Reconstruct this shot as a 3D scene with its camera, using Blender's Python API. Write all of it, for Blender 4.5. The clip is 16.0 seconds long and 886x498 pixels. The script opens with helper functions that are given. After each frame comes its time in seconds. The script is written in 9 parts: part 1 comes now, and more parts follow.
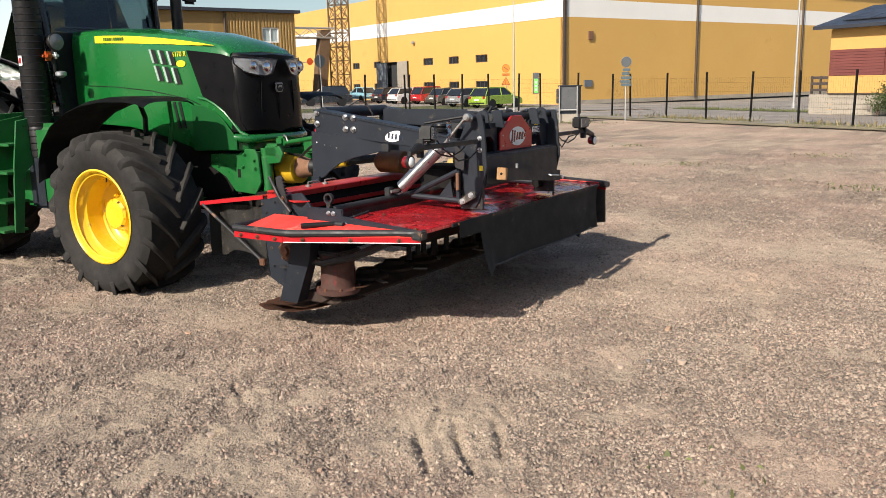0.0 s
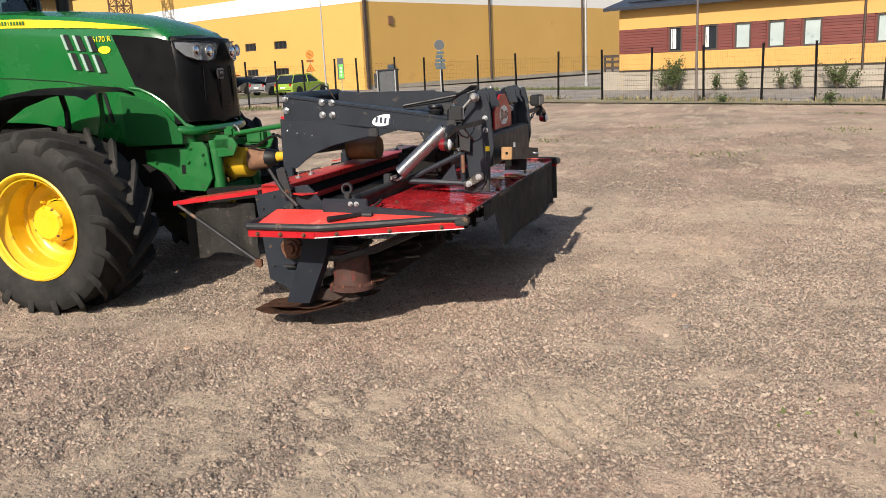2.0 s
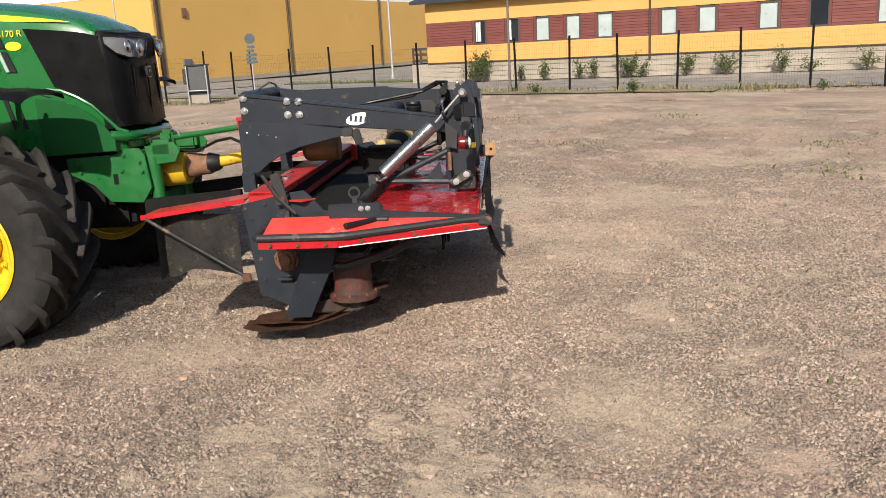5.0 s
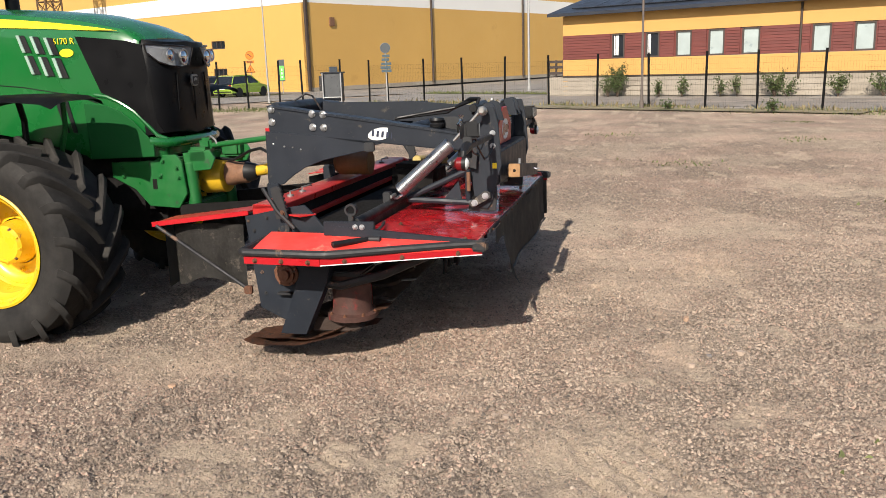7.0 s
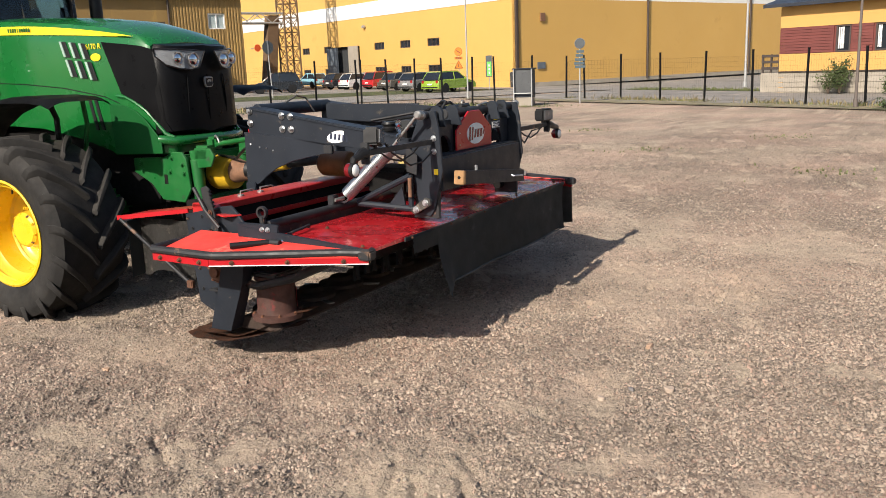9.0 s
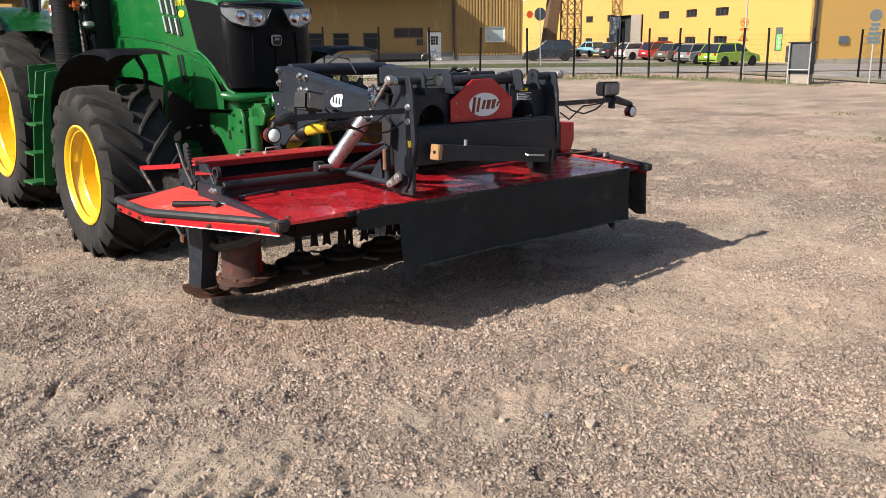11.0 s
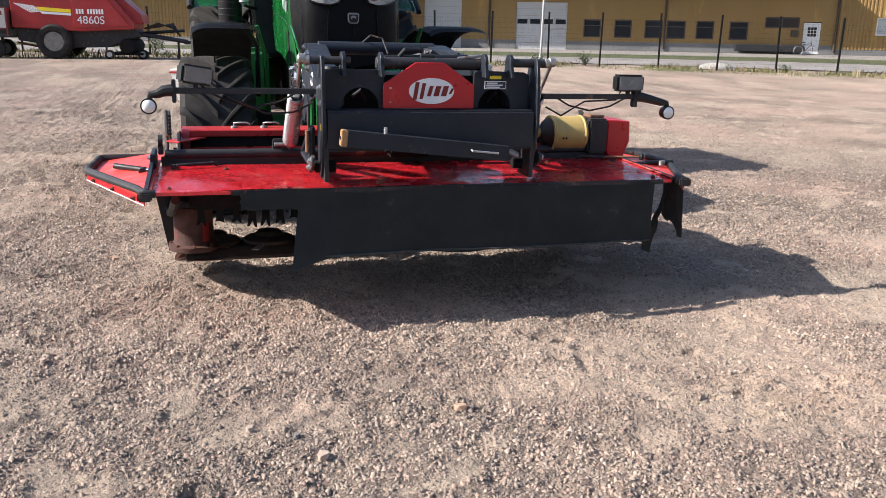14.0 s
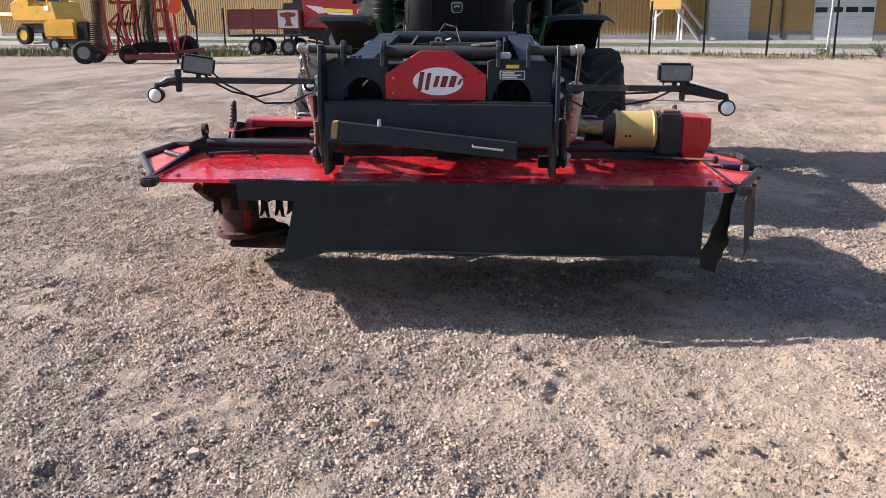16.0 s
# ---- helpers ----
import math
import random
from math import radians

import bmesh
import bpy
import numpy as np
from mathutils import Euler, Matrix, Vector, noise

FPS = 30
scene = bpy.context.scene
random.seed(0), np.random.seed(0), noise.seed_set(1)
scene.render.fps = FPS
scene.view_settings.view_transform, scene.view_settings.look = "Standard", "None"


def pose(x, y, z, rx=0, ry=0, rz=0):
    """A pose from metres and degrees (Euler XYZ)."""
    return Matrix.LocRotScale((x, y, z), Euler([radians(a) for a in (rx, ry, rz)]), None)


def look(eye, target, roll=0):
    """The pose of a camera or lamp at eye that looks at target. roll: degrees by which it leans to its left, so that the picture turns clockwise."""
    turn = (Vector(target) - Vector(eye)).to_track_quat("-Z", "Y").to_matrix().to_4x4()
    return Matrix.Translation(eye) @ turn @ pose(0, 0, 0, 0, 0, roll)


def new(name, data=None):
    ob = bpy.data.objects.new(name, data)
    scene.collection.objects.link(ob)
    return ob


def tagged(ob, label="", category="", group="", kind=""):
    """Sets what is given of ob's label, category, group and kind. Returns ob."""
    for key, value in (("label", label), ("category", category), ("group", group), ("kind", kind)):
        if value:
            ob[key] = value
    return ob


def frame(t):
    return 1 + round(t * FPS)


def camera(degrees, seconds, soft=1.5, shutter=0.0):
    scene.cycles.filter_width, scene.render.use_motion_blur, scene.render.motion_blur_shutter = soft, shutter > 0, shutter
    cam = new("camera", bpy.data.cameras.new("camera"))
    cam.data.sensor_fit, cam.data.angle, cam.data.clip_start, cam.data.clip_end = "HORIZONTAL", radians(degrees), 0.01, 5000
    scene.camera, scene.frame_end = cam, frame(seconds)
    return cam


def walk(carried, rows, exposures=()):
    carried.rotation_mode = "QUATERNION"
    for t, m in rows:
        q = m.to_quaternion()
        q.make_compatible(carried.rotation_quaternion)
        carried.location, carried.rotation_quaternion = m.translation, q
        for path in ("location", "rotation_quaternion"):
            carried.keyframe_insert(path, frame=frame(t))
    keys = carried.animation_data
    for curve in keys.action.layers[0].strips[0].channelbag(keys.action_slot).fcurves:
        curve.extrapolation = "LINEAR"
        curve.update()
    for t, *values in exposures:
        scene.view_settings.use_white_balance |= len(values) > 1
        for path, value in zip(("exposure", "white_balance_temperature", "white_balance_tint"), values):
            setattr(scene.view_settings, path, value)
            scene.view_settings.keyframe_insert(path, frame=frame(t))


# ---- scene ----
cam = camera(55.88, 16.0, soft=0.6)
# seconds, eye, a point that it looks at, lean
ROWS = [
    (0, (-0.019, -0.076, 1.681), (1.624, 0.996, 1.293), -1.2),
    (0.5, (-0.08, 0.209, 1.67), (1.635, 1.164, 1.29), -1.0),
    (1, (-0.169, 0.561, 1.676), (1.618, 1.381, 1.309), -1.0),
    (1.5, (-0.368, 0.955, 1.706), (1.456, 1.67, 1.302), -2.3),
    (2, (-0.481, 1.308, 1.683), (1.362, 1.95, 1.248), -2.7),
    (2.5, (-0.555, 1.667, 1.699), (1.326, 2.183, 1.258), -2.0),
    (3, (-0.674, 1.995, 1.715), (1.239, 2.382, 1.28), -2.1),
    (3.5, (-0.657, 2.253, 1.717), (1.265, 2.56, 1.256), -2.4),
    (4, (-0.581, 2.508, 1.752), (1.348, 2.722, 1.267), -2.8),
    (4.2, (-0.577, 2.608, 1.756), (1.358, 2.779, 1.28), -3.1),
    (6.3, (-0.476, 2.3, 1.744), (1.453, 2.586, 1.303), -3.1),
    (6.5, (-0.396, 2.176, 1.726), (1.525, 2.514, 1.285), -3.0),
    (7, (-0.214, 1.839, 1.748), (1.673, 2.339, 1.313), -1.9),
    (7.5, (-0.092, 1.415, 1.74), (1.749, 2.07, 1.313), -1.2),
    (8, (0.155, 1.037, 1.718), (1.954, 1.795, 1.282), -2.1),
    (8.5, (0.383, 0.65, 1.731), (2.141, 1.5, 1.297), -2.1),
    (9, (0.579, 0.27, 1.735), (2.268, 1.252, 1.307), -2.2),
    (9.2, (0.692, 0.14, 1.706), (2.346, 1.178, 1.274), -2.1),
    (11.3, (2.297, -0.936, 1.656), (3.487, 0.593, 1.161), 0.2),
    (11.5, (2.429, -1.007, 1.658), (3.569, 0.556, 1.152), 0.8),
    (12, (2.765, -1.192, 1.64), (3.725, 0.486, 1.123), 0.5),
    (12.5, (3.173, -1.372, 1.656), (3.992, 0.382, 1.151), 0.5),
    (13, (3.595, -1.525, 1.66), (4.322, 0.266, 1.147), 0.7),
    (13.5, (4.014, -1.541, 1.644), (4.621, 0.295, 1.135), 0.5),
    (14, (4.447, -1.596, 1.623), (4.958, 0.269, 1.11), 1.0),
    (14.5, (4.845, -1.595, 1.611), (5.218, 0.301, 1.094), 0.9),
    (15, (5.206, -1.535, 1.618), (5.405, 0.391, 1.117), 0.4),
    (15.5, (5.623, -1.504, 1.602), (5.656, 0.43, 1.093), 0.1),
    (16, (5.956, -1.417, 1.583), (5.806, 0.506, 1.056), -0.3),
]
EXPOSURES = [(0, 0.55, 6420, 10), (1.5, 0.46, 6420, 10), (6.5, 0.45, 6400, 10), (9, 0.51, 6400, 10), (11.5, 0.77, 6230, 11), (13, 0.90, 6120, 12), (14.5, 1.09, 5960, 13), (16, 1.14, 5910, 13)]
walk(cam, [(t, look(eye, target, lean)) for t, eye, target, lean in ROWS], EXPOSURES)
# ---- end of path ----
# world, sun
SUN_EL, SUN_AZ = 33.3, 177.0          # elevation; bearing of the sun, anticlockwise from +x
world = bpy.data.worlds.new("sky")
scene.world = world
world.use_nodes = True
wn = world.node_tree
sky = wn.nodes.new("ShaderNodeTexSky")
sky.sky_type, sky.sun_disc = "NISHITA", False
sky.sun_elevation, sky.sun_rotation = radians(SUN_EL), radians(90 - SUN_AZ)
sky.air_density, sky.dust_density, sky.ozone_density = 1.0, 1.6, 1.0
wn.links.new(sky.outputs[0], wn.nodes["Background"].inputs[0])
wn.nodes["Background"].inputs[1].default_value = 0.094
sun_dir = Vector((math.cos(radians(SUN_EL)) * math.cos(radians(SUN_AZ)), math.cos(radians(SUN_EL)) * math.sin(radians(SUN_AZ)), math.sin(radians(SUN_EL))))
sun = new("sun", bpy.data.lights.new("sun", "SUN"))
sun.data.energy, sun.data.angle, sun.data.color = 4.7, radians(0.55), (1.0, 0.91, 0.79)
sun.matrix_world = look(sun_dir * 60, (0, 0, 0))


# ---- mesh tools ----
def B():
    return bmesh.new()


def box(bm, c, s, rot=None, bevel=0.0, seg=2):
    """A box at centre c with sides s, turned by a rotation matrix, with rounded edges."""
    m = Matrix.Translation(c) @ (rot.to_4x4() if rot else Matrix()) @ Matrix.Diagonal((*s, 1))
    made = bmesh.ops.create_cube(bm, size=1.0, matrix=m)
    if bevel:
        edges = list({e for v in made["verts"] for e in v.link_edges})
        bmesh.ops.bevel(bm, geom=edges, offset=bevel, segments=seg, affect="EDGES", clamp_overlap=True)
    return bm


def ring(c, x, y, r, seg, start=0.0):
    return [Vector(c) + x * (r * math.cos(start + 2 * math.pi * k / seg)) + y * (r * math.sin(start + 2 * math.pi * k / seg)) for k in range(seg)]


def skin(bm, loops, closed=True, caps=True):
    """Faces between loops of the same number of points."""
    rows = [[bm.verts.new(p) for p in loop] for loop in loops]
    n = len(rows[0])
    for a, b in zip(rows, rows[1:]):
        for k in range(n if closed else n - 1):
            bm.faces.new((a[k], a[(k + 1) % n], b[(k + 1) % n], b[k]))
    if caps and closed:
        bm.faces.new(rows[0][::-1])
        bm.faces.new(rows[-1])
    return bm


def rod(bm, p0, p1, r, r1=None, seg=14, bevel=True):
    p0, p1 = Vector(p0), Vector(p1)
    d = (p1 - p0)
    if d.length < 1e-6:
        return bm
    w = d.normalized()
    x = w.orthogonal().normalized()
    y = w.cross(x)
    r1 = r if r1 is None else r1
    e = min(0.12 * min(r, r1), 0.2 * d.length) if bevel else 0
    loops = [ring(p0, x, y, r, seg), ring(p1, x, y, r1, seg)]
    if e:
        loops = [ring(p0, x, y, r - e, seg), ring(p0 + w * e, x, y, r, seg), ring(p1 - w * e, x, y, r1, seg), ring(p1, x, y, r1 - e, seg)]
    return skin(bm, loops)


def pipe(bm, pts, r, seg=8, radii=None):
    """A round bar along a line of points."""
    pts = [Vector(p) for p in pts]
    x, loops = None, []
    for k, p in enumerate(pts):
        w = (pts[min(k + 1, len(pts) - 1)] - pts[max(k - 1, 0)]).normalized()
        x = w.orthogonal().normalized() if x is None else (x - w * x.dot(w)).normalized()
        loops.append(ring(p, x, w.cross(x), radii[k] if radii else r, seg))
    return skin(bm, loops)


def plate(bm, poly, axis, a, b, bevel=0.0, seg=1):
    """A flat piece: a polygon in the other two coordinates, from a to b along an axis."""
    put = {"x": lambda u, v, w: (w, u, v), "y": lambda u, v, w: (u, w, v), "z": lambda u, v, w: (u, v, w)}[axis]
    lo = [bm.verts.new(put(u, v, a)) for u, v in poly]
    hi = [bm.verts.new(put(u, v, b)) for u, v in poly]
    n = len(poly)
    faces = [bm.faces.new(lo[::-1]), bm.faces.new(hi)]
    faces += [bm.faces.new((lo[k], lo[(k + 1) % n], hi[(k + 1) % n], hi[k])) for k in range(n)]
    bmesh.ops.recalc_face_normals(bm, faces=faces)
    if bevel:
        bmesh.ops.bevel(bm, geom=list({e for f in faces for e in f.edges}), offset=bevel, segments=seg, affect="EDGES", clamp_overlap=True)
    return bm


def lathe(bm, profile, c=(0, 0, 0), axis="x", seg=48, close=False):
    """A turned piece: pairs of (distance along the axis, radius)."""
    w = {"x": Vector((1, 0, 0)), "y": Vector((0, 1, 0)), "z": Vector((0, 0, 1))}[axis]
    x = {"x": Vector((0, 1, 0)), "y": Vector((0, 0, 1)), "z": Vector((1, 0, 0))}[axis]
    y = w.cross(x)
    skin(bm, [ring(Vector(c) + w * h, x, y, max(r, 1e-4), seg) for h, r in profile], caps=not close)
    bmesh.ops.recalc_face_normals(bm, faces=bm.faces)
    return bm


def sheet(bm, fn, nu, nv):
    """A surface from fn(u, v), u and v from 0 to 1."""
    g = [[bm.verts.new(fn(i / nu, j / nv)) for j in range(nv + 1)] for i in range(nu + 1)]
    for i in range(nu):
        for j in range(nv):
            bm.faces.new((g[i][j], g[i + 1][j], g[i + 1][j + 1], g[i][j + 1]))
    return bm


def thick(bm, t):
    bmesh.ops.solidify(bm, geom=bm.faces[:], thickness=t)
    return bm


def turn(a, axis):
    return Matrix.Rotation(radians(a), 3, axis)


def mesh_of(name, bm, material, angle=32):
    me = bpy.data.meshes.new(name)
    bmesh.ops.recalc_face_normals(bm, faces=bm.faces[:])
    bm.to_mesh(me)
    bm.free()
    me.shade_smooth()
    me.set_sharp_from_angle(angle=radians(angle))
    me.materials.append(material)
    return me


def part(name, bm, material, parent, label="", angle=32):
    ob = new(name, mesh_of(name, bm, material, angle))
    ob.parent = parent
    return tagged(ob, label)


def piece(name, me, parent, m=None):
    ob = new(name, me)
    ob.parent = parent
    if m is not None:
        ob.matrix_basis = m
    return ob


def thing(name, m, label, category, group="", kind=""):
    ob = new(name)
    ob.matrix_basis = m
    ob.empty_display_size = 0.2
    return tagged(ob, label, category, group, kind)


def solid(name, bm, material, m, label, category, group="", kind="", angle=32):
    ob = new(name, mesh_of(name, bm, material, angle))
    ob.matrix_basis = m
    return tagged(ob, label, category, group, kind)


def node(name, parent, m=None):
    ob = new(name)
    ob.empty_display_size = 0.1
    ob.parent = parent
    if m is not None:
        ob.matrix_basis = m
    return ob


def lettering(body, size, material, parent, m, depth=0.002, shear=0.0, name="lettering"):
    cu = bpy.data.curves.new(name, "FONT")
    cu.body, cu.size, cu.extrude, cu.shear, cu.align_x = body, size, depth, shear, "CENTER"
    tmp = bpy.data.objects.new(name, cu)
    me = bpy.data.meshes.new_from_object(tmp)
    bpy.data.objects.remove(tmp)
    me.materials.clear()
    me.materials.append(material)
    return piece(name, me, parent, m)


def bolt(bm, p, axis, r=0.016, h=0.014):
    """A hexagon head with its washer; it stands up along the axis (with sign)."""
    w = Vector({"x": (1, 0, 0), "y": (0, 1, 0), "z": (0, 0, 1)}[axis[-1]]) * (-1 if axis[0] == "-" else 1)
    p = Vector(p)
    rod(bm, p, p + w * h * 0.3, r * 1.35, seg=12, bevel=False)
    rod(bm, p + w * h * 0.3, p + w * h, r, seg=6, bevel=False)
    rod(bm, p + w * h, p + w * h * 1.4, r * 0.55, seg=8, bevel=False)
    return bm


# ---- materials ----
def surface(name, base, rough=0.5, metal=0.0, var=0.25, scale=3.0, fine=60.0, bump=0.1, bump_size=0.002, wear=None, wear_amount=0.0,
            wear_scale=8.0, dust=0.0, dust_color=(0.28, 0.23, 0.18), coat=0.0, rough_var=0.15, random_value=0.0, stretch=None, island=False, spec=0.5):
    """Paint, metal, rubber or stone: colour that varies at two scales, fine relief, worn patches and a thin layer of dust."""
    mat = bpy.data.materials.new(name)
    mat.use_nodes = True
    nt = mat.node_tree
    n, l = nt.nodes, nt.links
    bsdf = n["Principled BSDF"]
    tc = n.new("ShaderNodeTexCoord")
    co = tc.outputs["Object"]
    if stretch:
        mp = n.new("ShaderNodeMapping")
        mp.inputs["Scale"].default_value = stretch
        l.new(co, mp.inputs["Vector"])
        co = mp.outputs["Vector"]

    def noise_tex(s, detail=5.0, r=0.6):
        t = n.new("ShaderNodeTexNoise")
        t.inputs["Scale"].default_value, t.inputs["Detail"].default_value, t.inputs["Roughness"].default_value = s, detail, r
        l.new(co, t.inputs["Vector"])
        return t.outputs["Fac"]

    def ramp(src, a, b, lo=0.0, hi=1.0):
        m = n.new("ShaderNodeMapRange")
        m.inputs["From Min"].default_value, m.inputs["From Max"].default_value = a, b
        m.inputs["To Min"].default_value, m.inputs["To Max"].default_value = lo, hi
        l.new(src, m.inputs["Value"])
        return m.outputs["Result"]

    def mixed(fac, a, b):
        m = n.new("ShaderNodeMix")
        m.data_type = "RGBA"
        for sock, val in ((m.inputs["Factor"], fac), (m.inputs["A"], a), (m.inputs["B"], b)):
            if isinstance(val, bpy.types.NodeSocket):
                l.new(val, sock)
            elif isinstance(val, (int, float)):
                sock.default_value = val
            else:
                sock.default_value = (*val, 1)
        return m.outputs["Result"]

    big, small = noise_tex(scale), noise_tex(fine, 3.0)
    dark = tuple(c * (1 - var) for c in base)
    light = tuple(min(1, c * (1 + var * 0.8)) for c in base)
    col = mixed(ramp(big, 0.3, 0.7), dark, light)
    col = mixed(ramp(small, 0.3, 0.7, 0, 0.5), col, tuple(c * (1 - 0.6 * var) for c in base))
    if random_value:
        src = n.new("ShaderNodeNewGeometry").outputs["Random Per Island"] if island else n.new("ShaderNodeObjectInfo").outputs["Random"]
        hsv = n.new("ShaderNodeHueSaturation")
        l.new(ramp(src, 0, 1, 1 - random_value, 1 + random_value), hsv.inputs["Value"])
        l.new(col, hsv.inputs["Color"])
        col = hsv.outputs["Color"]
    if wear is not None:
        mask = ramp(noise_tex(wear_scale, 8.0, 0.7), 0.62 - wear_amount * 0.3, 0.70 - wear_amount * 0.3)
        col = mixed(mask, col, wear)
    if dust:
        geo = n.new("ShaderNodeNewGeometry")
        sep = n.new("ShaderNodeSeparateXYZ")
        l.new(geo.outputs["Normal"], sep.inputs[0])
        up = ramp(sep.outputs["Z"], -0.2, 1.0, 0.25, 1.0)
        mul = n.new("ShaderNodeMath")
        mul.operation = "MULTIPLY"
        l.new(up, mul.inputs[0])
        l.new(ramp(noise_tex(5.0, 8.0, 0.7), 0.35, 0.75, 0, dust), mul.inputs[1])
        col = mixed(mul.outputs[0], col, dust_color)
    l.new(col, bsdf.inputs["Base Color"])
    l.new(ramp(noise_tex(scale * 2.3), 0.25, 0.75, max(0.02, rough - rough_var), min(1, rough + rough_var)), bsdf.inputs["Roughness"])
    bsdf.inputs["Metallic"].default_value = metal
    bsdf.inputs["Specular IOR Level"].default_value = spec
    bsdf.inputs["Coat Weight"].default_value = coat
    bsdf.inputs["Coat Roughness"].default_value = 0.08
    if bump:
        bp = n.new("ShaderNodeBump")
        bp.inputs["Strength"].default_value, bp.inputs["Distance"].default_value = bump, bump_size
        l.new(small, bp.inputs["Height"])
        l.new(bp.outputs["Normal"], bsdf.inputs["Normal"])
    return mat


green_paint = surface("green_paint", (0.006, 0.118, 0.022), 0.25, var=0.12, scale=1.5, fine=200, bump=0.02, dust=0.05, coat=0.5)
green_chassis = surface("green_chassis", (0.007, 0.120, 0.024), 0.4, var=0.18, scale=5, wear=(0.05, 0.05, 0.04), wear_amount=0.08, dust=0.18)
yellow_rim = surface("yellow_rim", (0.76, 0.485, 0.012), 0.32, var=0.08, scale=4, dust=0.16, coat=0.3, wear=(0.35, 0.2, 0.05), wear_amount=0.02, wear_scale=14)
yellow_decal = surface("yellow_decal", (0.86, 0.66, 0.02), 0.35, var=0.05)
tyre_rubber = surface("tyre_rubber", (0.019, 0.0182, 0.0175), 0.85, spec=0.22, var=0.35, scale=6, fine=90, bump=0.5, bump_size=0.003, dust=0.42, dust_color=(0.125, 0.112, 0.096))
black_plastic = surface("black_plastic", (0.008, 0.008, 0.0085), 0.5, spec=0.35, var=0.2, fine=300, bump=0.12, dust=0.03)
black_gloss = surface("black_gloss", (0.010, 0.010, 0.011), 0.25, var=0.2, dust=0.05)
mesh_black = surface("mesh_black", (0.006, 0.006, 0.0065), 0.35, spec=0.10, var=0.3, fine=300, bump=0.3, bump_size=0.002)
frame_grey = surface("frame_grey", (0.0155, 0.0195, 0.027), 0.5, spec=0.3, var=0.22, scale=4, fine=120, bump=0.06, wear=(0.07, 0.06, 0.05), wear_amount=0.015, wear_scale=14, dust=0.10, dust_color=(0.10, 0.097, 0.094))
frame_dull = surface("frame_dull", (0.014, 0.015, 0.017), 0.6, var=0.35, scale=7, fine=140, bump=0.15, wear=(0.16, 0.09, 0.055), wear_amount=0.10, wear_scale=9, dust=0.2, dust_color=(0.12, 0.10, 0.085))
red_faded = surface("red_faded", (0.82, 0.050, 0.036), 0.42, var=0.16, scale=2.5, fine=40, bump=0.05, wear=(0.72, 0.24, 0.16), wear_amount=0.10, wear_scale=6, dust=0.20, dust_color=(0.60, 0.24, 0.18))
red_paint = surface("red_paint", (0.86, 0.022, 0.036), 0.26, var=0.16, scale=2.5, fine=40, bump=0.03, wear=(0.72, 0.26, 0.20), wear_amount=0.07, wear_scale=6, dust=0.16, dust_color=(0.60, 0.22, 0.20), coat=0.75, rough_var=0.13)
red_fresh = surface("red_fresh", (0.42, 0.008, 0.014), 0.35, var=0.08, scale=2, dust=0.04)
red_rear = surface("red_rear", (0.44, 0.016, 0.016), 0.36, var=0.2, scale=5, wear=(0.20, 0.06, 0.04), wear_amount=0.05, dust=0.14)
rust = surface("rust", (0.135, 0.056, 0.028), 0.85, var=0.5, scale=9, fine=80, bump=0.6, bump_size=0.004, wear=(0.045, 0.028, 0.02), wear_amount=0.25, wear_scale=14)
rust_light = surface("rust_light", (0.20, 0.10, 0.055), 0.8, var=0.45, scale=14, bump=0.4)
dark_rust = surface("dark_rust", (0.040, 0.024, 0.017), 0.85, var=0.5, scale=9, fine=80, bump=0.5, bump_size=0.004)
# near-black: stands for the shade inside openings and under the machines
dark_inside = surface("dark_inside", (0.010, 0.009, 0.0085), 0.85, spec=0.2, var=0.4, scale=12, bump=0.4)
rubber_skirt = surface("rubber_skirt", (0.044, 0.049, 0.048), 0.66, spec=0.3, var=0.3, scale=3, fine=150, bump=0.15, dust=0.14, dust_color=(0.09, 0.085, 0.08), wear=(0.115, 0.12, 0.115), wear_amount=0.03, wear_scale=3)
worn_sheet = surface("worn_sheet", (0.046, 0.042, 0.037), 0.75, var=0.6, scale=7, fine=60, bump=0.5, bump_size=0.006, wear=(0.14, 0.12, 0.095), wear_amount=0.16, wear_scale=11)
steel = surface("steel", (0.50, 0.50, 0.50), 0.34, metal=1.0, var=0.15, scale=12, wear=(0.25, 0.2, 0.16), wear_amount=0.05)
steel_dull = surface("steel_dull", (0.36, 0.35, 0.33), 0.5, metal=0.8, var=0.25, scale=20, wear=(0.2, 0.12, 0.07), wear_amount=0.12, wear_scale=20)
zinc = surface("zinc", (0.42, 0.43, 0.44), 0.42, metal=0.7, var=0.15, scale=8)
pto_yellow = surface("pto_yellow", (0.62, 0.38, 0.02), 0.42, var=0.2, scale=9, wear=(0.2, 0.13, 0.05), wear_amount=0.07, dust=0.15)
pto_dirty = surface("pto_dirty", (0.40, 0.30, 0.09), 0.6, var=0.35, scale=10, wear=(0.12, 0.09, 0.05), wear_amount=0.15, dust=0.15)
pto_orange = surface("pto_orange", (0.22, 0.095, 0.03), 0.5, var=0.3, scale=10, dust=0.12)
lens_white = surface("lens_white", (0.75, 0.75, 0.73), 0.25, var=0.06, scale=20)
lens_red = surface("lens_red", (0.16, 0.008, 0.010), 0.2, var=0.1)
lens_orange = surface("lens_orange", (0.36, 0.06, 0.012), 0.2, var=0.1)
decal_white = surface("decal_white", (0.76, 0.76, 0.74), 0.45, var=0.06, scale=12, wear=(0.35, 0.2, 0.2), wear_amount=0.0)
decal_dark = surface("decal_dark", (0.02, 0.025, 0.05), 0.45, var=0.1)
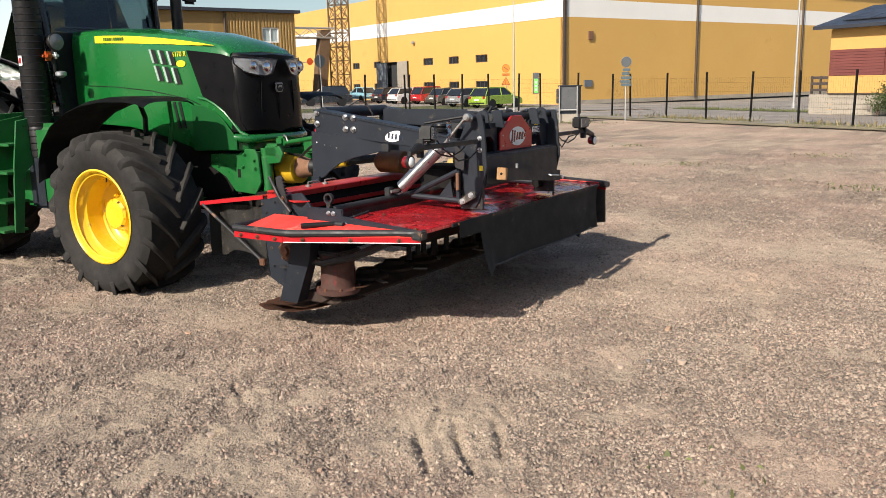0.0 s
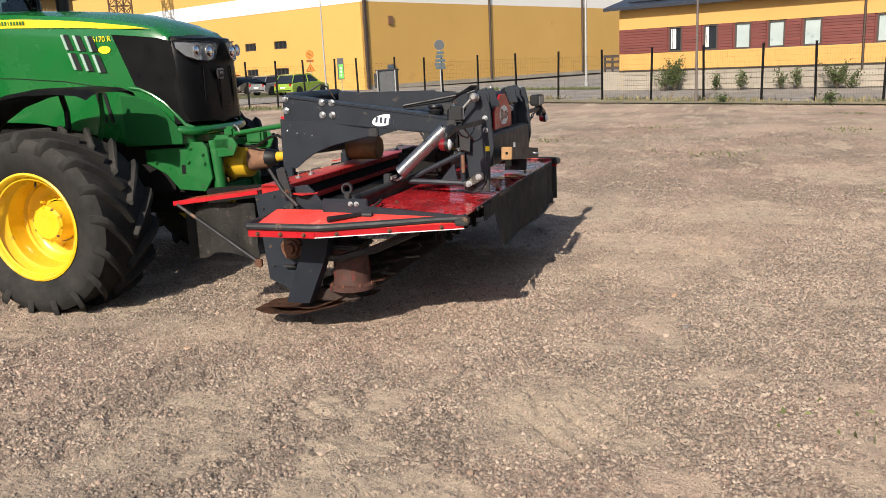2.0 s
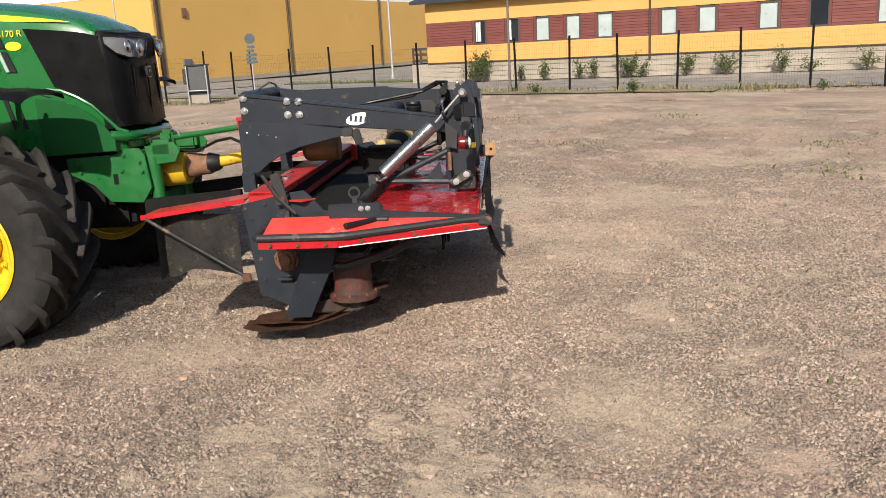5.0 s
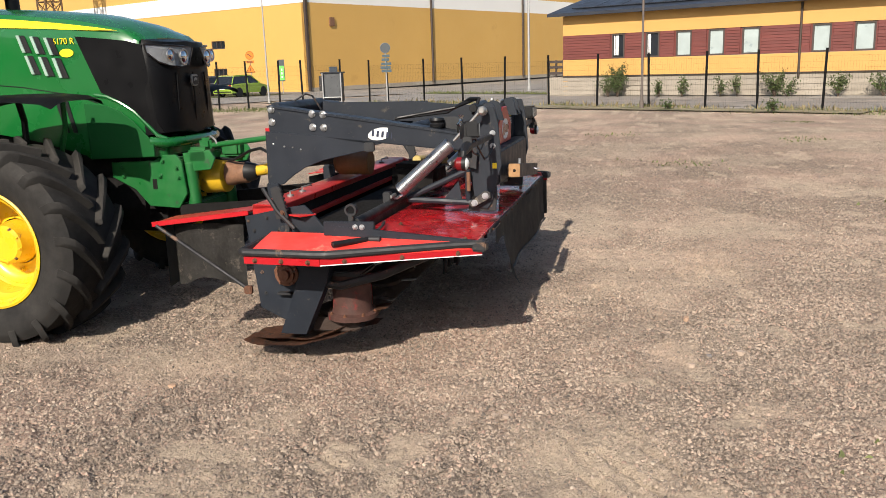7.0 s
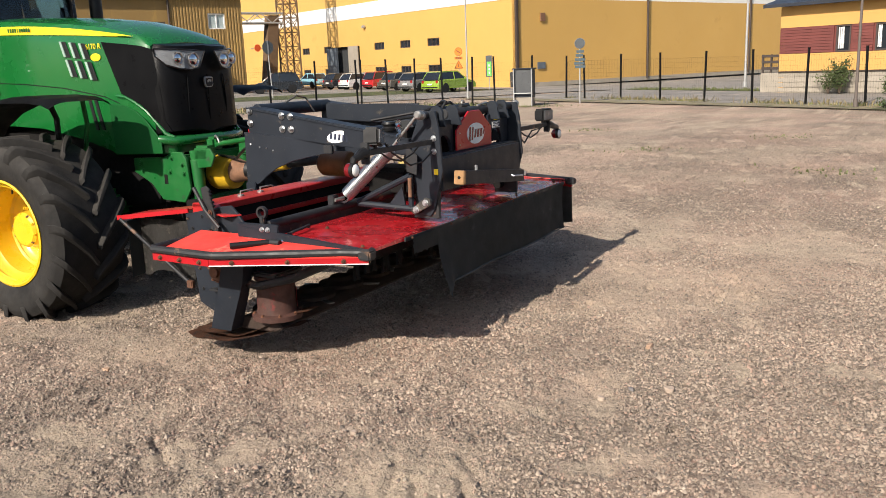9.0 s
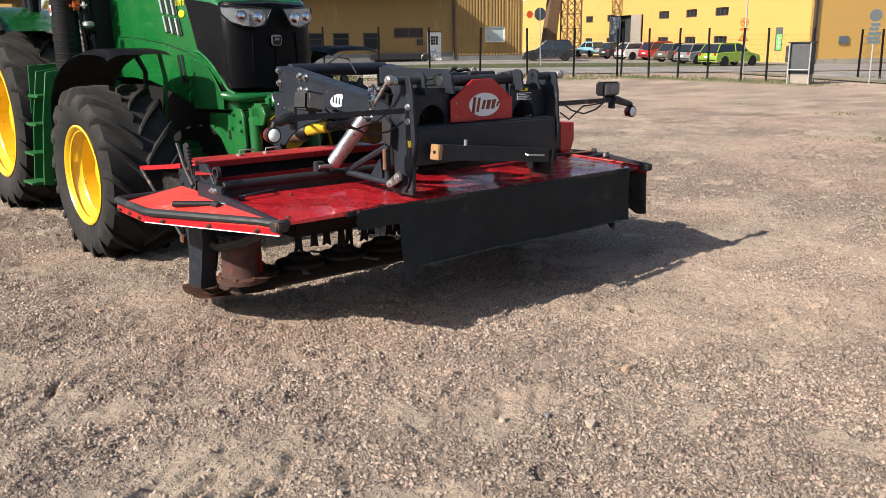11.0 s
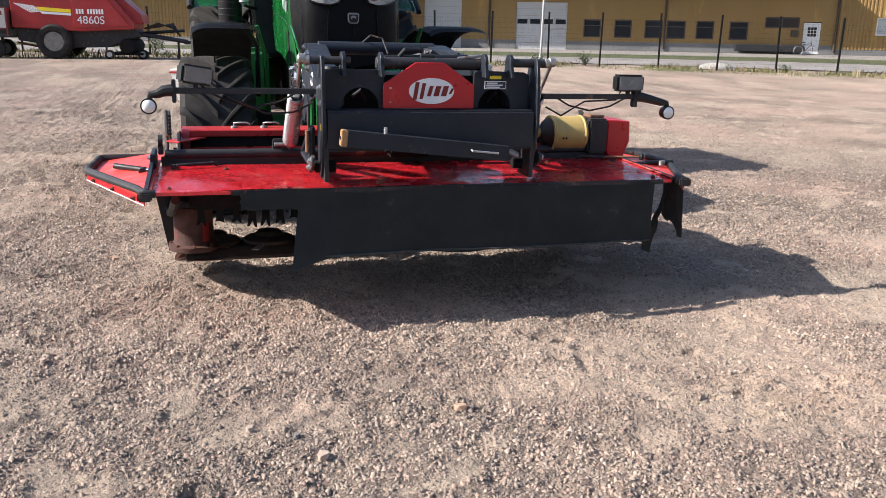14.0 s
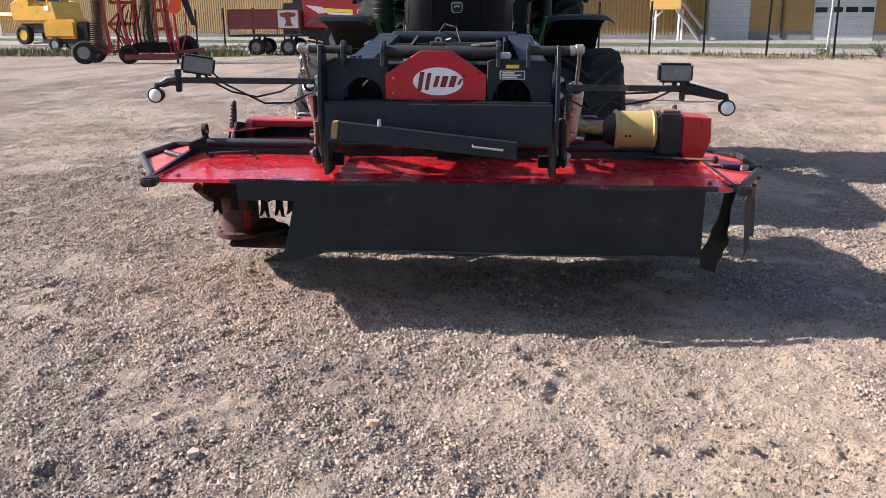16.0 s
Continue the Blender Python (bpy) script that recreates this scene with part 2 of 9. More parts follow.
wood_end = surface("wood_end", (0.34, 0.19, 0.08), 0.75, var=0.3, scale=30, fine=120, bump=0.3)
chrome = surface("chrome", (0.75, 0.75, 0.75), 0.12, metal=1.0, var=0.04, bump=0)


def glass(name, tint, rough=0.02):
    mat = bpy.data.materials.new(name)
    mat.use_nodes = True
    b = mat.node_tree.nodes["Principled BSDF"]
    b.inputs["Base Color"].default_value = (*tint, 1)
    b.inputs["Roughness"].default_value = rough
    b.inputs["Transmission Weight"].default_value = 1.0
    b.inputs["IOR"].default_value = 1.45
    return mat


clear_glass = glass("clear_glass", (0.95, 0.97, 0.97))
cab_glass = glass("cab_glass", (0.36, 0.44, 0.42))
window_dark = surface("window_dark", (0.02, 0.024, 0.03), 0.08, var=0.3, scale=0.6, bump=0)
window_pale = surface("window_pale", (0.40, 0.46, 0.45), 0.12, var=0.15, scale=1.2, bump=0, wear=(0.25, 0.30, 0.31), wear_amount=0.12, wear_scale=1.5)
lamp_silver = surface("lamp_silver", (0.40, 0.41, 0.42), 0.22, var=0.10, scale=14, bump=0, coat=0.6)
gear_rust = surface("gear_rust", (0.070, 0.030, 0.022), 0.8, var=0.45, scale=9, fine=80, bump=0.5, bump_size=0.004, wear=(0.17, 0.02, 0.018), wear_amount=0.22, wear_scale=7)
dusty_rubber = surface("dusty_rubber", (0.085, 0.082, 0.075), 0.75, var=0.35, scale=5, fine=90, bump=0.2, wear=(0.03, 0.03, 0.032), wear_amount=0.2, wear_scale=6)
pto_faded = surface("pto_faded", (0.50, 0.36, 0.11), 0.5, var=0.2, scale=9, wear=(0.24, 0.17, 0.07), wear_amount=0.12, dust=0.15)
# near-black glass: the shade inside the cab is put into its colour
door_dark = glass("door_dark", (0.016, 0.022, 0.020))
lamp_grey = surface("lamp_grey", (0.16, 0.165, 0.17), 0.2, var=0.25, scale=12, bump=0)
wheel_grey = surface("wheel_grey", (0.22, 0.21, 0.19), 0.6, var=0.3, scale=5, wear=(0.10, 0.07, 0.05), wear_amount=0.15)

# ---- the yard ----
UX, UY = 0.9207, -0.3903          # the direction that the buildings follow


def site(u, v):
    return u * UX - v * UY, u * UY + v * UX


def smooth(a, b, x):
    k = np.clip((x - a) / (b - a), 0, 1)
    return k * k * (3 - 2 * k)


LATTICE = np.random.RandomState(5).rand(256, 256)


def lump(x, y, freq, seed=0, octaves=3):
    """Soft noise between -1 and 1 over the plan."""
    out, amp, total = 0.0, 1.0, 0.0
    for o in range(octaves):
        u, v = x * freq + 17.3 * seed + 5.1 * o, y * freq + 9.7 * seed + 3.3 * o
        i, j = np.floor(u).astype(int), np.floor(v).astype(int)
        fu, fv = u - i, v - j
        fu, fv = fu * fu * (3 - 2 * fu), fv * fv * (3 - 2 * fv)
        a, b = LATTICE[i % 256, j % 256], LATTICE[(i + 1) % 256, j % 256]
        c, d = LATTICE[i % 256, (j + 1) % 256], LATTICE[(i + 1) % 256, (j + 1) % 256]
        out = out + amp * ((a * (1 - fu) + b * fu) * (1 - fv) + (c * (1 - fu) + d * fu) * fv)
        total, amp, freq = total + amp, amp * 0.55, freq * 2.03
    return 2 * out / total - 1


def sandy(x, y):
    """Where the fines lie bare between the stones: patches, and the places that wheels have worn."""
    k = smooth(0.12, 0.5, lump(x, y, 0.75, 3, 4)) * 0.85
    k = np.maximum(k, smooth(0.24, 0.5, lump(x, y, 3.2, 8, 3)))
    for cx, cy, rx, ry in ((3.25, 2.1, 0.55, 0.4), (6.95, 1.42, 0.75, 0.42), (6.35, 2.2, 0.45, 0.3), (6.0, 1.8, 0.5, 0.2), (8.4, 2.6, 1.6, 0.3), (-1.2, 13.4, 1.3, 0.6), (0.3, 9.0, 0.9, 0.5), (4.7, 1.78, 0.28, 0.14)):
        k = np.maximum(k, 0.85 * np.exp(-(((x - cx) / rx) ** 2 + ((y - cy) / ry) ** 2) ** 2))
    out = smooth(4.5, 11, np.hypot(x - 5.0, y - 2.0))          # dustier and paler away from the machine
    return np.maximum(k, out * (0.34 + 0.75 * lump(x, y, 0.9, 11, 4)))


# bars pressed in by tyre lugs, and small pits
GROOVES = [(2.80, 1.86, 3.06, 2.08, 0.026), (2.90, 1.69, 3.19, 1.96, 0.026), (3.19, 1.96, 3.35, 2.06, 0.018), (3.11, 1.66, 3.48, 1.91, 0.022), (3.45, 1.8, 3.66, 2.0, 0.014),
           (3.0, 3.19, 3.16, 3.46, 0.018), (3.2, 2.12, 3.5, 2.24, 0.012), (2.92, 2.0, 3.2, 2.2, 0.012), (6.16, 1.9, 6.2, 2.1, 0.016), (4.69, 1.60, 4.92, 1.80, 0.014), (4.55, 1.68, 4.74, 1.84, 0.010)]
PITS = [(6.09, 2.38), (6.19, 2.32), (6.24, 2.18), (6.05, 2.07), (6.04, 2.51), (6.59, 1.49), (6.76, 1.51), (6.94, 1.49), (7.25, 1.50), (6.82, 2.05), (2.6, 3.0), (4.3, 1.2)]
TREADS = [(6.95, 1.42, 0.62, 0.36, 0.029), (-1.2, 13.4, 1.2, 0.5, 0.030)]       # middle, half sizes and depth of the lug prints


def level(x, y):
    """The lie of the land beyond the yard: it falls towards the low house and rises a little towards the shed."""
    return np.clip(-0.20 - 0.0075 * x + 0.0125 * y, -0.52, 0.04)


def height(x, y):
    x, y = np.asarray(x, float), np.asarray(y, float)
    far = smooth(14, 30, np.hypot(x - 3, y - 1))
    bare = sandy(x, y)
    z = lump(x, y, 0.7, 1) * 0.018 + lump(x, y, 2.6, 2) * 0.020 + (1 + 0.7 * smooth(3.5, 8, np.hypot(x - 5.2, y - 2.2))) * (1 - 0.6 * bare) * (lump(x, y, 7, 4, 2) * 0.015 + lump(x, y, 16, 6, 2) * 0.019)
    for x0, y0, x1, y1, deep in GROOVES:
        lx, ly = x1 - x0, y1 - y0
        k = np.clip(((x - x0) * lx + (y - y0) * ly) / (lx * lx + ly * ly), 0, 1)
        d = np.hypot(x - x0 - k * lx, y - y0 - k * ly)
        z = z - 1.1 * deep * np.exp(-(d / 0.021) ** 2) + 0.4 * deep * np.exp(-((d - 0.05) / 0.024) ** 2)
    for px, py in PITS:
        d = np.hypot(x - px, (y - py) * 1.2)
        z = z - 0.060 * np.exp(-(d / 0.036) ** 4) + 0.012 * np.exp(-((d - 0.075) / 0.03) ** 2)
    for cx, cy, rx, ry, deep in TREADS:
        tread = np.exp(-(((x - cx) / rx) ** 2 + ((y - cy) / ry) ** 2) ** 2)
        bars = np.sin((y + 0.45 * x) * 2 * math.pi / (0.10 if deep < 0.03 else 0.26) + 2.0 * lump(x, y, 2.2, 5, 2))
        z = z + tread * deep * np.maximum(bars, -0.6) * smooth(-0.1, 0.1, lump(x, y, 7, 9, 2))
    return z * (1 - 0.75 * far) + level(x, y) * far - 0.006


def graded(lo, hi, step, out):
    mid = list(np.arange(lo, hi + step / 2, step))
    a, s, left, right = 0.0, step, [], []
    while a < out:
        s = min(s * 1.03, 0.09) if a < 9 else s * 1.15
        a += s
        left.append(lo - a)
        right.append(hi + a)
    return left[::-1] + mid + right


def mesh_from(name, co, corners, per_face):
    """A mesh from arrays of places and corner numbers."""
    me = bpy.data.meshes.new(name)
    me.vertices.add(len(co))
    me.vertices.foreach_set("co", np.ascontiguousarray(co, dtype=np.float32).ravel())
    me.loops.add(len(corners))
    me.loops.foreach_set("vertex_index", np.ascontiguousarray(corners, dtype=np.int32))
    me.polygons.add(len(corners) // per_face)
    me.polygons.foreach_set("loop_start", np.arange(0, len(corners), per_face, dtype=np.int32))
    me.update(calc_edges=True)
    return me


gx, gy = np.array(graded(1.8, 8.6, 0.021, 2600)), np.array(graded(-0.2, 4.6, 0.021, 2600))
nx, ny = len(gx), len(gy)
grid_x, grid_y = [k.ravel() for k in np.meshgrid(gx, gy, indexing="ij")]
corner = (np.arange(nx - 1)[:, None] * ny + np.arange(ny - 1)[None]).ravel()
ground_mesh = mesh_from("ground", np.stack([grid_x, grid_y, height(grid_x, grid_y)], -1), np.stack([corner, corner + ny, corner + ny + 1, corner + 1], -1).ravel(), 4)


def mat_nodes(name):
    m = bpy.data.materials.new(name)
    m.use_nodes = True
    return m, m.node_tree.nodes, m.node_tree.links


def colour_ramp(n, stops):
    r = n.new("ShaderNodeValToRGB")
    r.color_ramp.interpolation = "LINEAR"
    while len(r.color_ramp.elements) < len(stops):
        r.color_ramp.elements.new(0.5)
    for e, (p, c) in zip(r.color_ramp.elements, stops):
        e.position, e.color = p, (*c, 1)
    return r


GRAVEL = [(0.0, (0.121, 0.100, 0.085)), (0.16, (0.253, 0.205, 0.164)), (0.38, (0.455, 0.355, 0.268)), (0.55, (0.379, 0.300, 0.235)), (0.72, (0.525, 0.410, 0.310)), (0.88, (0.475, 0.305, 0.230)), (1.0, (0.687, 0.590, 0.470))]

STONES = [(0.0, (0.17, 0.14, 0.115)), (0.16, (0.28, 0.222, 0.172)), (0.40, (0.425, 0.335, 0.255)), (0.55, (0.36, 0.287, 0.222)), (0.72, (0.455, 0.362, 0.275)), (0.90, (0.43, 0.29, 0.22)), (1.0, (0.54, 0.45, 0.35))]


def gravel_ground():
    m, n, l = mat_nodes("gravel_ground")
    b = n["Principled BSDF"]
    tc = n.new("ShaderNodeTexCoord").outputs["Object"]

    def nz(s, d=6.0, r=0.6):
        t = n.new("ShaderNodeTexNoise")
        t.inputs["Scale"].default_value, t.inputs["Detail"].default_value, t.inputs["Roughness"].default_value = s, d, r
        l.new(tc, t.inputs["Vector"])
        return t.outputs["Fac"]

    def vor(s):
        t = n.new("ShaderNodeTexVoronoi")
        t.inputs["Scale"].default_value = s
        l.new(tc, t.inputs["Vector"])
        return t

    def rng(src, a, c, lo=0.0, hi=1.0):
        t = n.new("ShaderNodeMapRange")
        for k, v in zip(("From Min", "From Max", "To Min", "To Max"), (a, c, lo, hi)):
            t.inputs[k].default_value = v
        l.new(src, t.inputs["Value"])
        return t.outputs["Result"]

    def mix(f, a, c, mode="MIX"):
        t = n.new("ShaderNodeMix")
        t.data_type, t.blend_type = "RGBA", mode
        for s, v in ((t.inputs["Factor"], f), (t.inputs["A"], a), (t.inputs["B"], c)):
            if isinstance(v, bpy.types.NodeSocket):
                l.new(v, s)
            elif isinstance(v, (int, float)):
                s.default_value = v
            else:
                s.default_value = (*v, 1)
        return t.outputs["Result"]

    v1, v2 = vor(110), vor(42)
    r1 = colour_ramp(n, GRAVEL)
    l.new(v1.outputs["Color"], r1.inputs[0])
    r2 = colour_ramp(n, GRAVEL)
    l.new(v2.outputs["Color"], r2.inputs[0])
    stone = mix(rng(nz(14), 0.42, 0.6), r1.outputs[0], r2.outputs[0])
    sand = mix(rng(nz(160, 3), 0.3, 0.7), (0.435, 0.345, 0.25), (0.58, 0.465, 0.345))
    bare = n.new("ShaderNodeAttribute")
    bare.attribute_name = "bare"
    stone = mix(rng(v2.outputs["Distance"], 0.30, 0.62, 0.04, 0.80), stone, (0.17, 0.135, 0.105))                                          # shade put into the colour of the gaps between the stones
    col = mix(rng(bare.outputs["Fac"], 0.1, 0.8, 0.0, 0.78), stone, sand)                # sandy, worn-in patches
    col = mix(rng(nz(0.45, 4), 0.44, 0.62, 0, 0.40), col, (0.54, 0.355, 0.275))   # reddish, finer gravel
    col = mix(rng(nz(0.8, 6, 0.7), 0.54, 0.68, 0, 0.5), col, (0.20, 0.155, 0.13))  # damp or oily spots
    col = mix(rng(nz(5.5, 9, 0.82), 0.38, 0.56, 0.44, 0), col, (0.24, 0.19, 0.155))  # darker clusters of stones, with the clumps' shade put into the colour
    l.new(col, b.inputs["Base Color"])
    b.inputs["Roughness"].default_value, b.inputs["Diffuse Roughness"].default_value = 0.92, 0.35
    b.inputs["Specular IOR Level"].default_value = 0.25
    loose = rng(bare.outputs["Fac"], 0.0, 0.8, 1.0, 0.18)             # bare fines lie smoother than loose stone
    bp = n.new("ShaderNodeBump")
    bp.inputs["Distance"].default_value = 0.03
    l.new(loose, bp.inputs["Strength"])
    l.new(v2.outputs["Distance"], bp.inputs["Height"])
    bp0 = n.new("ShaderNodeBump")                                        # grit, also on the bare patches
    bp0.inputs["Strength"].default_value, bp0.inputs["Distance"].default_value = 0.8, 0.008
    l.new(v1.outputs["Distance"], bp0.inputs["Height"])
    l.new(bp0.outputs["Normal"], bp.inputs["Normal"])
    bp2 = n.new("ShaderNodeBump")
    bp2.inputs["Strength"].default_value, bp2.inputs["Distance"].default_value = 0.95, 0.045
    l.new(nz(9, 8, 0.72), bp2.inputs["Height"])
    l.new(bp.outputs["Normal"], bp2.inputs["Normal"])
    bp3 = n.new("ShaderNodeBump")
    bp3.inputs["Strength"].default_value, bp3.inputs["Distance"].default_value = 0.9, 0.13
    l.new(nz(2.6, 7, 0.66), bp3.inputs["Height"])
    l.new(bp2.outputs["Normal"], bp3.inputs["Normal"])
    l.new(bp3.outputs["Normal"], b.inputs["Normal"])
    return m


ground_mesh.attributes.new("bare", "FLOAT", "POINT").data.foreach_set("value", sandy(grid_x, grid_y).astype(np.float32))
ground_mesh.shade_smooth()
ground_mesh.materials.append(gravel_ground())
ground = tagged(new("ground", ground_mesh), "pinkish grey crushed gravel yard with sandy worn patches", "ground", kind="structure")


def gravel_stone_material():
    m, n, l = mat_nodes("gravel_stone")
    b = n["Principled BSDF"]
    r = colour_ramp(n, STONES)
    l.new(n.new("ShaderNodeNewGeometry").outputs["Random Per Island"], r.inputs[0])
    t = n.new("ShaderNodeTexNoise")
    t.inputs["Scale"].default_value, t.inputs["Detail"].default_value, t.inputs["Roughness"].default_value = 1.3, 5.0, 0.7
    l.new(n.new("ShaderNodeTexCoord").outputs["Object"], t.inputs["Vector"])
    v = n.new("ShaderNodeMapRange")
    for k, x in zip(("From Min", "From Max", "To Min", "To Max"), (0.38, 0.64, 1.08, 0.70)):
        v.inputs[k].default_value = x
    l.new(t.outputs["Fac"], v.inputs["Value"])
    h = n.new("ShaderNodeHueSaturation")                                # darker, greyer lots of stone among paler ones
    t2 = n.new("ShaderNodeTexNoise")
    t2.inputs["Scale"].default_value, t2.inputs["Detail"].default_value, t2.inputs["Roughness"].default_value = 11.0, 3.0, 0.6
    l.new(n.new("ShaderNodeTexCoord").outputs["Object"], t2.inputs["Vector"])
    v2 = n.new("ShaderNodeMapRange")
    for k, x in zip(("From Min", "From Max", "To Min", "To Max"), (0.35, 0.62, 1.08, 0.80)):
        v2.inputs[k].default_value = x
    l.new(t2.outputs["Fac"], v2.inputs["Value"])
    both = n.new("ShaderNodeMath")
    both.operation = "MULTIPLY"
    l.new(v.outputs["Result"], both.inputs[0])
    l.new(v2.outputs["Result"], both.inputs[1])
    l.new(both.outputs[0], h.inputs["Value"])
    l.new(r.outputs[0], h.inputs["Color"])
    l.new(h.outputs["Color"], b.inputs["Base Color"])
    b.inputs["Roughness"].default_value, b.inputs["Diffuse Roughness"].default_value = 0.9, 0.1
    return m


def scatter_stones(name, count, lo, hi, label):
    """Crushed stones: chips with a broken ridge, each of its own shape, pressed into the ground; thick in the middle of the yard, thinner outwards."""
    rs = np.random.RandomState(11)
    chip = np.array([(1, 0.75, -0.3), (-1, 0.75, -0.3), (-1, -0.75, -0.3), (1, -0.75, -0.3), (0.5, 0, 1.0), (-0.5, 0, 1.0)], float)
    tris = np.array([(0, 1, 5), (0, 5, 4), (1, 2, 5), (2, 3, 4), (2, 4, 5), (3, 0, 4)])
    px, py = rs.uniform(-6, 22, count * 16), rs.uniform(-7, 18, count * 16)
    d = np.hypot(np.maximum(0, np.maximum(1.9 - px, px - 8.0)), np.maximum(0, np.maximum(0.0 - py, py - 4.2)))
    keep = rs.rand(len(px)) < np.exp(-(d / 1.9) ** 1.05) * (1 - 0.86 * sandy(px, py))
    px, py, d = px[keep][:count], py[keep][:count], d[keep][:count]
    count = len(px)
    size = lo * (hi / lo) ** (rs.rand(count) ** 2.2) * (1 + 0.07 * d)
    shape = chip[None] * rs.uniform(0.7, 1.2, (count, 6, 1)) * rs.uniform(0.7, 1.15, (count, 1, 3)) + rs.uniform(-0.28, 0.28, (count, 6, 3))
    a = rs.uniform(0, 2 * np.pi, count)
    t = rs.uniform(-0.6, 0.6, count)
    ca, sa, ct, st = np.cos(a), np.sin(a), np.cos(t), np.sin(t)
    x, y, z = shape[..., 0], shape[..., 1], shape[..., 2]
    y, z = y * ct[:, None] - z * st[:, None], y * st[:, None] + z * ct[:, None]
    x, y = x * ca[:, None] - y * sa[:, None], x * sa[:, None] + y * ca[:, None]
    pz = height(px, py)
    co = np.stack([x * size[:, None] + px[:, None], y * size[:, None] + py[:, None], z * size[:, None] + pz[:, None] + 0.13 * size[:, None]], -1).reshape(-1, 3)
    me = mesh_from(name, co, (tris[None] + (np.arange(count) * 6)[:, None, None]).reshape(-1), 3)
    me.materials.append(stone_mat)
    return tagged(new(name, me), label, "gravel", kind="stuff")


stone_mat = gravel_stone_material()

# ---- paved areas beyond the fence ----
asphalt = surface("asphalt", (0.245, 0.222, 0.195), 0.9, var=0.22, scale=0.35, fine=30, bump=0.2, wear=(0.34, 0.30, 0.255), wear_amount=0.28, wear_scale=0.5)
concrete = surface("concrete", (0.34, 0.31, 0.27), 0.9, var=0.18, scale=0.6, fine=20, bump=0.2, wear=(0.24, 0.21, 0.18), wear_amount=0.15, wear_scale=1.3)
dry_turf = surface("dry_turf", (0.27, 0.225, 0.135), 0.95, var=0.4, scale=1.2, fine=14, bump=0.8, bump_size=0.05, wear=(0.10, 0.10, 0.04), wear_amount=0.3, wear_scale=1.0)
turf = surface("turf", (0.075, 0.085, 0.028), 0.95, var=0.4, scale=1.2, fine=14, bump=0.8, bump_size=0.05, wear=(0.16, 0.13, 0.08), wear_amount=0.2, wear_scale=1.0)


def area(name, u0, u1, v0, v1, lift, material, label, category):
    """A paved or grown sheet in the buildings' grid that follows the lie of the land."""
    us = sorted({u0, u1, *[u for u in range(-120, 241, 4) if u0 < u < u1]})
    vs = sorted({v0, v1, *[v for v in range(-92, 112, 4) if v0 < v < v1]})
    bm = B()
    g = [[bm.verts.new((u, v, float(level(*site(u, v))) + lift)) for v in vs] for u in us]
    for i in range(len(us) - 1):
        for j in range(len(vs) - 1):
            bm.faces.new((g[i][j], g[i + 1][j], g[i + 1][j + 1], g[i][j + 1]))
    return solid(name, bm, material, pose(0, 0, 0, 0, 0, math.degrees(math.atan2(UY, UX))), label, category, kind="structure")


area("road", 33.2, 240, -90, 40.0, 0.04, asphalt, "worn light grey asphalt road behind the wire fence", "road")
area("road", -120, 240, 41.6, 50.5, 0.039, asphalt, "worn light grey asphalt lane along the fence", "road")
area("road", 45.0, 240, 40.0, 110, 0.0435, asphalt, "grey asphalt car park before the yellow hall", "road")
area("pavement", -120, 45.0, 58.5, 69.5, 0.043, asphalt, "grey asphalt apron along the yellow shed", "pavement")
area("grass_verge", -120, 44.0, 50.5, 58.5, 0.048, turf, "mown green grass strip between lane and shed", "grass")
area("grass_verge", 46.2, 48.4, 16, 40.0, 0.05, turf, "strip of rough grass along the hall", "grass")
area("grass_verge", 46.4, 90, 15.2, 16.4, 0.051, turf, "narrow grass strip at the foot of the hall", "grass")
area("grass_verge", 31.5, 33.4, 8.0, 40.0, 0.044, dry_turf, "dry weedy grass along the fence", "grass")
area("pavement", 41.6, 44.6, -60, 12.5, 0.05, concrete, "pale concrete strip along the low building", "pavement")

# ---- buildings ----
hall_yellow = surface("hall_yellow", (0.575, 0.342, 0.092), 0.6, var=0.05, scale=0.12, fine=6, bump=0.05, wear=(0.52, 0.305, 0.08), wear_amount=0.05, wear_scale=0.3)
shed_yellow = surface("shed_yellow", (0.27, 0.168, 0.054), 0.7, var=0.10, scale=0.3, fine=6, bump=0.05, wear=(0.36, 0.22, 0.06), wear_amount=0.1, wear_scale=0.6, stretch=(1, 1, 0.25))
house_yellow = surface("house_yellow", (0.56, 0.315, 0.09), 0.65, var=0.06, scale=0.3, fine=8, bump=0.05)
band_white = surface("band_white", (0.78, 0.76, 0.72), 0.6, var=0.05, scale=0.2, fine=6, bump=0.03)
house_red = surface("house_red", (0.138, 0.034, 0.027), 0.7, var=0.15, scale=0.5, fine=14, bump=0.1, random_value=0.12, stretch=(1, 1, 6))
plinth_grey = surface("plinth_grey", (0.325, 0.285, 0.23), 0.9, var=0.2, scale=0.6, fine=10, bump=0.2, wear=(0.27, 0.235, 0.19), wear_amount=0.18, wear_scale=0.7, random_value=0.08)
shed_plinth = surface("shed_plinth", (0.17, 0.17, 0.165), 0.9, var=0.2, scale=0.6, fine=10)
door_grey = surface("door_grey", (0.46, 0.46, 0.45), 0.6, var=0.12, scale=0.5, wear=(0.33, 0.32, 0.3), wear_amount=0.1, wear_scale=1.2)
door_white = surface("door_white", (0.72, 0.71, 0.69), 0.5, var=0.06)
roof_dark = surface("roof_dark", (0.030, 0.033, 0.042), 0.45, var=0.15, scale=0.4)
pipe_brown = surface("pipe_brown", (0.055, 0.038, 0.028), 0.6, var=0.15)
frame_brown = surface("frame_brown", (0.06, 0.045, 0.038), 0.6, var=0.15)
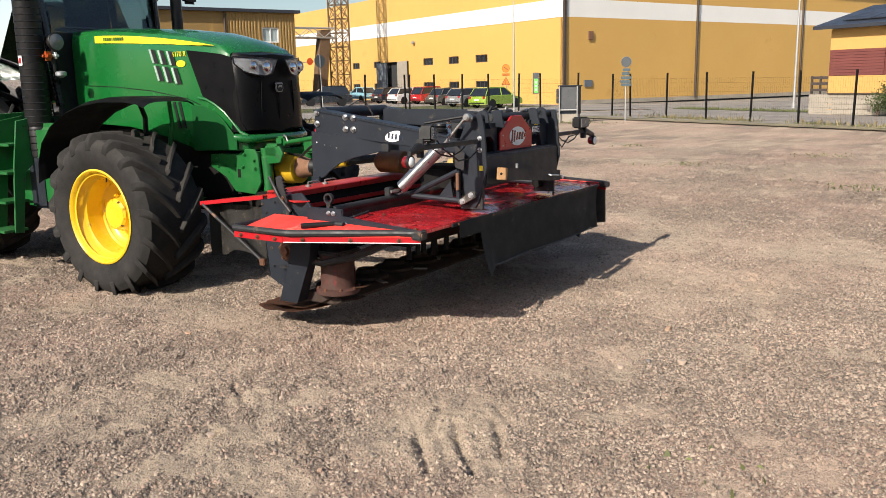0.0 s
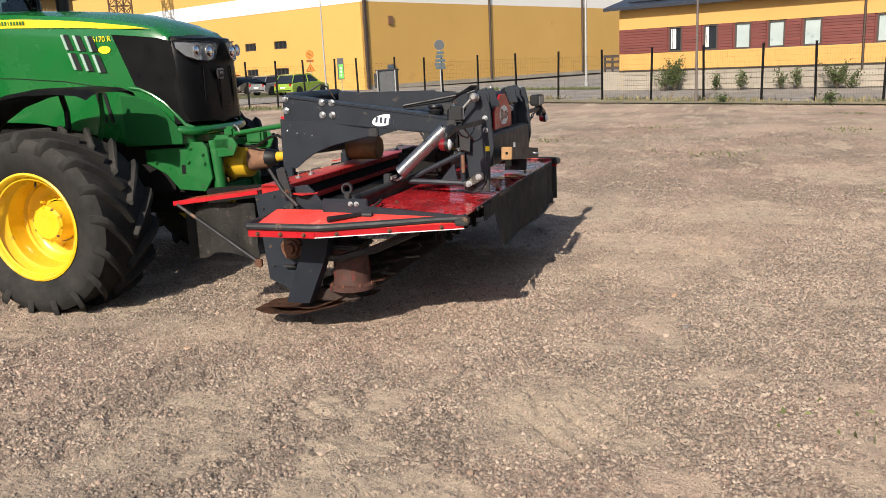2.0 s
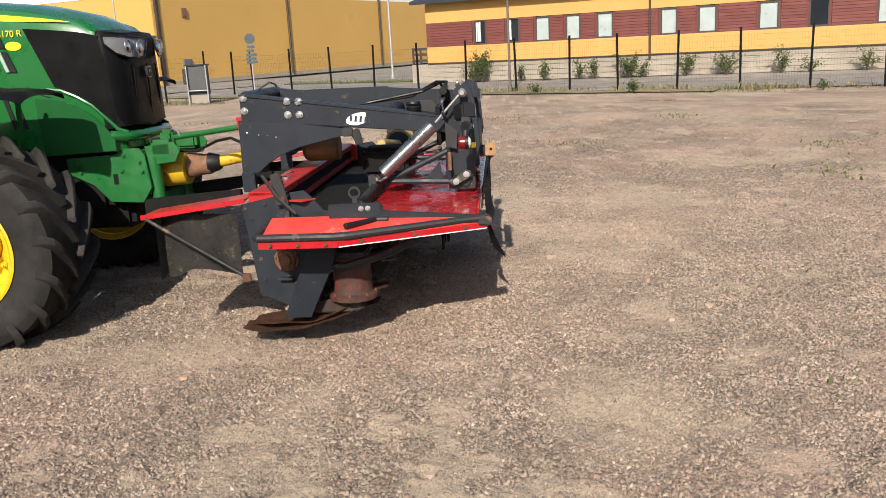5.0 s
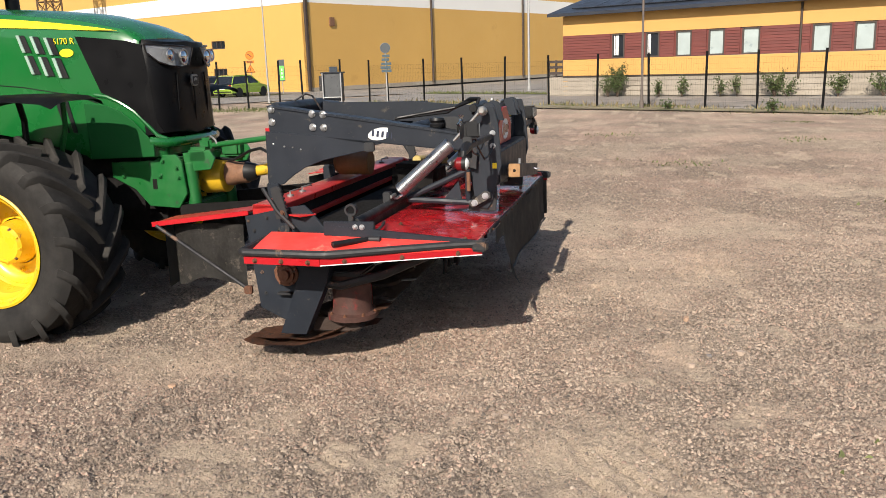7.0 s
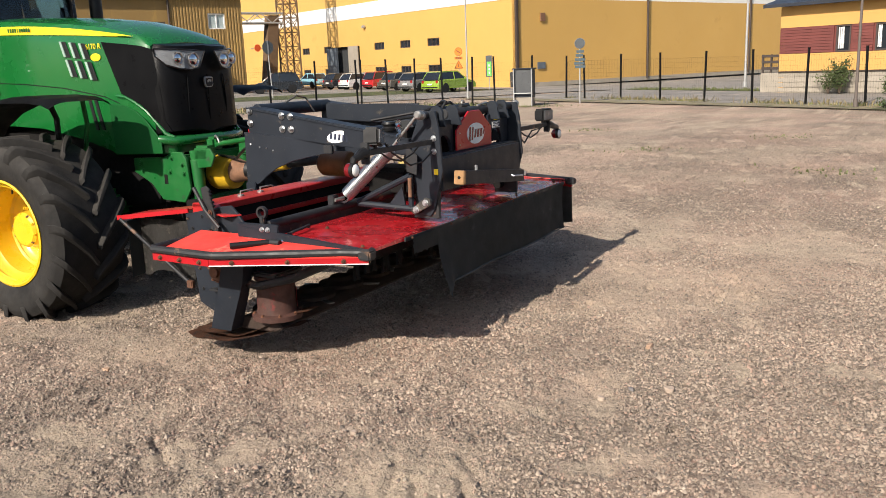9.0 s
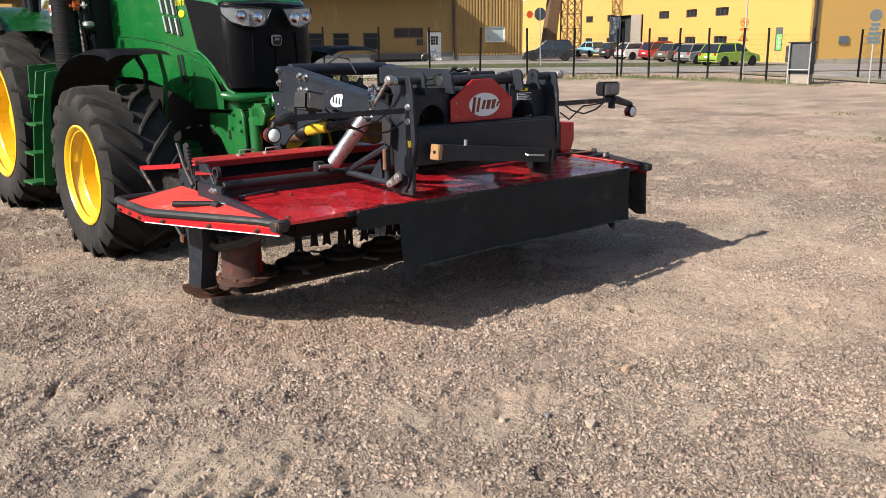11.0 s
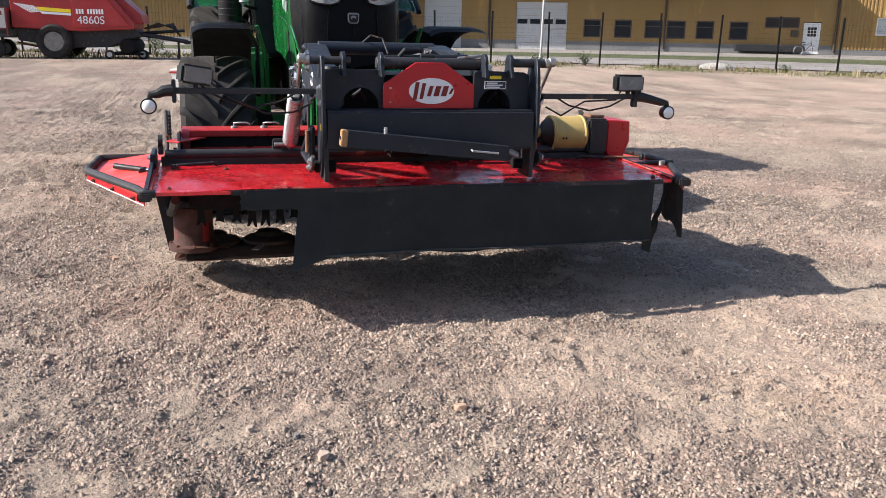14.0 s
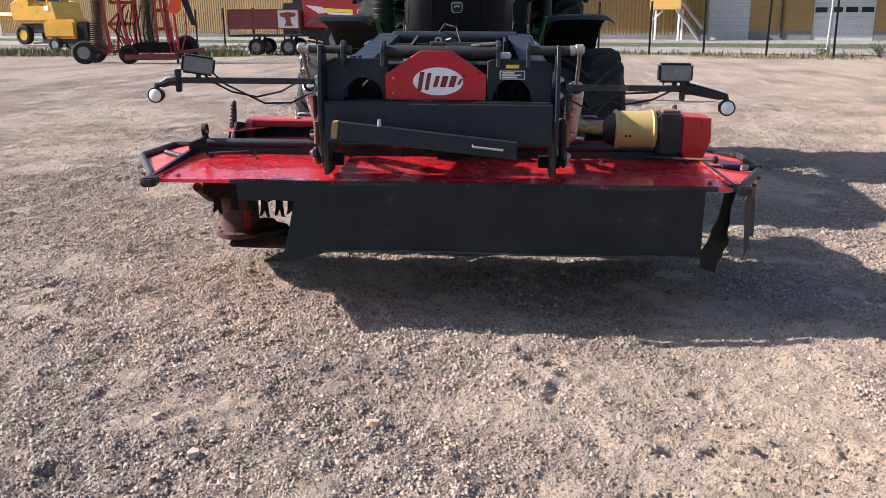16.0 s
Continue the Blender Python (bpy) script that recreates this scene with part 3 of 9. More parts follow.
inside_dark = surface("inside_dark", (0.03, 0.032, 0.034), 0.9, var=0.3)
door_blue = surface("door_blue", (0.11, 0.13, 0.15), 0.6, var=0.15, scale=0.5)
pole_grey = surface("pole_grey", (0.42, 0.42, 0.41), 0.5, metal=0.4, var=0.12, scale=3)
post_black = surface("post_black", (0.009, 0.009, 0.009), 0.7, var=0.2, spec=0.1)
tower_brown = surface("tower_brown", (0.14, 0.085, 0.045), 0.7, var=0.2)


def wall_cells(bm, length, z0, z1, holes, thickness, ribs=0.0, rib_depth=0.035):
    """A wall along x with its face at y = 0, left out where the holes (x0, x1, z0, z1) are; ribs stand proud of it."""
    xs = sorted({0.0, length, *[h[k] for h in holes for k in (0, 1)]})
    zs = sorted({z0, z1, *[min(z1, max(z0, h[k])) for h in holes for k in (2, 3)]})
    for a, b in zip(xs, xs[1:]):
        for c, d in zip(zs, zs[1:]):
            if any(h[0] <= (a + b) / 2 <= h[1] and h[2] <= (c + d) / 2 <= h[3] for h in holes):
                continue
            box(bm, ((a + b) / 2, thickness / 2, (c + d) / 2), (b - a, thickness, d - c))
            if ribs:
                line, x = [(a, 0.0)], a
                while x + ribs < b:
                    line += [(x + ribs * 0.30, 0.0), (x + ribs * 0.38, -rib_depth), (x + ribs * 0.80, -rib_depth), (x + ribs * 0.88, 0.0)]
                    x += ribs
                line += [(b, 0.0)]
                lo, hi = [bm.verts.new((p, q - 0.004, c)) for p, q in line], [bm.verts.new((p, q - 0.004, d)) for p, q in line]
                for k in range(len(line) - 1):
                    bm.faces.new((lo[k], lo[k + 1], hi[k + 1], hi[k]))
    return bm


def window(parent, x0, x1, z0, z1, pane, frame_mat, depth=0.12, bars=0, border=0.07, cross=False, sill=False):
    w = node("window", parent)
    bm = B()
    for c, s in ((((x0 + x1) / 2, depth - 0.03, z1 - border / 2), (x1 - x0, 0.09, border)), (((x0 + x1) / 2, depth - 0.03, z0 + border / 2), (x1 - x0, 0.09, border)),
                 ((x0 + border / 2, depth - 0.03, (z0 + z1) / 2), (border, 0.09, z1 - z0 - 2 * border)), ((x1 - border / 2, depth - 0.03, (z0 + z1) / 2), (border, 0.09, z1 - z0 - 2 * border))):
        box(bm, c, s)
    for k in range(bars):
        box(bm, (x0 + (x1 - x0) * (k + 1) / (bars + 1), depth - 0.03, (z0 + z1) / 2), (border * 0.8, 0.08, z1 - z0 - 2 * border))
    if cross:
        box(bm, ((x0 + x1) / 2, depth - 0.03, z0 + (z1 - z0) * 0.66), (x1 - x0 - 2 * border, 0.08, border * 0.8))
    part("frame", bm, frame_mat, w)
    part("pane", box(B(), ((x0 + x1) / 2, depth + 0.02, (z0 + z1) / 2), (x1 - x0 - border, 0.03, z1 - z0 - border)), pane, w)
    if sill:
        part("sill", box(B(), ((x0 + x1) / 2, -0.03, z0 - 0.03), (x1 - x0 + 0.1, 0.14, 0.04)), zinc, w)
    return w


# the large yellow hall
hall = thing("industrial_hall", pose(65.73, 30.36, -0.29, 0, 0, math.degrees(math.atan2(UY, UX))), "large yellow industrial hall with a white band", "building")
HL = 62.0                                  # its sunny face, seen along from the corner
left = node("wall", hall, pose(0, HL, 0, 0, 0, -90))


def sunny(s):
    return HL - s - 0.7


holes = []
for s0, s1 in ((34.9, 36.6), (29.9, 31.5), (19.15, 21.0), (14.55, 16.3), (9.85, 11.75)):
    for z in (3.75, 1.30):
        if s0 > 30 and s0 < 32:
            continue
        holes.append((sunny(s1), sunny(s0), z + 0.14, z + 0.72 + 0.14))
gate = (sunny(30.4), sunny(23.9), 0.0, 4.45)
part("wall_panel", wall_cells(B(), HL, 0, 7.24, holes + [gate], 0.4), hall_yellow, left)
part("white_band", box(B(), (HL / 2, 0.18, 7.98), (HL, 0.44, 1.48)), band_white, left)
part("upper_wall", box(B(), (HL / 2, 0.2, 10.1), (HL, 0.4, 2.76)), hall_yellow, left)
for h in holes:
    window(hall, *h, window_dark, frame_brown, depth=0.14, bars=2, border=0.08).matrix_basis = pose(0, HL, 0, 0, 0, -90)
gate_ob = node("gate", hall, pose(0, HL, 0, 0, 0, -90))
part("door_leaf", box(B(), (gate[0] + 1.15, -0.25, 2.2), (2.3, 0.12, 4.3), bevel=0.02), door_blue, gate_ob, "dark blue-grey sliding leaf")
part("door_leaf", box(B(), (gate[1] - 1.0, -0.22, 2.25), (2.0, 0.10, 4.4), bevel=0.02), plinth_grey, gate_ob, "pale open leaf")
# solid dark block in place of the shaded inside of the hall
part("opening", box(B(), ((gate[0] + gate[1]) / 2, 2.6, 2.2), (6.8, 4.2, 4.6)), inside_dark, gate_ob)
part("wall_lamp", box(B(), (sunny(22.6), -0.2, 6.3), (0.35, 0.4, 0.3), bevel=0.08), pole_grey, left)
HR = 78.0
right = node("wall", hall)
part("wall_panel", wall_cells(B(), HR, 0.35, 7.24, [], 0.4), hall_yellow, right)
part("white_band", wall_cells(B(), HR, 7.24, 8.72, [], 0.42, ribs=0.0), band_white, right)
part("upper_wall", wall_cells(B(), HR, 8.72, 10.6, [], 0.4, ribs=0.0), hall_yellow, right)
part("plinth", box(B(), (HR / 2, 0.16, 0.17), (HR, 0.44, 0.36)), plinth_grey, right)
part("roof_edge", box(B(), (HR / 2, 0.1, 10.72), (HR + 0.5, 0.9, 0.24)), pipe_brown, right)
for s in (16.65, 33.3, 50.0, 66.6):
    part("downpipe", rod(B(), (s, -0.12, 0.2), (s, -0.12, 10.6), 0.11), pipe_brown, right)
part("corner_trim", box(B(), (0.03, -0.06, 5.4), (0.22, 0.22, 10.6)), pipe_brown, right)
part("wall_vent", box(B(), (3.0, -0.08, 5.75), (0.55, 0.14, 0.7), bevel=0.02), rust_light, right)
part("wall_board", box(B(), (2.8, -0.08, 1.75), (0.9, 0.08, 0.55), bevel=0.01), door_blue, right)
part("roof", plate(B(), [(0.3, 0.3), (HR, 0.3), (HR, HL), (0.3, HL)], "z", 10.5, 10.7), roof_dark, hall)
part("back_wall", box(B(), (HR / 2, HL - 0.2, 5.2), (HR, 0.4, 10.4)), hall_yellow, hall)

# the long yellow shed
SL = 120.0
shed = thing("warehouse", pose(55.68 - UX * SL, 51.13 - UY * SL, 0.07, 0, 0, math.degrees(math.atan2(UY, UX))), "long ochre-yellow warehouse with grey plinth and ribbed ends", "building")


def along(s):
    return SL - s


flat = [(along(b), along(a), 1.0, 2.36) for a, b in ((23.66, 25.0), (21.3, 22.63), (18.95, 20.31), (17.22, 18.63), (15.1, 16.44), (12.57, 13.96))]
wide = (along(11.39), along(8.87), 1.93, 2.74)
sdoor = (along(8.54), along(7.26), 0.05, 2.42)
gates = [(along(30.28), along(26.3), 0.0, 3.6), (along(37.64), along(34.64), 0.0, 3.7)]
ribwin = (along(3.4), along(1.59), 1.5, 2.8)
upwin = (along(3.0), along(1.5), 5.35, 6.6)
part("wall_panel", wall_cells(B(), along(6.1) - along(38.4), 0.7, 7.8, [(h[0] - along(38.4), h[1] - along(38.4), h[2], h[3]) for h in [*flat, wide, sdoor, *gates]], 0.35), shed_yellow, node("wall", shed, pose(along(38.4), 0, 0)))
shed_wall = node("wall", shed, pose(along(38.4), -0.02, 0))
ends = [along(38.4), gates[1][0], gates[1][1], gates[0][0], gates[0][1], sdoor[0], sdoor[1], along(6.1)]
for a, b in zip(ends[::2], ends[1::2]):
    part("plinth", box(B(), ((a + b) / 2 - along(38.4), 0.165, 0.35), (b - a, 0.33, 0.70)), shed_plinth, shed_wall)
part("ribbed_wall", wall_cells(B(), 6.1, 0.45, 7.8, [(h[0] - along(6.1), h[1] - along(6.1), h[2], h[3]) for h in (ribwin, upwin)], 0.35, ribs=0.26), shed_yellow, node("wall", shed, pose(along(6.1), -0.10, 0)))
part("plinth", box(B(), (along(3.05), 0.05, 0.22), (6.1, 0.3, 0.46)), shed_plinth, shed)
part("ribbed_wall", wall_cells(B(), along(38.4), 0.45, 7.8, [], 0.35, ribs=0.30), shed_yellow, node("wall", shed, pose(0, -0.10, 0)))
part("plinth", box(B(), (along(38.4) / 2, 0.05, 0.22), (along(38.4), 0.3, 0.46)), shed_plinth, shed)
part("end_wall", box(B(), (SL - 0.1, 14, 3.9), (0.3, 28, 7.8)), shed_yellow, shed)
part("back_wall", box(B(), (SL / 2, 28, 3.9), (SL, 0.3, 7.8)), shed_yellow, shed)
part("roof", plate(B(), [(-0.4, -0.5), (SL + 0.4, -0.5), (SL + 0.4, 28.5), (-0.4, 28.5)], "z", 7.8, 8.05), roof_dark, shed)
# out of view; added and sized so that its shadow covers the wall
part("canopy", box(B(), ((along(7.5) + along(74)) / 2, -1.35, 5.65), (along(7.5) - along(74), 2.7, 0.25)), pipe_brown, shed, "unseen brown canopy that shades the wall")
part("downpipe", rod(B(), (along(6.25), -0.16, 0.2), (along(6.25), -0.16, 7.8), 0.09), pipe_brown, shed)
part("downpipe", rod(B(), (along(19.0) + 0.18, -0.12, 0.2), (along(19.0) + 0.18, -0.12, 5.6), 0.08), pipe_brown, shed)
part("downpipe", rod(B(), (along(32.4), -0.12, 0.2), (along(32.4), -0.12, 5.6), 0.08), pipe_brown, shed)
for h in flat:
    window(shed, *h, window_dark, frame_brown, depth=0.12, bars=0, border=0.09, cross=True)
window(shed, *wide, window_dark, frame_brown, depth=0.12, bars=1, border=0.10)
window(shed, *ribwin, window_pale, door_white, depth=0.02, bars=0, border=0.10)
window(shed, *upwin, window_pale, door_white, depth=0.02, bars=1, border=0.10)
door = node("door", shed)
part("door_leaf", box(B(), ((sdoor[0] + sdoor[1]) / 2, 0.1, 1.2), (1.24, 0.1, 2.3), bevel=0.01), door_white, door, "white panelled door")
for i in range(3):
    for j in range(3):
        part("door_pane", box(B(), ((sdoor[0] + sdoor[1]) / 2 + (i - 1) * 0.22, 0.04, 1.45 + j * 0.24), (0.18, 0.03, 0.2)), window_dark, door)
part("letter_box", box(B(), (along(9.2), -0.12, 1.55), (0.5, 0.24, 0.5), bevel=0.03), frame_brown, shed)
for h, lights in ((gates[0], True), (gates[1], False)):
    g = node("overhead_door", shed)
    n_sl = 7
    for k in range(n_sl):
        zz = h[3] / n_sl
        part("door_panel", box(B(), ((h[0] + h[1]) / 2, 0.12, (k + 0.5) * zz), (h[1] - h[0], 0.1, zz - 0.015), bevel=0.012), door_grey, g)
    if lights:
        for k in range(4):
            part("door_pane", box(B(), (h[0] + (k + 0.5) * (h[1] - h[0]) / 4, 0.06, 2.13), (0.78, 0.03, 0.36)), window_dark, g)
part("loading_bench", box(B(), (along(11.0), -0.45, 0.42), (5.0, 0.6, 0.45), bevel=0.03), frame_dull, shed, "dark low bench along the wall")

# low house with red cladding
house = thing("office_building", pose(51.6, 7.68, -0.45, 0, 0, math.degrees(math.atan2(UY, UX)) - 90), "low yellow building with a red panelled window band", "building")
LL = 62.0
hw = [(3.2, 3.95), (5.27, 6.05), (7.06, 7.9), (8.87, 9.7), (10.67, 11.55), (14.15, 15.0), (16.1, 17.0), (19.07, 20.0), (21.4, 22.3), (24.4, 25.3), (26.6, 27.5), (29.0, 29.9), (33, 33.9), (36, 36.9)]
part("plinth", box(B(), (LL / 2, 0.2, 0.56), (LL, 0.36, 1.13)), plinth_grey, house)
for k in range(4):
    part("plinth_course", box(B(), (LL / 2, 0.012, 0.14 + k * 0.285), (LL, 0.05, 0.265), bevel=0.008), plinth_grey, house)
part("lower_wall", box(B(), (LL / 2, 0.19, 1.62), (LL, 0.42, 0.98)), house_yellow, house)
part("drip_edge", box(B(), (LL / 2, -0.05, 1.15), (LL, 0.12, 0.05)), pipe_brown, house)
bandwall = wall_cells(B(), LL, 2.12, 3.52, [(a, b, 2.14, 3.50) for a, b in hw], 0.3)
part("wall_panel", bandwall, house_red, node("wall", house, pose(0, 0.04, 0)))
for k in range(9):
    for a, b in zip([0.0] + [x[1] + 0.12 for x in hw], [x[0] - 0.12 for x in hw] + [LL]):
        piece_bm = box(B(), ((a + b) / 2, 0.005, 2.20 + k * 0.155), (b - a, 0.05, 0.145), turn(-8, "X"))
        part("cladding_board", piece_bm, house_red, house)
for k, (a, b) in enumerate(hw):
    window(house, a - 0.02, b + 0.02, 2.13, 3.51, window_dark if k in (0, 1, 8) else window_pale, frame_brown, depth=0.10, bars=0, border=0.08)
    if k in (0, 1):
        part("curtain", sheet(B(), lambda u, v, a=a, b=b: (a + 0.08 + (0.32 if k == 0 else 0.2) * u, 0.09 - 0.02 * math.sin(u * 19), 2.3 + 1.1 * v), 14, 2), door_white, house)
part("upper_wall", box(B(), (LL / 2, 0.19, 4.08), (LL, 0.42, 1.12)), house_yellow, house)
part("downpipe", rod(B(), (13.6, -0.08, 0.9), (13.6, -0.08, 4.6), 0.06), pipe_brown, house)
part("roof", plate(B(), [(-0.7, 4.62), (-0.7, 4.80), (5.2, 6.15), (11.4, 4.80), (11.4, 4.62), (5.2, 5.95)], "x", -0.7, LL + 0.7), roof_dark, house)
for k in range(38):
    part("roof_panel", box(B(), (1.2 + k * 1.62, 2.2, 5.53), (1.58, 3.9, 0.05), turn(12.9, "X"), bevel=0.008), roof_dark, house)
part("end_wall", plate(B(), [(0.0, 0), (10.8, 0), (10.8, 4.62), (5.2, 6.0), (0.0, 4.62)], "x", 0.0, 0.3), house_yellow, house)
part("porch_base", box(B(), (-0.6, 1.2, 0.55), (1.2, 2.2, 1.1), bevel=0.02), plinth_grey, house)
rail = node("porch_rail", house)
for k, xx in enumerate((-1.12, -0.6, -0.1)):
    part("rail_post", box(B(), (xx, 0.2, 1.6), (0.10, 0.10, 1.05), bevel=0.01), frame_brown, rail)
for z in (1.35, 1.7, 2.03):
    part("rail_board", box(B(), (-0.6, 0.14, z), (1.14, 0.05, 0.15), bevel=0.01), frame_brown, rail)


# plain unseen band that closes the open sides, added to darken reflections
band_dark = surface("unseen_band", (0.035, 0.045, 0.02), 0.95, var=0.5, scale=0.15, fine=2.0, bump=0.6, bump_size=0.5, spec=0.1)


def unseen_band(u, v):
    a = radians(132 + 186 * u)
    top = 15 + 4 * noise.noise((u * 40, 1, 2)) + 2.5 * noise.noise((u * 150, 5, 2))
    r = 130 + 6 * noise.noise((u * 60, v * 3, 7)) - 5 * v
    return (r * math.cos(a), r * math.sin(a), -1 + (top + 1) * v)


solid("backdrop", thick(sheet(B(), unseen_band, 260, 6), 2.0), band_dark, pose(0, 0, 0), "unseen dark band added behind the yard to darken reflections", "backdrop", kind="structure")

# ---- the front mower ----
M = pose(5.605, 2.85, 0, 0, 0, 0.77)
mower = thing("front_mower", M @ pose(-0.012, -0.012, 0, 0, 0.5, 0), "red and dark grey front disc mower with torn rubber skirt", "mower")


def dent(x, y):
    return 0.006 * noise.noise((x * 2.6, y * 3.1, 5)) + 0.0025 * noise.noise((x * 9, y * 9, 2))


def deck_z(x, y):
    return 0.775 + 0.045 * y + dent(x, y)


deck = part("deck_cover", thick(sheet(B(), lambda u, v: (-1.49 + 2.98 * u, 0.0 + 0.66 * v, deck_z(-1.49 + 2.98 * u, 0.66 * v)), 90, 20), 0.006), red_paint, mower, "glossy red sheet-steel deck, scratched and dented", angle=50)
part("front_lip", box(B(), (0, -0.004, 0.764), (2.98, 0.008, 0.020), bevel=0.002), red_paint, mower)
clamp = part("clamp_strip", box(B(), (0.165, -0.020, 0.764), (2.52, 0.010, 0.026), bevel=0.003), frame_dull, mower, "dark steel clamp strip over the skirt")
for k in range(11):
    part("strip_bolt", bolt(B(), (-1.02 + k * 0.236, -0.025, 0.764), "-y", 0.0065, 0.007), rust, mower)
for x, y in ((-1.40, 0.06), (-0.30, 0.05), (0.62, 0.05), (1.40, 0.06), (-1.1, 0.52), (0.9, 0.52)):
    part("deck_bolt", bolt(B(), (x, y, deck_z(x, y) + 0.002), "z", 0.010, 0.009), rust, mower)


def skirt_y(x, z):
    return -0.030 - 0.05 * (0.77 - z) + 0.012 * math.sin(x * 5.0 + z * 4) + 0.010 * noise.noise((x * 2.2, z * 4, 9))


def skirt_main(u, v):
    x = -0.735 + 2.095 * u
    flare = max(0, 1 - u / 0.075) * v
    z = 0.765 - v * (0.365 + 0.02 * noise.noise((x * 3, 1, 4)) - 0.01 * u)
    return (x - 0.065 * flare, skirt_y(x, z) - 0.10 * flare * v, z - 0.035 * flare * v)


part("skirt", thick(sheet(B(), skirt_main, 70, 14), 0.006), rubber_skirt, mower, "hanging black rubber skirt, dusty and creased", angle=60)
part("skirt", thick(sheet(B(), lambda u, v: (-1.045 + 0.315 * u + 0.02 * noise.noise((v * 9, 3, 1)) * (1 - u), skirt_y(-1.0 + 0.3 * u, 0.75) - 0.004, 0.770 - v * (0.098 + 0.02 * noise.noise((u * 9, 2, 8)))), 14, 6), 0.006), rubber_skirt, mower, "torn upper remnant of the rubber skirt", angle=60)
part("skirt_hem", pipe(B(), [(-0.62 + 1.97 * k / 40, skirt_y(-0.62 + 1.97 * k / 40, 0.405) - 0.008, 0.412 + 0.006 * noise.noise((k * 0.5, 2, 2))) for k in range(41)], 0.006, 6), rubber_skirt, mower)
def torn_flap(u, v):
    half = 0.040 + 0.05 * min(1.0, max(0.0, (v - 0.35) / 0.35)) - 0.03 * max(0.0, v - 0.8)
    x = 1.505 + (2 * u - 1) * half - 0.02 * v + 0.025 * noise.noise((u * 3, v * 4, 1))
    fold = 0.06 * abs(2 * u - 0.9) * v + 0.05 * noise.noise((u * 3, v * 5, 6)) * v
    return (x, 0.02 + 0.06 * u + 0.08 * v + 0.12 * u * v + 0.5 * fold, 0.735 - v * (0.415 + 0.06 * (1 - abs(2 * u - 1))))


part("torn_flap", thick(sheet(B(), torn_flap, 10, 14), 0.006), rubber_skirt, mower, "crumpled torn rubber flap", angle=40)
part("side_skirt", thick(sheet(B(), lambda u, v: (1.555 + 0.245 * u + 0.02 * v, -0.04 + 0.64 * u + 0.012 * math.sin(u * 14), 0.745 - v * (0.33 + 0.02 * math.sin(u * 9))), 24, 8), 0.006), dusty_rubber, mower, "dusty grey rubber side skirt", angle=60)

# body under the deck; its near-black colour stands for the shade there
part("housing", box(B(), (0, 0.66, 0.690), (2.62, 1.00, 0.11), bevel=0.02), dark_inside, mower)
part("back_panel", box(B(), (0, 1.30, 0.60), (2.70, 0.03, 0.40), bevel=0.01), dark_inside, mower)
part("cutter_bar", plate(B(), [(0.70, 0.22), (0.76, 0.19), (1.02, 0.19), (1.06, 0.24), (1.0, 0.275), (0.76, 0.275)], "x", -1.36, 1.36, 0.01), dark_rust, mower, "rusty cutter bar close over the gravel")
for k in range(8):
    x = -1.18 + k * 0.337
    d = part("cutting_disc", lathe(B(), [(0.275, 0.10), (0.28, 0.16), (0.30, 0.155), (0.32, 0.09), (0.345, 0.07), (0.35, 0.001)], (x, 0.88, 0), "z", 24), dark_rust, mower)
    for a in (20 + 47 * k, 200 + 47 * k):
        part("blade", box(B(), (x + 0.21 * math.cos(radians(a)), 0.88 + 0.21 * math.sin(radians(a)), 0.281), (0.11, 0.042, 0.006), turn(a, "Z"), bevel=0.002), steel_dull, d)
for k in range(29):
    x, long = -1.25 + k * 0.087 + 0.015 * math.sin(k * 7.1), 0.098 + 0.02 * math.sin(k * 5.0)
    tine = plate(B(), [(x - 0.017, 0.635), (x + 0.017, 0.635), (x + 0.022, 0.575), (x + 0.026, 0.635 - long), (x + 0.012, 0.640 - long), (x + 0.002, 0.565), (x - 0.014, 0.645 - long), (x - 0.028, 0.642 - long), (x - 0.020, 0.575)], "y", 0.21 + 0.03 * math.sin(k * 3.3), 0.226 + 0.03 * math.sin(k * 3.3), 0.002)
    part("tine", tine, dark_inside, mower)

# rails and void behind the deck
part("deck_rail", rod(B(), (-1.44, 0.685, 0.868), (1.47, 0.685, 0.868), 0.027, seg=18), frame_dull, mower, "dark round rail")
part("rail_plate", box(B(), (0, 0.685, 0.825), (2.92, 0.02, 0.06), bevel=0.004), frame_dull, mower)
# near-black sheet in place of the shade down in the void
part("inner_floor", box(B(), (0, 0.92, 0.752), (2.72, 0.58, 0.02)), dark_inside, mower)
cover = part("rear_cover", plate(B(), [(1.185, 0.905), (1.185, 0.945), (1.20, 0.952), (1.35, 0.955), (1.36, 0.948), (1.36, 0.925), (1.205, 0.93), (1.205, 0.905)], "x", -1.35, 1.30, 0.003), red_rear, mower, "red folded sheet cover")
for x in (-1.325, 1.28):
    part("cover_end", plate(B(), [(1.15, 0.80), (1.15, 0.93), (1.185, 0.948), (1.36, 0.952), (1.36, 0.80)], "x", x - 0.025, x + 0.025, 0.004), red_rear, mower)
part("cover_lower", box(B(), (-0.02, 1.19, 0.822), (2.60, 0.03, 0.03), bevel=0.004), red_rear, mower)
part("cover_corner", plate(B(), [(-1.44, 1.02), (-1.36, 0.95), (-1.20, 1.18), (-1.35, 1.21)], "z", 0.895, 0.905, 0.002), red_rear, mower)
# near-black backing in place of the shade in the cover's slot
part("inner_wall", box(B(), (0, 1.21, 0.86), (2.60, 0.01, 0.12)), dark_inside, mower)
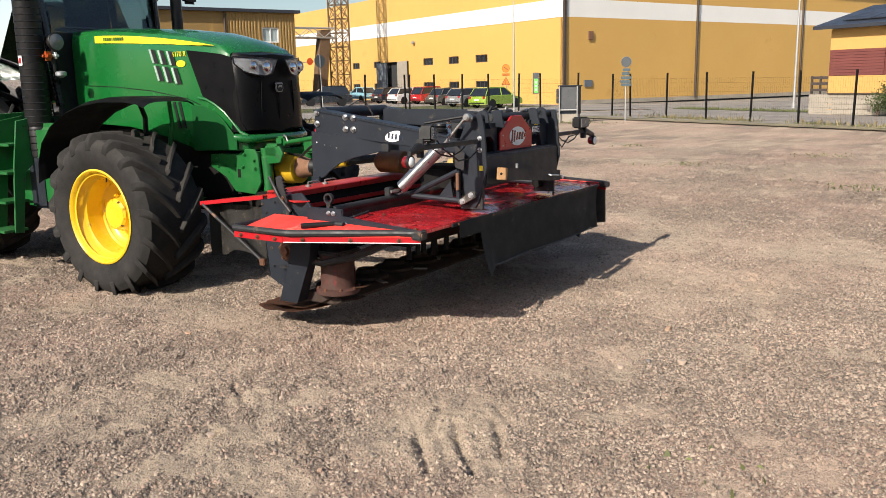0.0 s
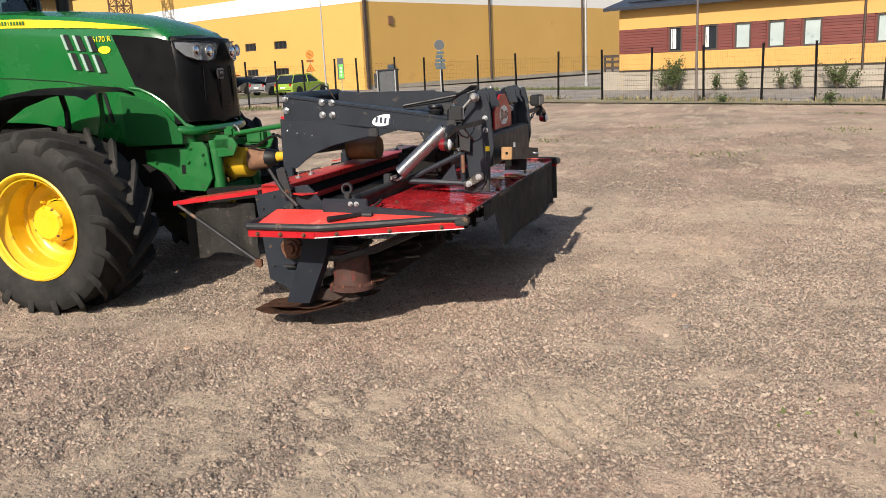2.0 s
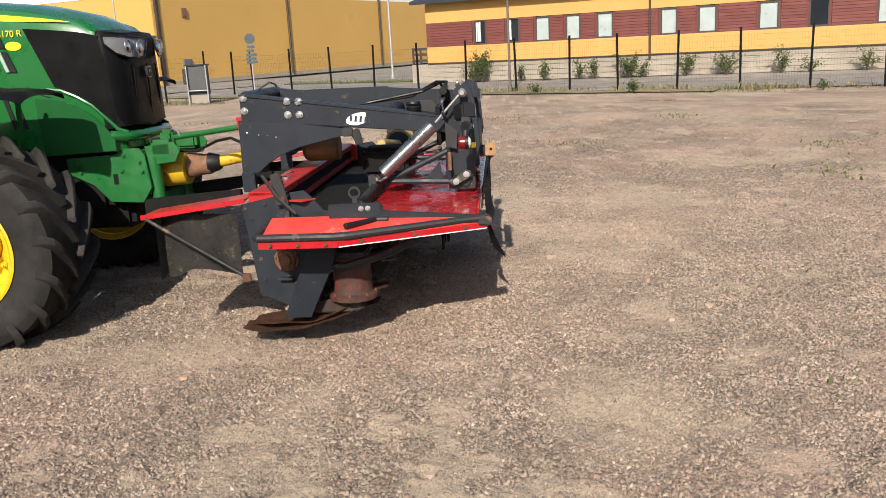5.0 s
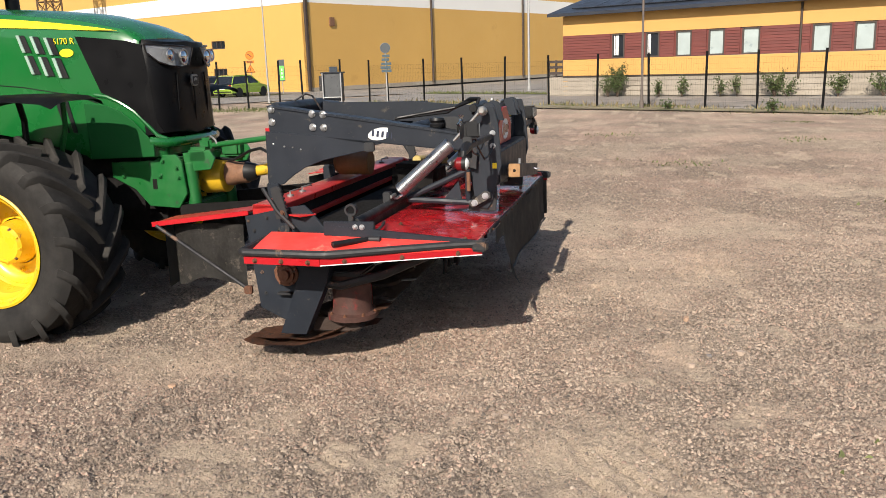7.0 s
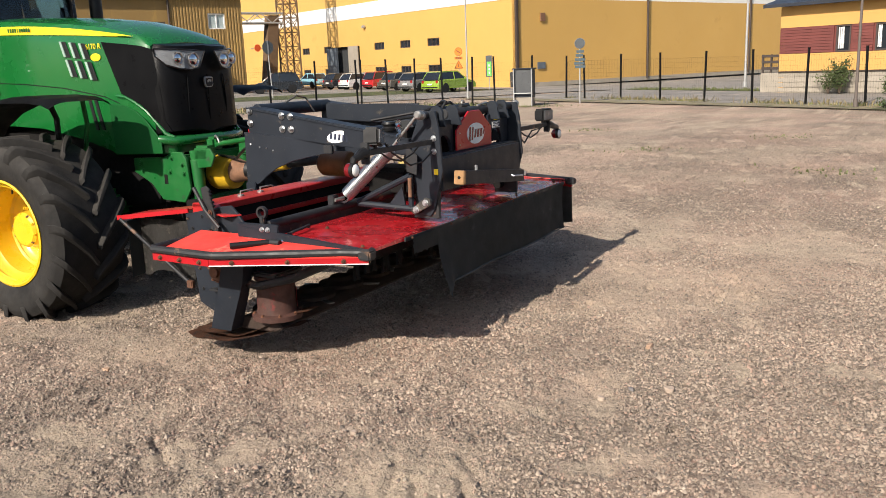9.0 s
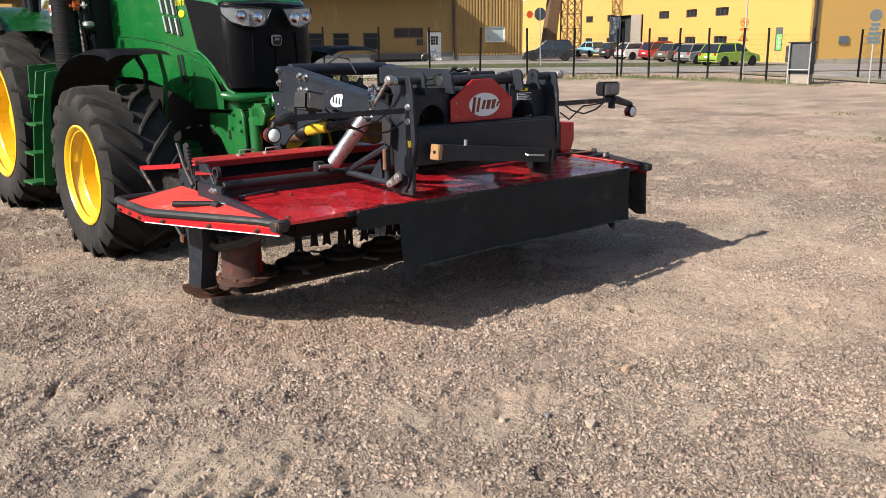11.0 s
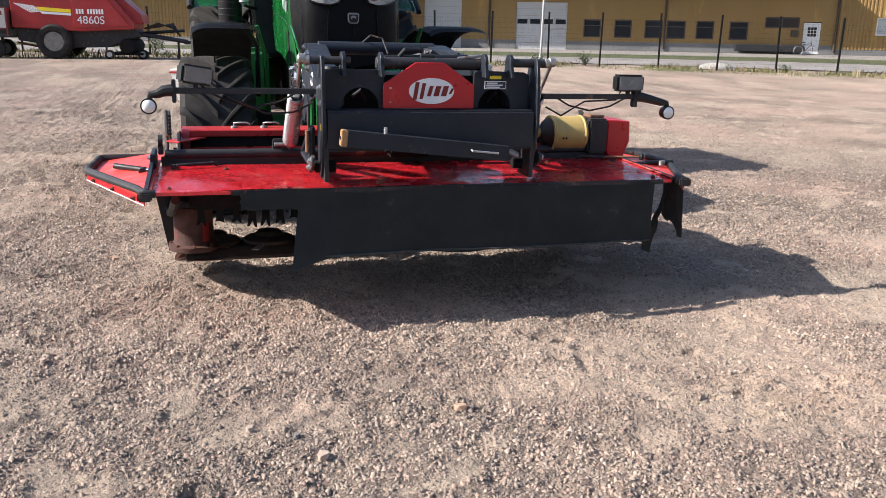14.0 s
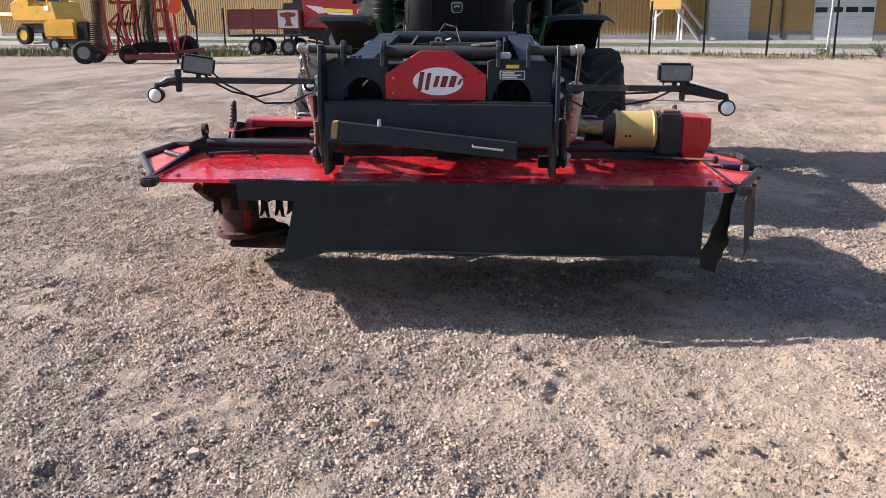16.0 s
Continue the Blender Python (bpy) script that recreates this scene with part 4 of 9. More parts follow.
for x in (-1.02, -0.83, 0.35, 0.85):
    h = part("cover_latch", pipe(B(), [(x, 1.26, 0.955), (x, 1.26, 0.985), (x + 0.02, 1.245, 0.988), (x + 0.08, 1.235, 0.989), (x + 0.10, 1.235, 0.98)], 0.0055, 8), steel_dull, mower, "bent steel latch")
    part("latch_foot", rod(B(), (x, 1.26, 0.95), (x, 1.26, 0.965), 0.022), steel_dull, mower)


def wing_sheet(sx, a, b, c):
    """The wing slopes down from the deck to its outer edge."""
    bm = B()
    inner = [(sx * 1.485, 0.0, 0.790), (sx * 1.47, 0.76, 0.812), (sx * 1.45, 1.20, 0.812)]
    outer = [(*a, 0.757), (*b, 0.757), (*c, 0.757)]
    vi, vo = [bm.verts.new(p) for p in inner], [bm.verts.new(p) for p in outer]
    for k in range(2):
        bm.faces.new((vi[k], vo[k], vo[k + 1], vi[k + 1]))
    bmesh.ops.recalc_face_normals(bm, faces=bm.faces[:])
    return thick(bm, 0.006)


# side plates, wings, legs
for sx in (-1, 1):
    side = mower
    part("side_plate", plate(B(), [(1.40, 0.885), (1.25, 0.915), (1.10, 0.945), (1.02, 0.955), (0.97, 0.91), (0.91, 0.83), (0.72, 0.82), (0.70, 0.70), (0.90, 0.60), (1.0, 0.30), (1.17, 0.25), (1.34, 0.33)], "x", sx * 1.375, sx * 1.355, 0.003), frame_grey, side, "dark grey steel side plate")
    hook = [(1.16 + 0.055 * math.cos(a), 0.815 + 0.065 * math.sin(a)) for a in np.linspace(2.6, 6.0, 9)] + [(1.16 + 0.025 * math.cos(a), 0.82 + 0.035 * math.sin(a)) for a in np.linspace(6.0, 2.6, 9)]
    part("hook", plate(B(), hook, "x", sx * 1.405, sx * 1.380, 0.003), frame_dull, side)
    part("quadrant", plate(B(), [(1.20, 1.06), (1.16, 1.075), (1.135, 1.06), (1.12, 0.985), (1.10, 0.885), (1.175, 0.88)], "x", sx * 1.425, sx * 1.412, 0.002), frame_dull, side, "toothed adjusting plate")
    for k in range(6):
        part("tooth_hole", rod(B(), (sx * 1.432, 1.135 - k * 0.006, 1.045 - k * 0.022), (sx * 1.408, 1.135 - k * 0.006, 1.045 - k * 0.022), 0.006, seg=8), black_plastic, side)
    part("lever", pipe(B(), [(sx * 1.44, 1.06, 0.83), (sx * 1.44, 1.16, 0.93), (sx * 1.44, 1.24, 1.065)], 0.012, 8), frame_dull, side)
    part("quadrant_bolt", bolt(B(), (sx * 1.428, 1.135, 0.915), "x" if sx > 0 else "-x", 0.014), rust, side)
    for y, z in ((1.345, 0.80), (1.33, 0.70), (1.315, 0.55), (1.30, 0.42), (1.38, 0.86), (1.26, 0.88)):
        part("plate_bolt", bolt(B(), (sx * 1.376, y, z), "x" if sx > 0 else "-x", 0.009, 0.008), frame_dull, side)
    hub = part("bearing", lathe(B(), [(0, 0.075), (0.012, 0.075), (0.014, 0.058), (0.03, 0.055), (0.034, 0.035), (0.055, 0.033), (0.056, 0.001)] if sx > 0 else [(0, 0.075), (-0.012, 0.075), (-0.014, 0.058), (-0.03, 0.055), (-0.034, 0.035), (-0.055, 0.033), (-0.056, 0.001)], (sx * 1.376, 1.155, 0.545), "x", 20), rust, side, "rusty flanged bearing")
    for k in range(5):
        a = 2 * math.pi * k / 5 + 0.3
        part("bearing_bolt", bolt(B(), (sx * 1.388, 1.155 + 0.064 * math.cos(a), 0.545 + 0.064 * math.sin(a)), "x" if sx > 0 else "-x", 0.010), rust, hub)
    part("hub_tab", box(B(), (sx * 1.40, 1.165, 0.43), (0.05, 0.09, 0.014), bevel=0.004), frame_dull, side)
    # leg down to the shoe
    part("leg", skin(B(), [[(sx * 1.53, 0.96, 0.72), (sx * 1.43, 0.96, 0.72), (sx * 1.43, 0.80, 0.72), (sx * 1.53, 0.80, 0.72)], [(sx * 1.50, 1.04, 0.52), (sx * 1.42, 1.04, 0.52), (sx * 1.42, 0.86, 0.52), (sx * 1.50, 0.86, 0.52)],
                          [(sx * 1.46, 1.18, 0.20), (sx * 1.36, 1.18, 0.20), (sx * 1.36, 1.02, 0.20), (sx * 1.46, 1.02, 0.20)]]), frame_grey, side, "dark grey leaning steel leg")
    part("gear_housing", lathe(B(), [(0.275, 0.150), (0.305, 0.152), (0.315, 0.124), (0.34, 0.118), (0.50, 0.116), (0.52, 0.126), (0.545, 0.126), (0.55, 0.09)], (sx * 1.30, 0.78, 0), "z", 14), gear_rust, side, "rusty round gear housing with worn red paint")
    part("housing_cap", box(B(), (sx * 1.30, 0.80, 0.56), (0.25, 0.27, 0.03), bevel=0.01), frame_dull, side)
    part("housing_patch", thick(sheet(B(), lambda u, v, sx=sx: (sx * 1.30 - sx * 0.121 * math.sin(radians(25 + 22 * u)), 0.78 - 0.121 * math.cos(radians(25 + 22 * u)), 0.335 + 0.12 * v), 6, 3), 0.003), red_rear, side)
    for k in range(8):
        part("housing_bolt", bolt(B(), (sx * 1.30 + 0.138 * math.cos(k * 0.785), 0.78 + 0.138 * math.sin(k * 0.785), 0.306), "z", 0.009, 0.012), rust, side)
    part("guard_tube", pipe(B(), [(sx * 1.44, 0.98, 0.52), (sx * 1.43, 0.80, 0.495), (sx * 1.41, 0.55, 0.56), (sx * 1.38, 0.28, 0.675)], 0.026, 8), frame_dull, side)
    part("drive_column", rod(B(), (sx * 1.31, 0.80, 0.48), (sx * 1.31, 0.80, 0.70), 0.09, 0.07), dark_inside, side)

    def shoe(u, v, sx=sx):
        y = 1.475 - 0.84 * u
        z = 0.095 + 0.02 * (1 - u) ** 6 + 0.135 * u - 0.035 * math.sin(math.pi * min(1, u * 1.15)) + 0.012 * noise.noise((u * 5, v * 3, 4))
        half = 0.165 * max(0.12, math.sin(math.pi * (0.06 + 0.90 * u))) ** 0.45
        return (sx * (1.30 - 0.07 * u) + (v - 0.5) * 2 * half, y, z)
    part("skid_shoe", thick(sheet(B(), shoe, 22, 8), 0.012), rust, side, "rusty bent skid shoe", angle=50)
    part("skid_shoe", thick(sheet(B(), lambda u, v, sx=sx: (lambda p: (p[0] - sx * 0.02, p[1] - 0.06, p[2] + 0.028 + 0.06 * u * u + 0.012 * math.sin(u * 9)))(shoe(u, v)), 16, 6), 0.010), rust, side, "upper skid plate", angle=50)
    # wing with its tube
    A_, B_, C_ = ((-1.515, -0.055), (-1.87, 0.735), (-1.85, 1.175)) if sx < 0 else ((1.545, -0.045), (1.80, 0.58), (1.81, 1.02))
    part("wing", wing_sheet(sx, A_, B_, C_), red_faded, side, "bright red side wing")
    for p, q in ((A_, B_), (B_, C_)):
        n_ = Vector((q[1] - p[1], -(q[0] - p[0]), 0)).normalized() * 0.006 * sx
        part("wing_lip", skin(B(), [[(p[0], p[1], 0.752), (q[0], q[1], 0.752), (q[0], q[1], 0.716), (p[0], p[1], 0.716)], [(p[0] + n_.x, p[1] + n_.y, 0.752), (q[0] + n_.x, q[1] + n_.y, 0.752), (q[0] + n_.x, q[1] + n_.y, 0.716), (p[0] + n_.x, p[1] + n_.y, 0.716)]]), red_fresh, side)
        if p is A_:
            part("reflex_strip", skin(B(), [[(p[0] + n_.x, p[1] + n_.y, 0.722), (q[0] + n_.x, q[1] + n_.y, 0.722), (q[0] + n_.x, q[1] + n_.y, 0.717), (p[0] + n_.x, p[1] + n_.y, 0.717)], [(p[0] + 1.6 * n_.x, p[1] + 1.6 * n_.y, 0.722), (q[0] + 1.6 * n_.x, q[1] + 1.6 * n_.y, 0.722), (q[0] + 1.6 * n_.x, q[1] + 1.6 * n_.y, 0.717), (p[0] + 1.6 * n_.x, p[1] + 1.6 * n_.y, 0.717)]]), decal_white, side)
        for k in (0.15, 0.5, 0.85):
            part("wing_bolt", bolt(B(), (p[0] + (q[0] - p[0]) * k + n_.x, p[1] + (q[1] - p[1]) * k, 0.735), "x" if sx > 0 else "-x", 0.010), rust, side)
    part("wing_tube", pipe(B(), [(A_[0] - sx * 0.05, A_[1] + 0.01, 0.776), (A_[0], A_[1], 0.776), (A_[0] + sx * 0.04, 0.08, 0.776), (B_[0] - sx * 0.012, B_[1] - 0.05, 0.776), (B_[0], B_[1] + 0.01, 0.776), (C_[0], C_[1], 0.776), (C_[0] - sx * 0.02, C_[1] + 0.02, 0.776), (sx * 1.46, 1.22, 0.776)], 0.022, 10), frame_dull, side, "bent dark guard tube")
    part("corner_block", box(B(), (A_[0] + sx * 0.0, A_[1] + 0.01, 0.765), (0.07, 0.08, 0.05), bevel=0.008), frame_dull, side)
    if sx < 0:
        part("edge_bar", skin(B(), [[(sx * 1.495, 0.80, 0.79), (sx * 1.515, 0.80, 0.79), (sx * 1.515, 0.80, 0.865), (sx * 1.495, 0.80, 0.865)], [(sx * 1.50, -0.02, 0.772), (sx * 1.52, -0.02, 0.772), (sx * 1.52, -0.02, 0.795), (sx * 1.50, -0.02, 0.795)]]), frame_grey, side, "dark grey edge bar")
        part("latch_block", box(B(), (sx * 1.50, 0.70, 0.845), (0.026, 0.30, 0.085), bevel=0.005), frame_grey, side)
        for y in (0.62, 0.66):
            part("latch_bolt", bolt(B(), (sx * 1.514, y, 0.858), "x" if sx > 0 else "-x", 0.012), zinc, side)
        st = part("gas_strut", rod(B(), (sx * 1.54, 0.55, 0.80), (sx * 1.72, 0.72, 0.80), 0.017), black_plastic, side)
        part("strut_rod", rod(B(), (sx * 1.50, 0.51, 0.80), (sx * 1.56, 0.57, 0.80), 0.011), chrome, st)
        part("latch_pin", rod(B(), (sx * 1.56, 0.50, 0.80), (sx * 1.56, 0.57, 0.80), 0.018), frame_dull, side)
    else:
        part("edge_bar", skin(B(), [[(1.47, 0.80, 0.795), (1.50, 0.80, 0.795), (1.50, 0.80, 0.815), (1.47, 0.80, 0.815)], [(1.49, -0.02, 0.772), (1.51, -0.02, 0.772), (1.51, -0.02, 0.788), (1.49, -0.02, 0.788)]]), frame_dull, side, "thin dark seam bar")
        st = part("gas_strut", rod(B(), (1.56, 0.47, 0.795), (1.79, 0.50, 0.79), 0.018), black_plastic, side)
        part("strut_rod", rod(B(), (1.50, 0.46, 0.80), (1.57, 0.47, 0.796), 0.010), frame_dull, st)
        part("wing_tab", box(B(), (1.68, 0.44, 0.80), (0.05, 0.02, 0.03), turn(25, "Z"), bevel=0.004), steel_dull, side)
        brass = part("pull_rod", rod(B(), (1.30, 0.52, 0.835), (1.50, 0.42, 0.845), 0.007), rust_light, side)
        part("rod_ball", lathe(B(), [(-0.015, 0.010), (-0.008, 0.022), (0.008, 0.022), (0.015, 0.010)], (1.51, 0.415, 0.846), "x", 14), black_plastic, brass)
    part("eye_ring", lathe(B(), [(-0.012, 0.024), (-0.012, 0.036), (0.012, 0.036), (0.012, 0.024), (-0.012, 0.024)], (sx * 1.46, 0.70, 0.945), "x", 18, close=True), frame_dull, side)
    part("eye_stem", box(B(), (sx * 1.46, 0.70, 0.895), (0.03, 0.03, 0.06), bevel=0.004), frame_dull, side)
    hand = part("deck_handle", pipe(B(), [(sx * 1.38, 0.57, 0.80), (sx * 1.37, 0.57, 0.822), (sx * 1.28, 0.575, 0.826), (sx * 1.17, 0.60, 0.828), (sx * 1.15, 0.62, 0.81)], 0.008, 8), frame_dull, side)
    part("handle_eye", rod(B(), (sx * 1.39, 0.57, 0.80), (sx * 1.39, 0.57, 0.826), 0.014), frame_dull, hand)
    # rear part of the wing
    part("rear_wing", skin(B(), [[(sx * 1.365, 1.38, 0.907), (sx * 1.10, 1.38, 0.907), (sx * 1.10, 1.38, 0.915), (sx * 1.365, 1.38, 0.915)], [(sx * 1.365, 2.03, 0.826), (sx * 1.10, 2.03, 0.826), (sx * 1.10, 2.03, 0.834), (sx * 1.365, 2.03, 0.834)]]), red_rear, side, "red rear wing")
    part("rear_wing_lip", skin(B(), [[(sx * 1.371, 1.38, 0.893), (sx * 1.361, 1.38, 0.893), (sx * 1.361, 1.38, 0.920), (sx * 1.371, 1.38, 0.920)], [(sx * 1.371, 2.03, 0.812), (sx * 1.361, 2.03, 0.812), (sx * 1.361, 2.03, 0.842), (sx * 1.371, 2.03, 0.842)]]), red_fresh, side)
    part("rear_curtain", thick(sheet(B(), lambda u, v, sx=sx: (sx * (1.27 + 0.015 * math.sin(u * 11)), 1.47 + 0.48 * u, 0.82 - v * (0.40 - 0.05 * math.sin(u * 3) + 0.03 * noise.noise((u * 4, 1, 1)))), 18, 8), 0.006), worn_sheet, side, "scuffed grey curtain", angle=60)
    part("rear_curtain", thick(sheet(B(), lambda u, v, sx=sx: (sx * (1.36 - 0.3 * u), 1.95 + 0.06 * u, 0.81 - v * 0.38), 8, 6), 0.006), rubber_skirt, side, angle=60)
    part("brace", rod(B(), (sx * 1.37, 2.0, 0.82), (sx * 1.37, 1.41, 0.435), 0.012), frame_dull, side)
    part("brace_end", box(B(), (sx * 1.37, 1.415, 0.435), (0.03, 0.05, 0.05), bevel=0.005), rust, side)

# headstock
for x in (-0.605, 0.60):
    part("headstock_plate", plate(B(), [(0.13, 1.465), (0.03, 1.465), (0.005, 1.36), (-0.015, 1.10), (0.05, 0.86), (0.08, 0.815), (0.15, 0.83), (0.19, 1.02), (0.20, 1.30)], "x", x - 0.010, x + 0.010, 0.003), frame_grey, mower, "dark grey headstock side plate")
    for z in (1.30, 1.22):
        part("plate_bolt", bolt(B(), (x - 0.011 if x < 0 else x + 0.011, 0.04, z), "-x" if x < 0 else "x", 0.014), zinc, mower)
part("cross_beam", box(B(), (-0.003, 0.075, 1.077), (1.185, 0.15, 0.215), bevel=0.012, seg=3), frame_grey, mower, "dark grey box-section cross beam")


def arch(x0, x1, z0, top, n=12):
    c, r = (x0 + x1) / 2, (x1 - x0) / 2
    return [(c - r * math.cos(math.pi * k / n), z0 + (top - z0) * math.sin(math.pi * k / n)) for k in range(n + 1)]


part("headstock_panel", plate(B(), [(-0.585, 1.183), *arch(-0.50, -0.29, 1.183, 1.30), (-0.265, 1.183), (-0.265, 1.385), (-0.30, 1.395), (-0.545, 1.398), (-0.585, 1.38)], "y", 0.092, 0.114, 0.002), frame_grey, mower)
part("headstock_panel", plate(B(), [(0.245, 1.183), *arch(0.272, 0.472, 1.183, 1.30), (0.575, 1.183), (0.575, 1.375), (0.54, 1.39), (0.27, 1.395), (0.245, 1.385)], "y", 0.092, 0.114, 0.002), frame_grey, mower)
part("headstock_back", box(B(), (-0.02, 0.26, 1.23), (1.15, 0.03, 0.26), bevel=0.006), dark_inside, mower)
red_board = part("red_board", plate(B(), [(-0.275, 1.192), (0.24, 1.190), (0.24, 1.318), (0.065, 1.437), (-0.097, 1.437), (-0.275, 1.320)], "y", 0.062, 0.076, 0.003), red_fresh, mower, "bright red guard board with a white oval mark")
part("mark_oval", plate(B(), [(-0.005 + 0.128 * math.cos(a), 1.285 + 0.070 * math.sin(a)) for a in np.linspace(0, 2 * math.pi, 33)[:-1]], "y", 0.0595, 0.0625), decal_white, red_board)
for k, (x, w, h) in enumerate(((-0.095, 0.022, 0.095), (-0.058, 0.020, 0.085), (-0.015, 0.022, 0.055), (0.025, 0.030, 0.055), (0.068, 0.030, 0.055), (0.105, 0.014, 0.03))):
    part("mark_bar", plate(B(), [(x - w / 2 - 0.006, 1.285 - h / 2), (x + w / 2 - 0.006, 1.285 - h / 2), (x + w / 2 + 0.010, 1.285 + h / 2), (x - w / 2 + 0.010, 1.285 + h / 2)], "y", 0.0575, 0.060), lens_red, red_board)
for z in (1.30, 1.225):
    part("board_rivet", rod(B(), (-0.235, 0.064, z), (-0.235, 0.058, z), 0.006, seg=8), steel, red_board)
plate_ob = part("name_plate", box(B(), (0.372, 0.089, 1.318), (0.128, 0.005, 0.044), bevel=0.001), decal_white, mower, "dark type plate with a white border")
part("plate_field", box(B(), (0.372, 0.0862, 1.318), (0.120, 0.002, 0.036)), decal_dark, plate_ob)
for x, z, w in ((0.352, 1.329, 0.062), (0.366, 1.318, 0.096), (0.358, 1.307, 0.078)):
    part("plate_bar", box(B(), (x, 0.0846, z), (w, 0.0016, 0.006)), decal_white, plate_ob)
part("warning_label", box(B(), (0.372, 0.089, 1.360), (0.068, 0.004, 0.018)), yellow_decal, mower)
part("warning_label", box(B(), (-0.617, 0.03, 1.095), (0.003, 0.028, 0.035)), yellow_decal, mower)
part("cross_pin", rod(B(), (-0.665, 0.085, 1.440), (-0.45, 0.085, 1.440), 0.021), frame_dull, mower)
part("cross_pin", rod(B(), (0.44, 0.085, 1.440), (0.665, 0.085, 1.440), 0.024), frame_dull, mower)
part("cross_tube", rod(B(), (-0.30, 0.14, 1.428), (0.30, 0.14, 1.428), 0.033), frame_dull, mower)
part("lift_cylinder", rod(B(), (-0.24, 0.24, 1.44), (0.26, 0.26, 1.45), 0.028), black_plastic, mower)
for x in (-0.68, 0.672):
    part("pin_head", lathe(B(), [(-0.012, 0.026), (0.012, 0.026), (0.018, 0.016)] if x < 0 else [(-0.018, 0.016), (-0.012, 0.026), (0.012, 0.026)], (x, 0.085, 1.440), "x", 16), steel_dull, mower)
for x in (-0.49, -0.285, 0.30, 0.45):
    lug = [(0.085 + 0.048 * math.cos(a), 1.440 + 0.048 * math.sin(a)) for a in np.linspace(-0.3, math.pi + 0.3, 12)]
    part("lug", plate(B(), lug + [(0.02, 1.36), (0.15, 1.36)], "x", x - 0.010, x + 0.010, 0.002), frame_grey, mower)
part("shackle", lathe(B(), [(-0.006, 0.010), (-0.006, 0.020), (0.006, 0.020), (0.006, 0.010), (-0.006, 0.010)], (-0.01, 0.15, 1.485), "y", 14, close=True), steel_dull, mower)
part("shackle_pin", rod(B(), (-0.05, 0.15, 1.468), (0.03, 0.15, 1.468), 0.014), frame_dull, mower)
part("drawbar_pin", pipe(B(), [(0.16, 0.13, 1.46), (0.30, 0.13, 1.475), (0.31, 0.13, 1.46)], 0.008, 8), steel_dull, mower)
part("white_cap", box(B(), (0.33, 0.16, 1.412), (0.07, 0.06, 0.03), bevel=0.006), lens_white, mower)
for k, pts in enumerate(([(-0.2, 0.25, 1.40), (-0.12, 0.22, 1.50), (-0.02, 0.3, 1.50), (0.1, 0.5, 1.40), (0.12, 0.9, 1.36)], [(0.2, 0.25, 1.40), (0.05, 0.28, 1.49), (-0.1, 0.4, 1.44), (-0.15, 0.8, 1.38)], [(-0.42, 0.22, 1.24), (-0.38, 0.18, 1.28), (-0.34, 0.22, 1.22)], [(0.36, 0.2, 1.22), (0.40, 0.16, 1.27), (0.44, 0.22, 1.22)])):
    part("hose", pipe(B(), pts, 0.011, 8), black_plastic, mower)

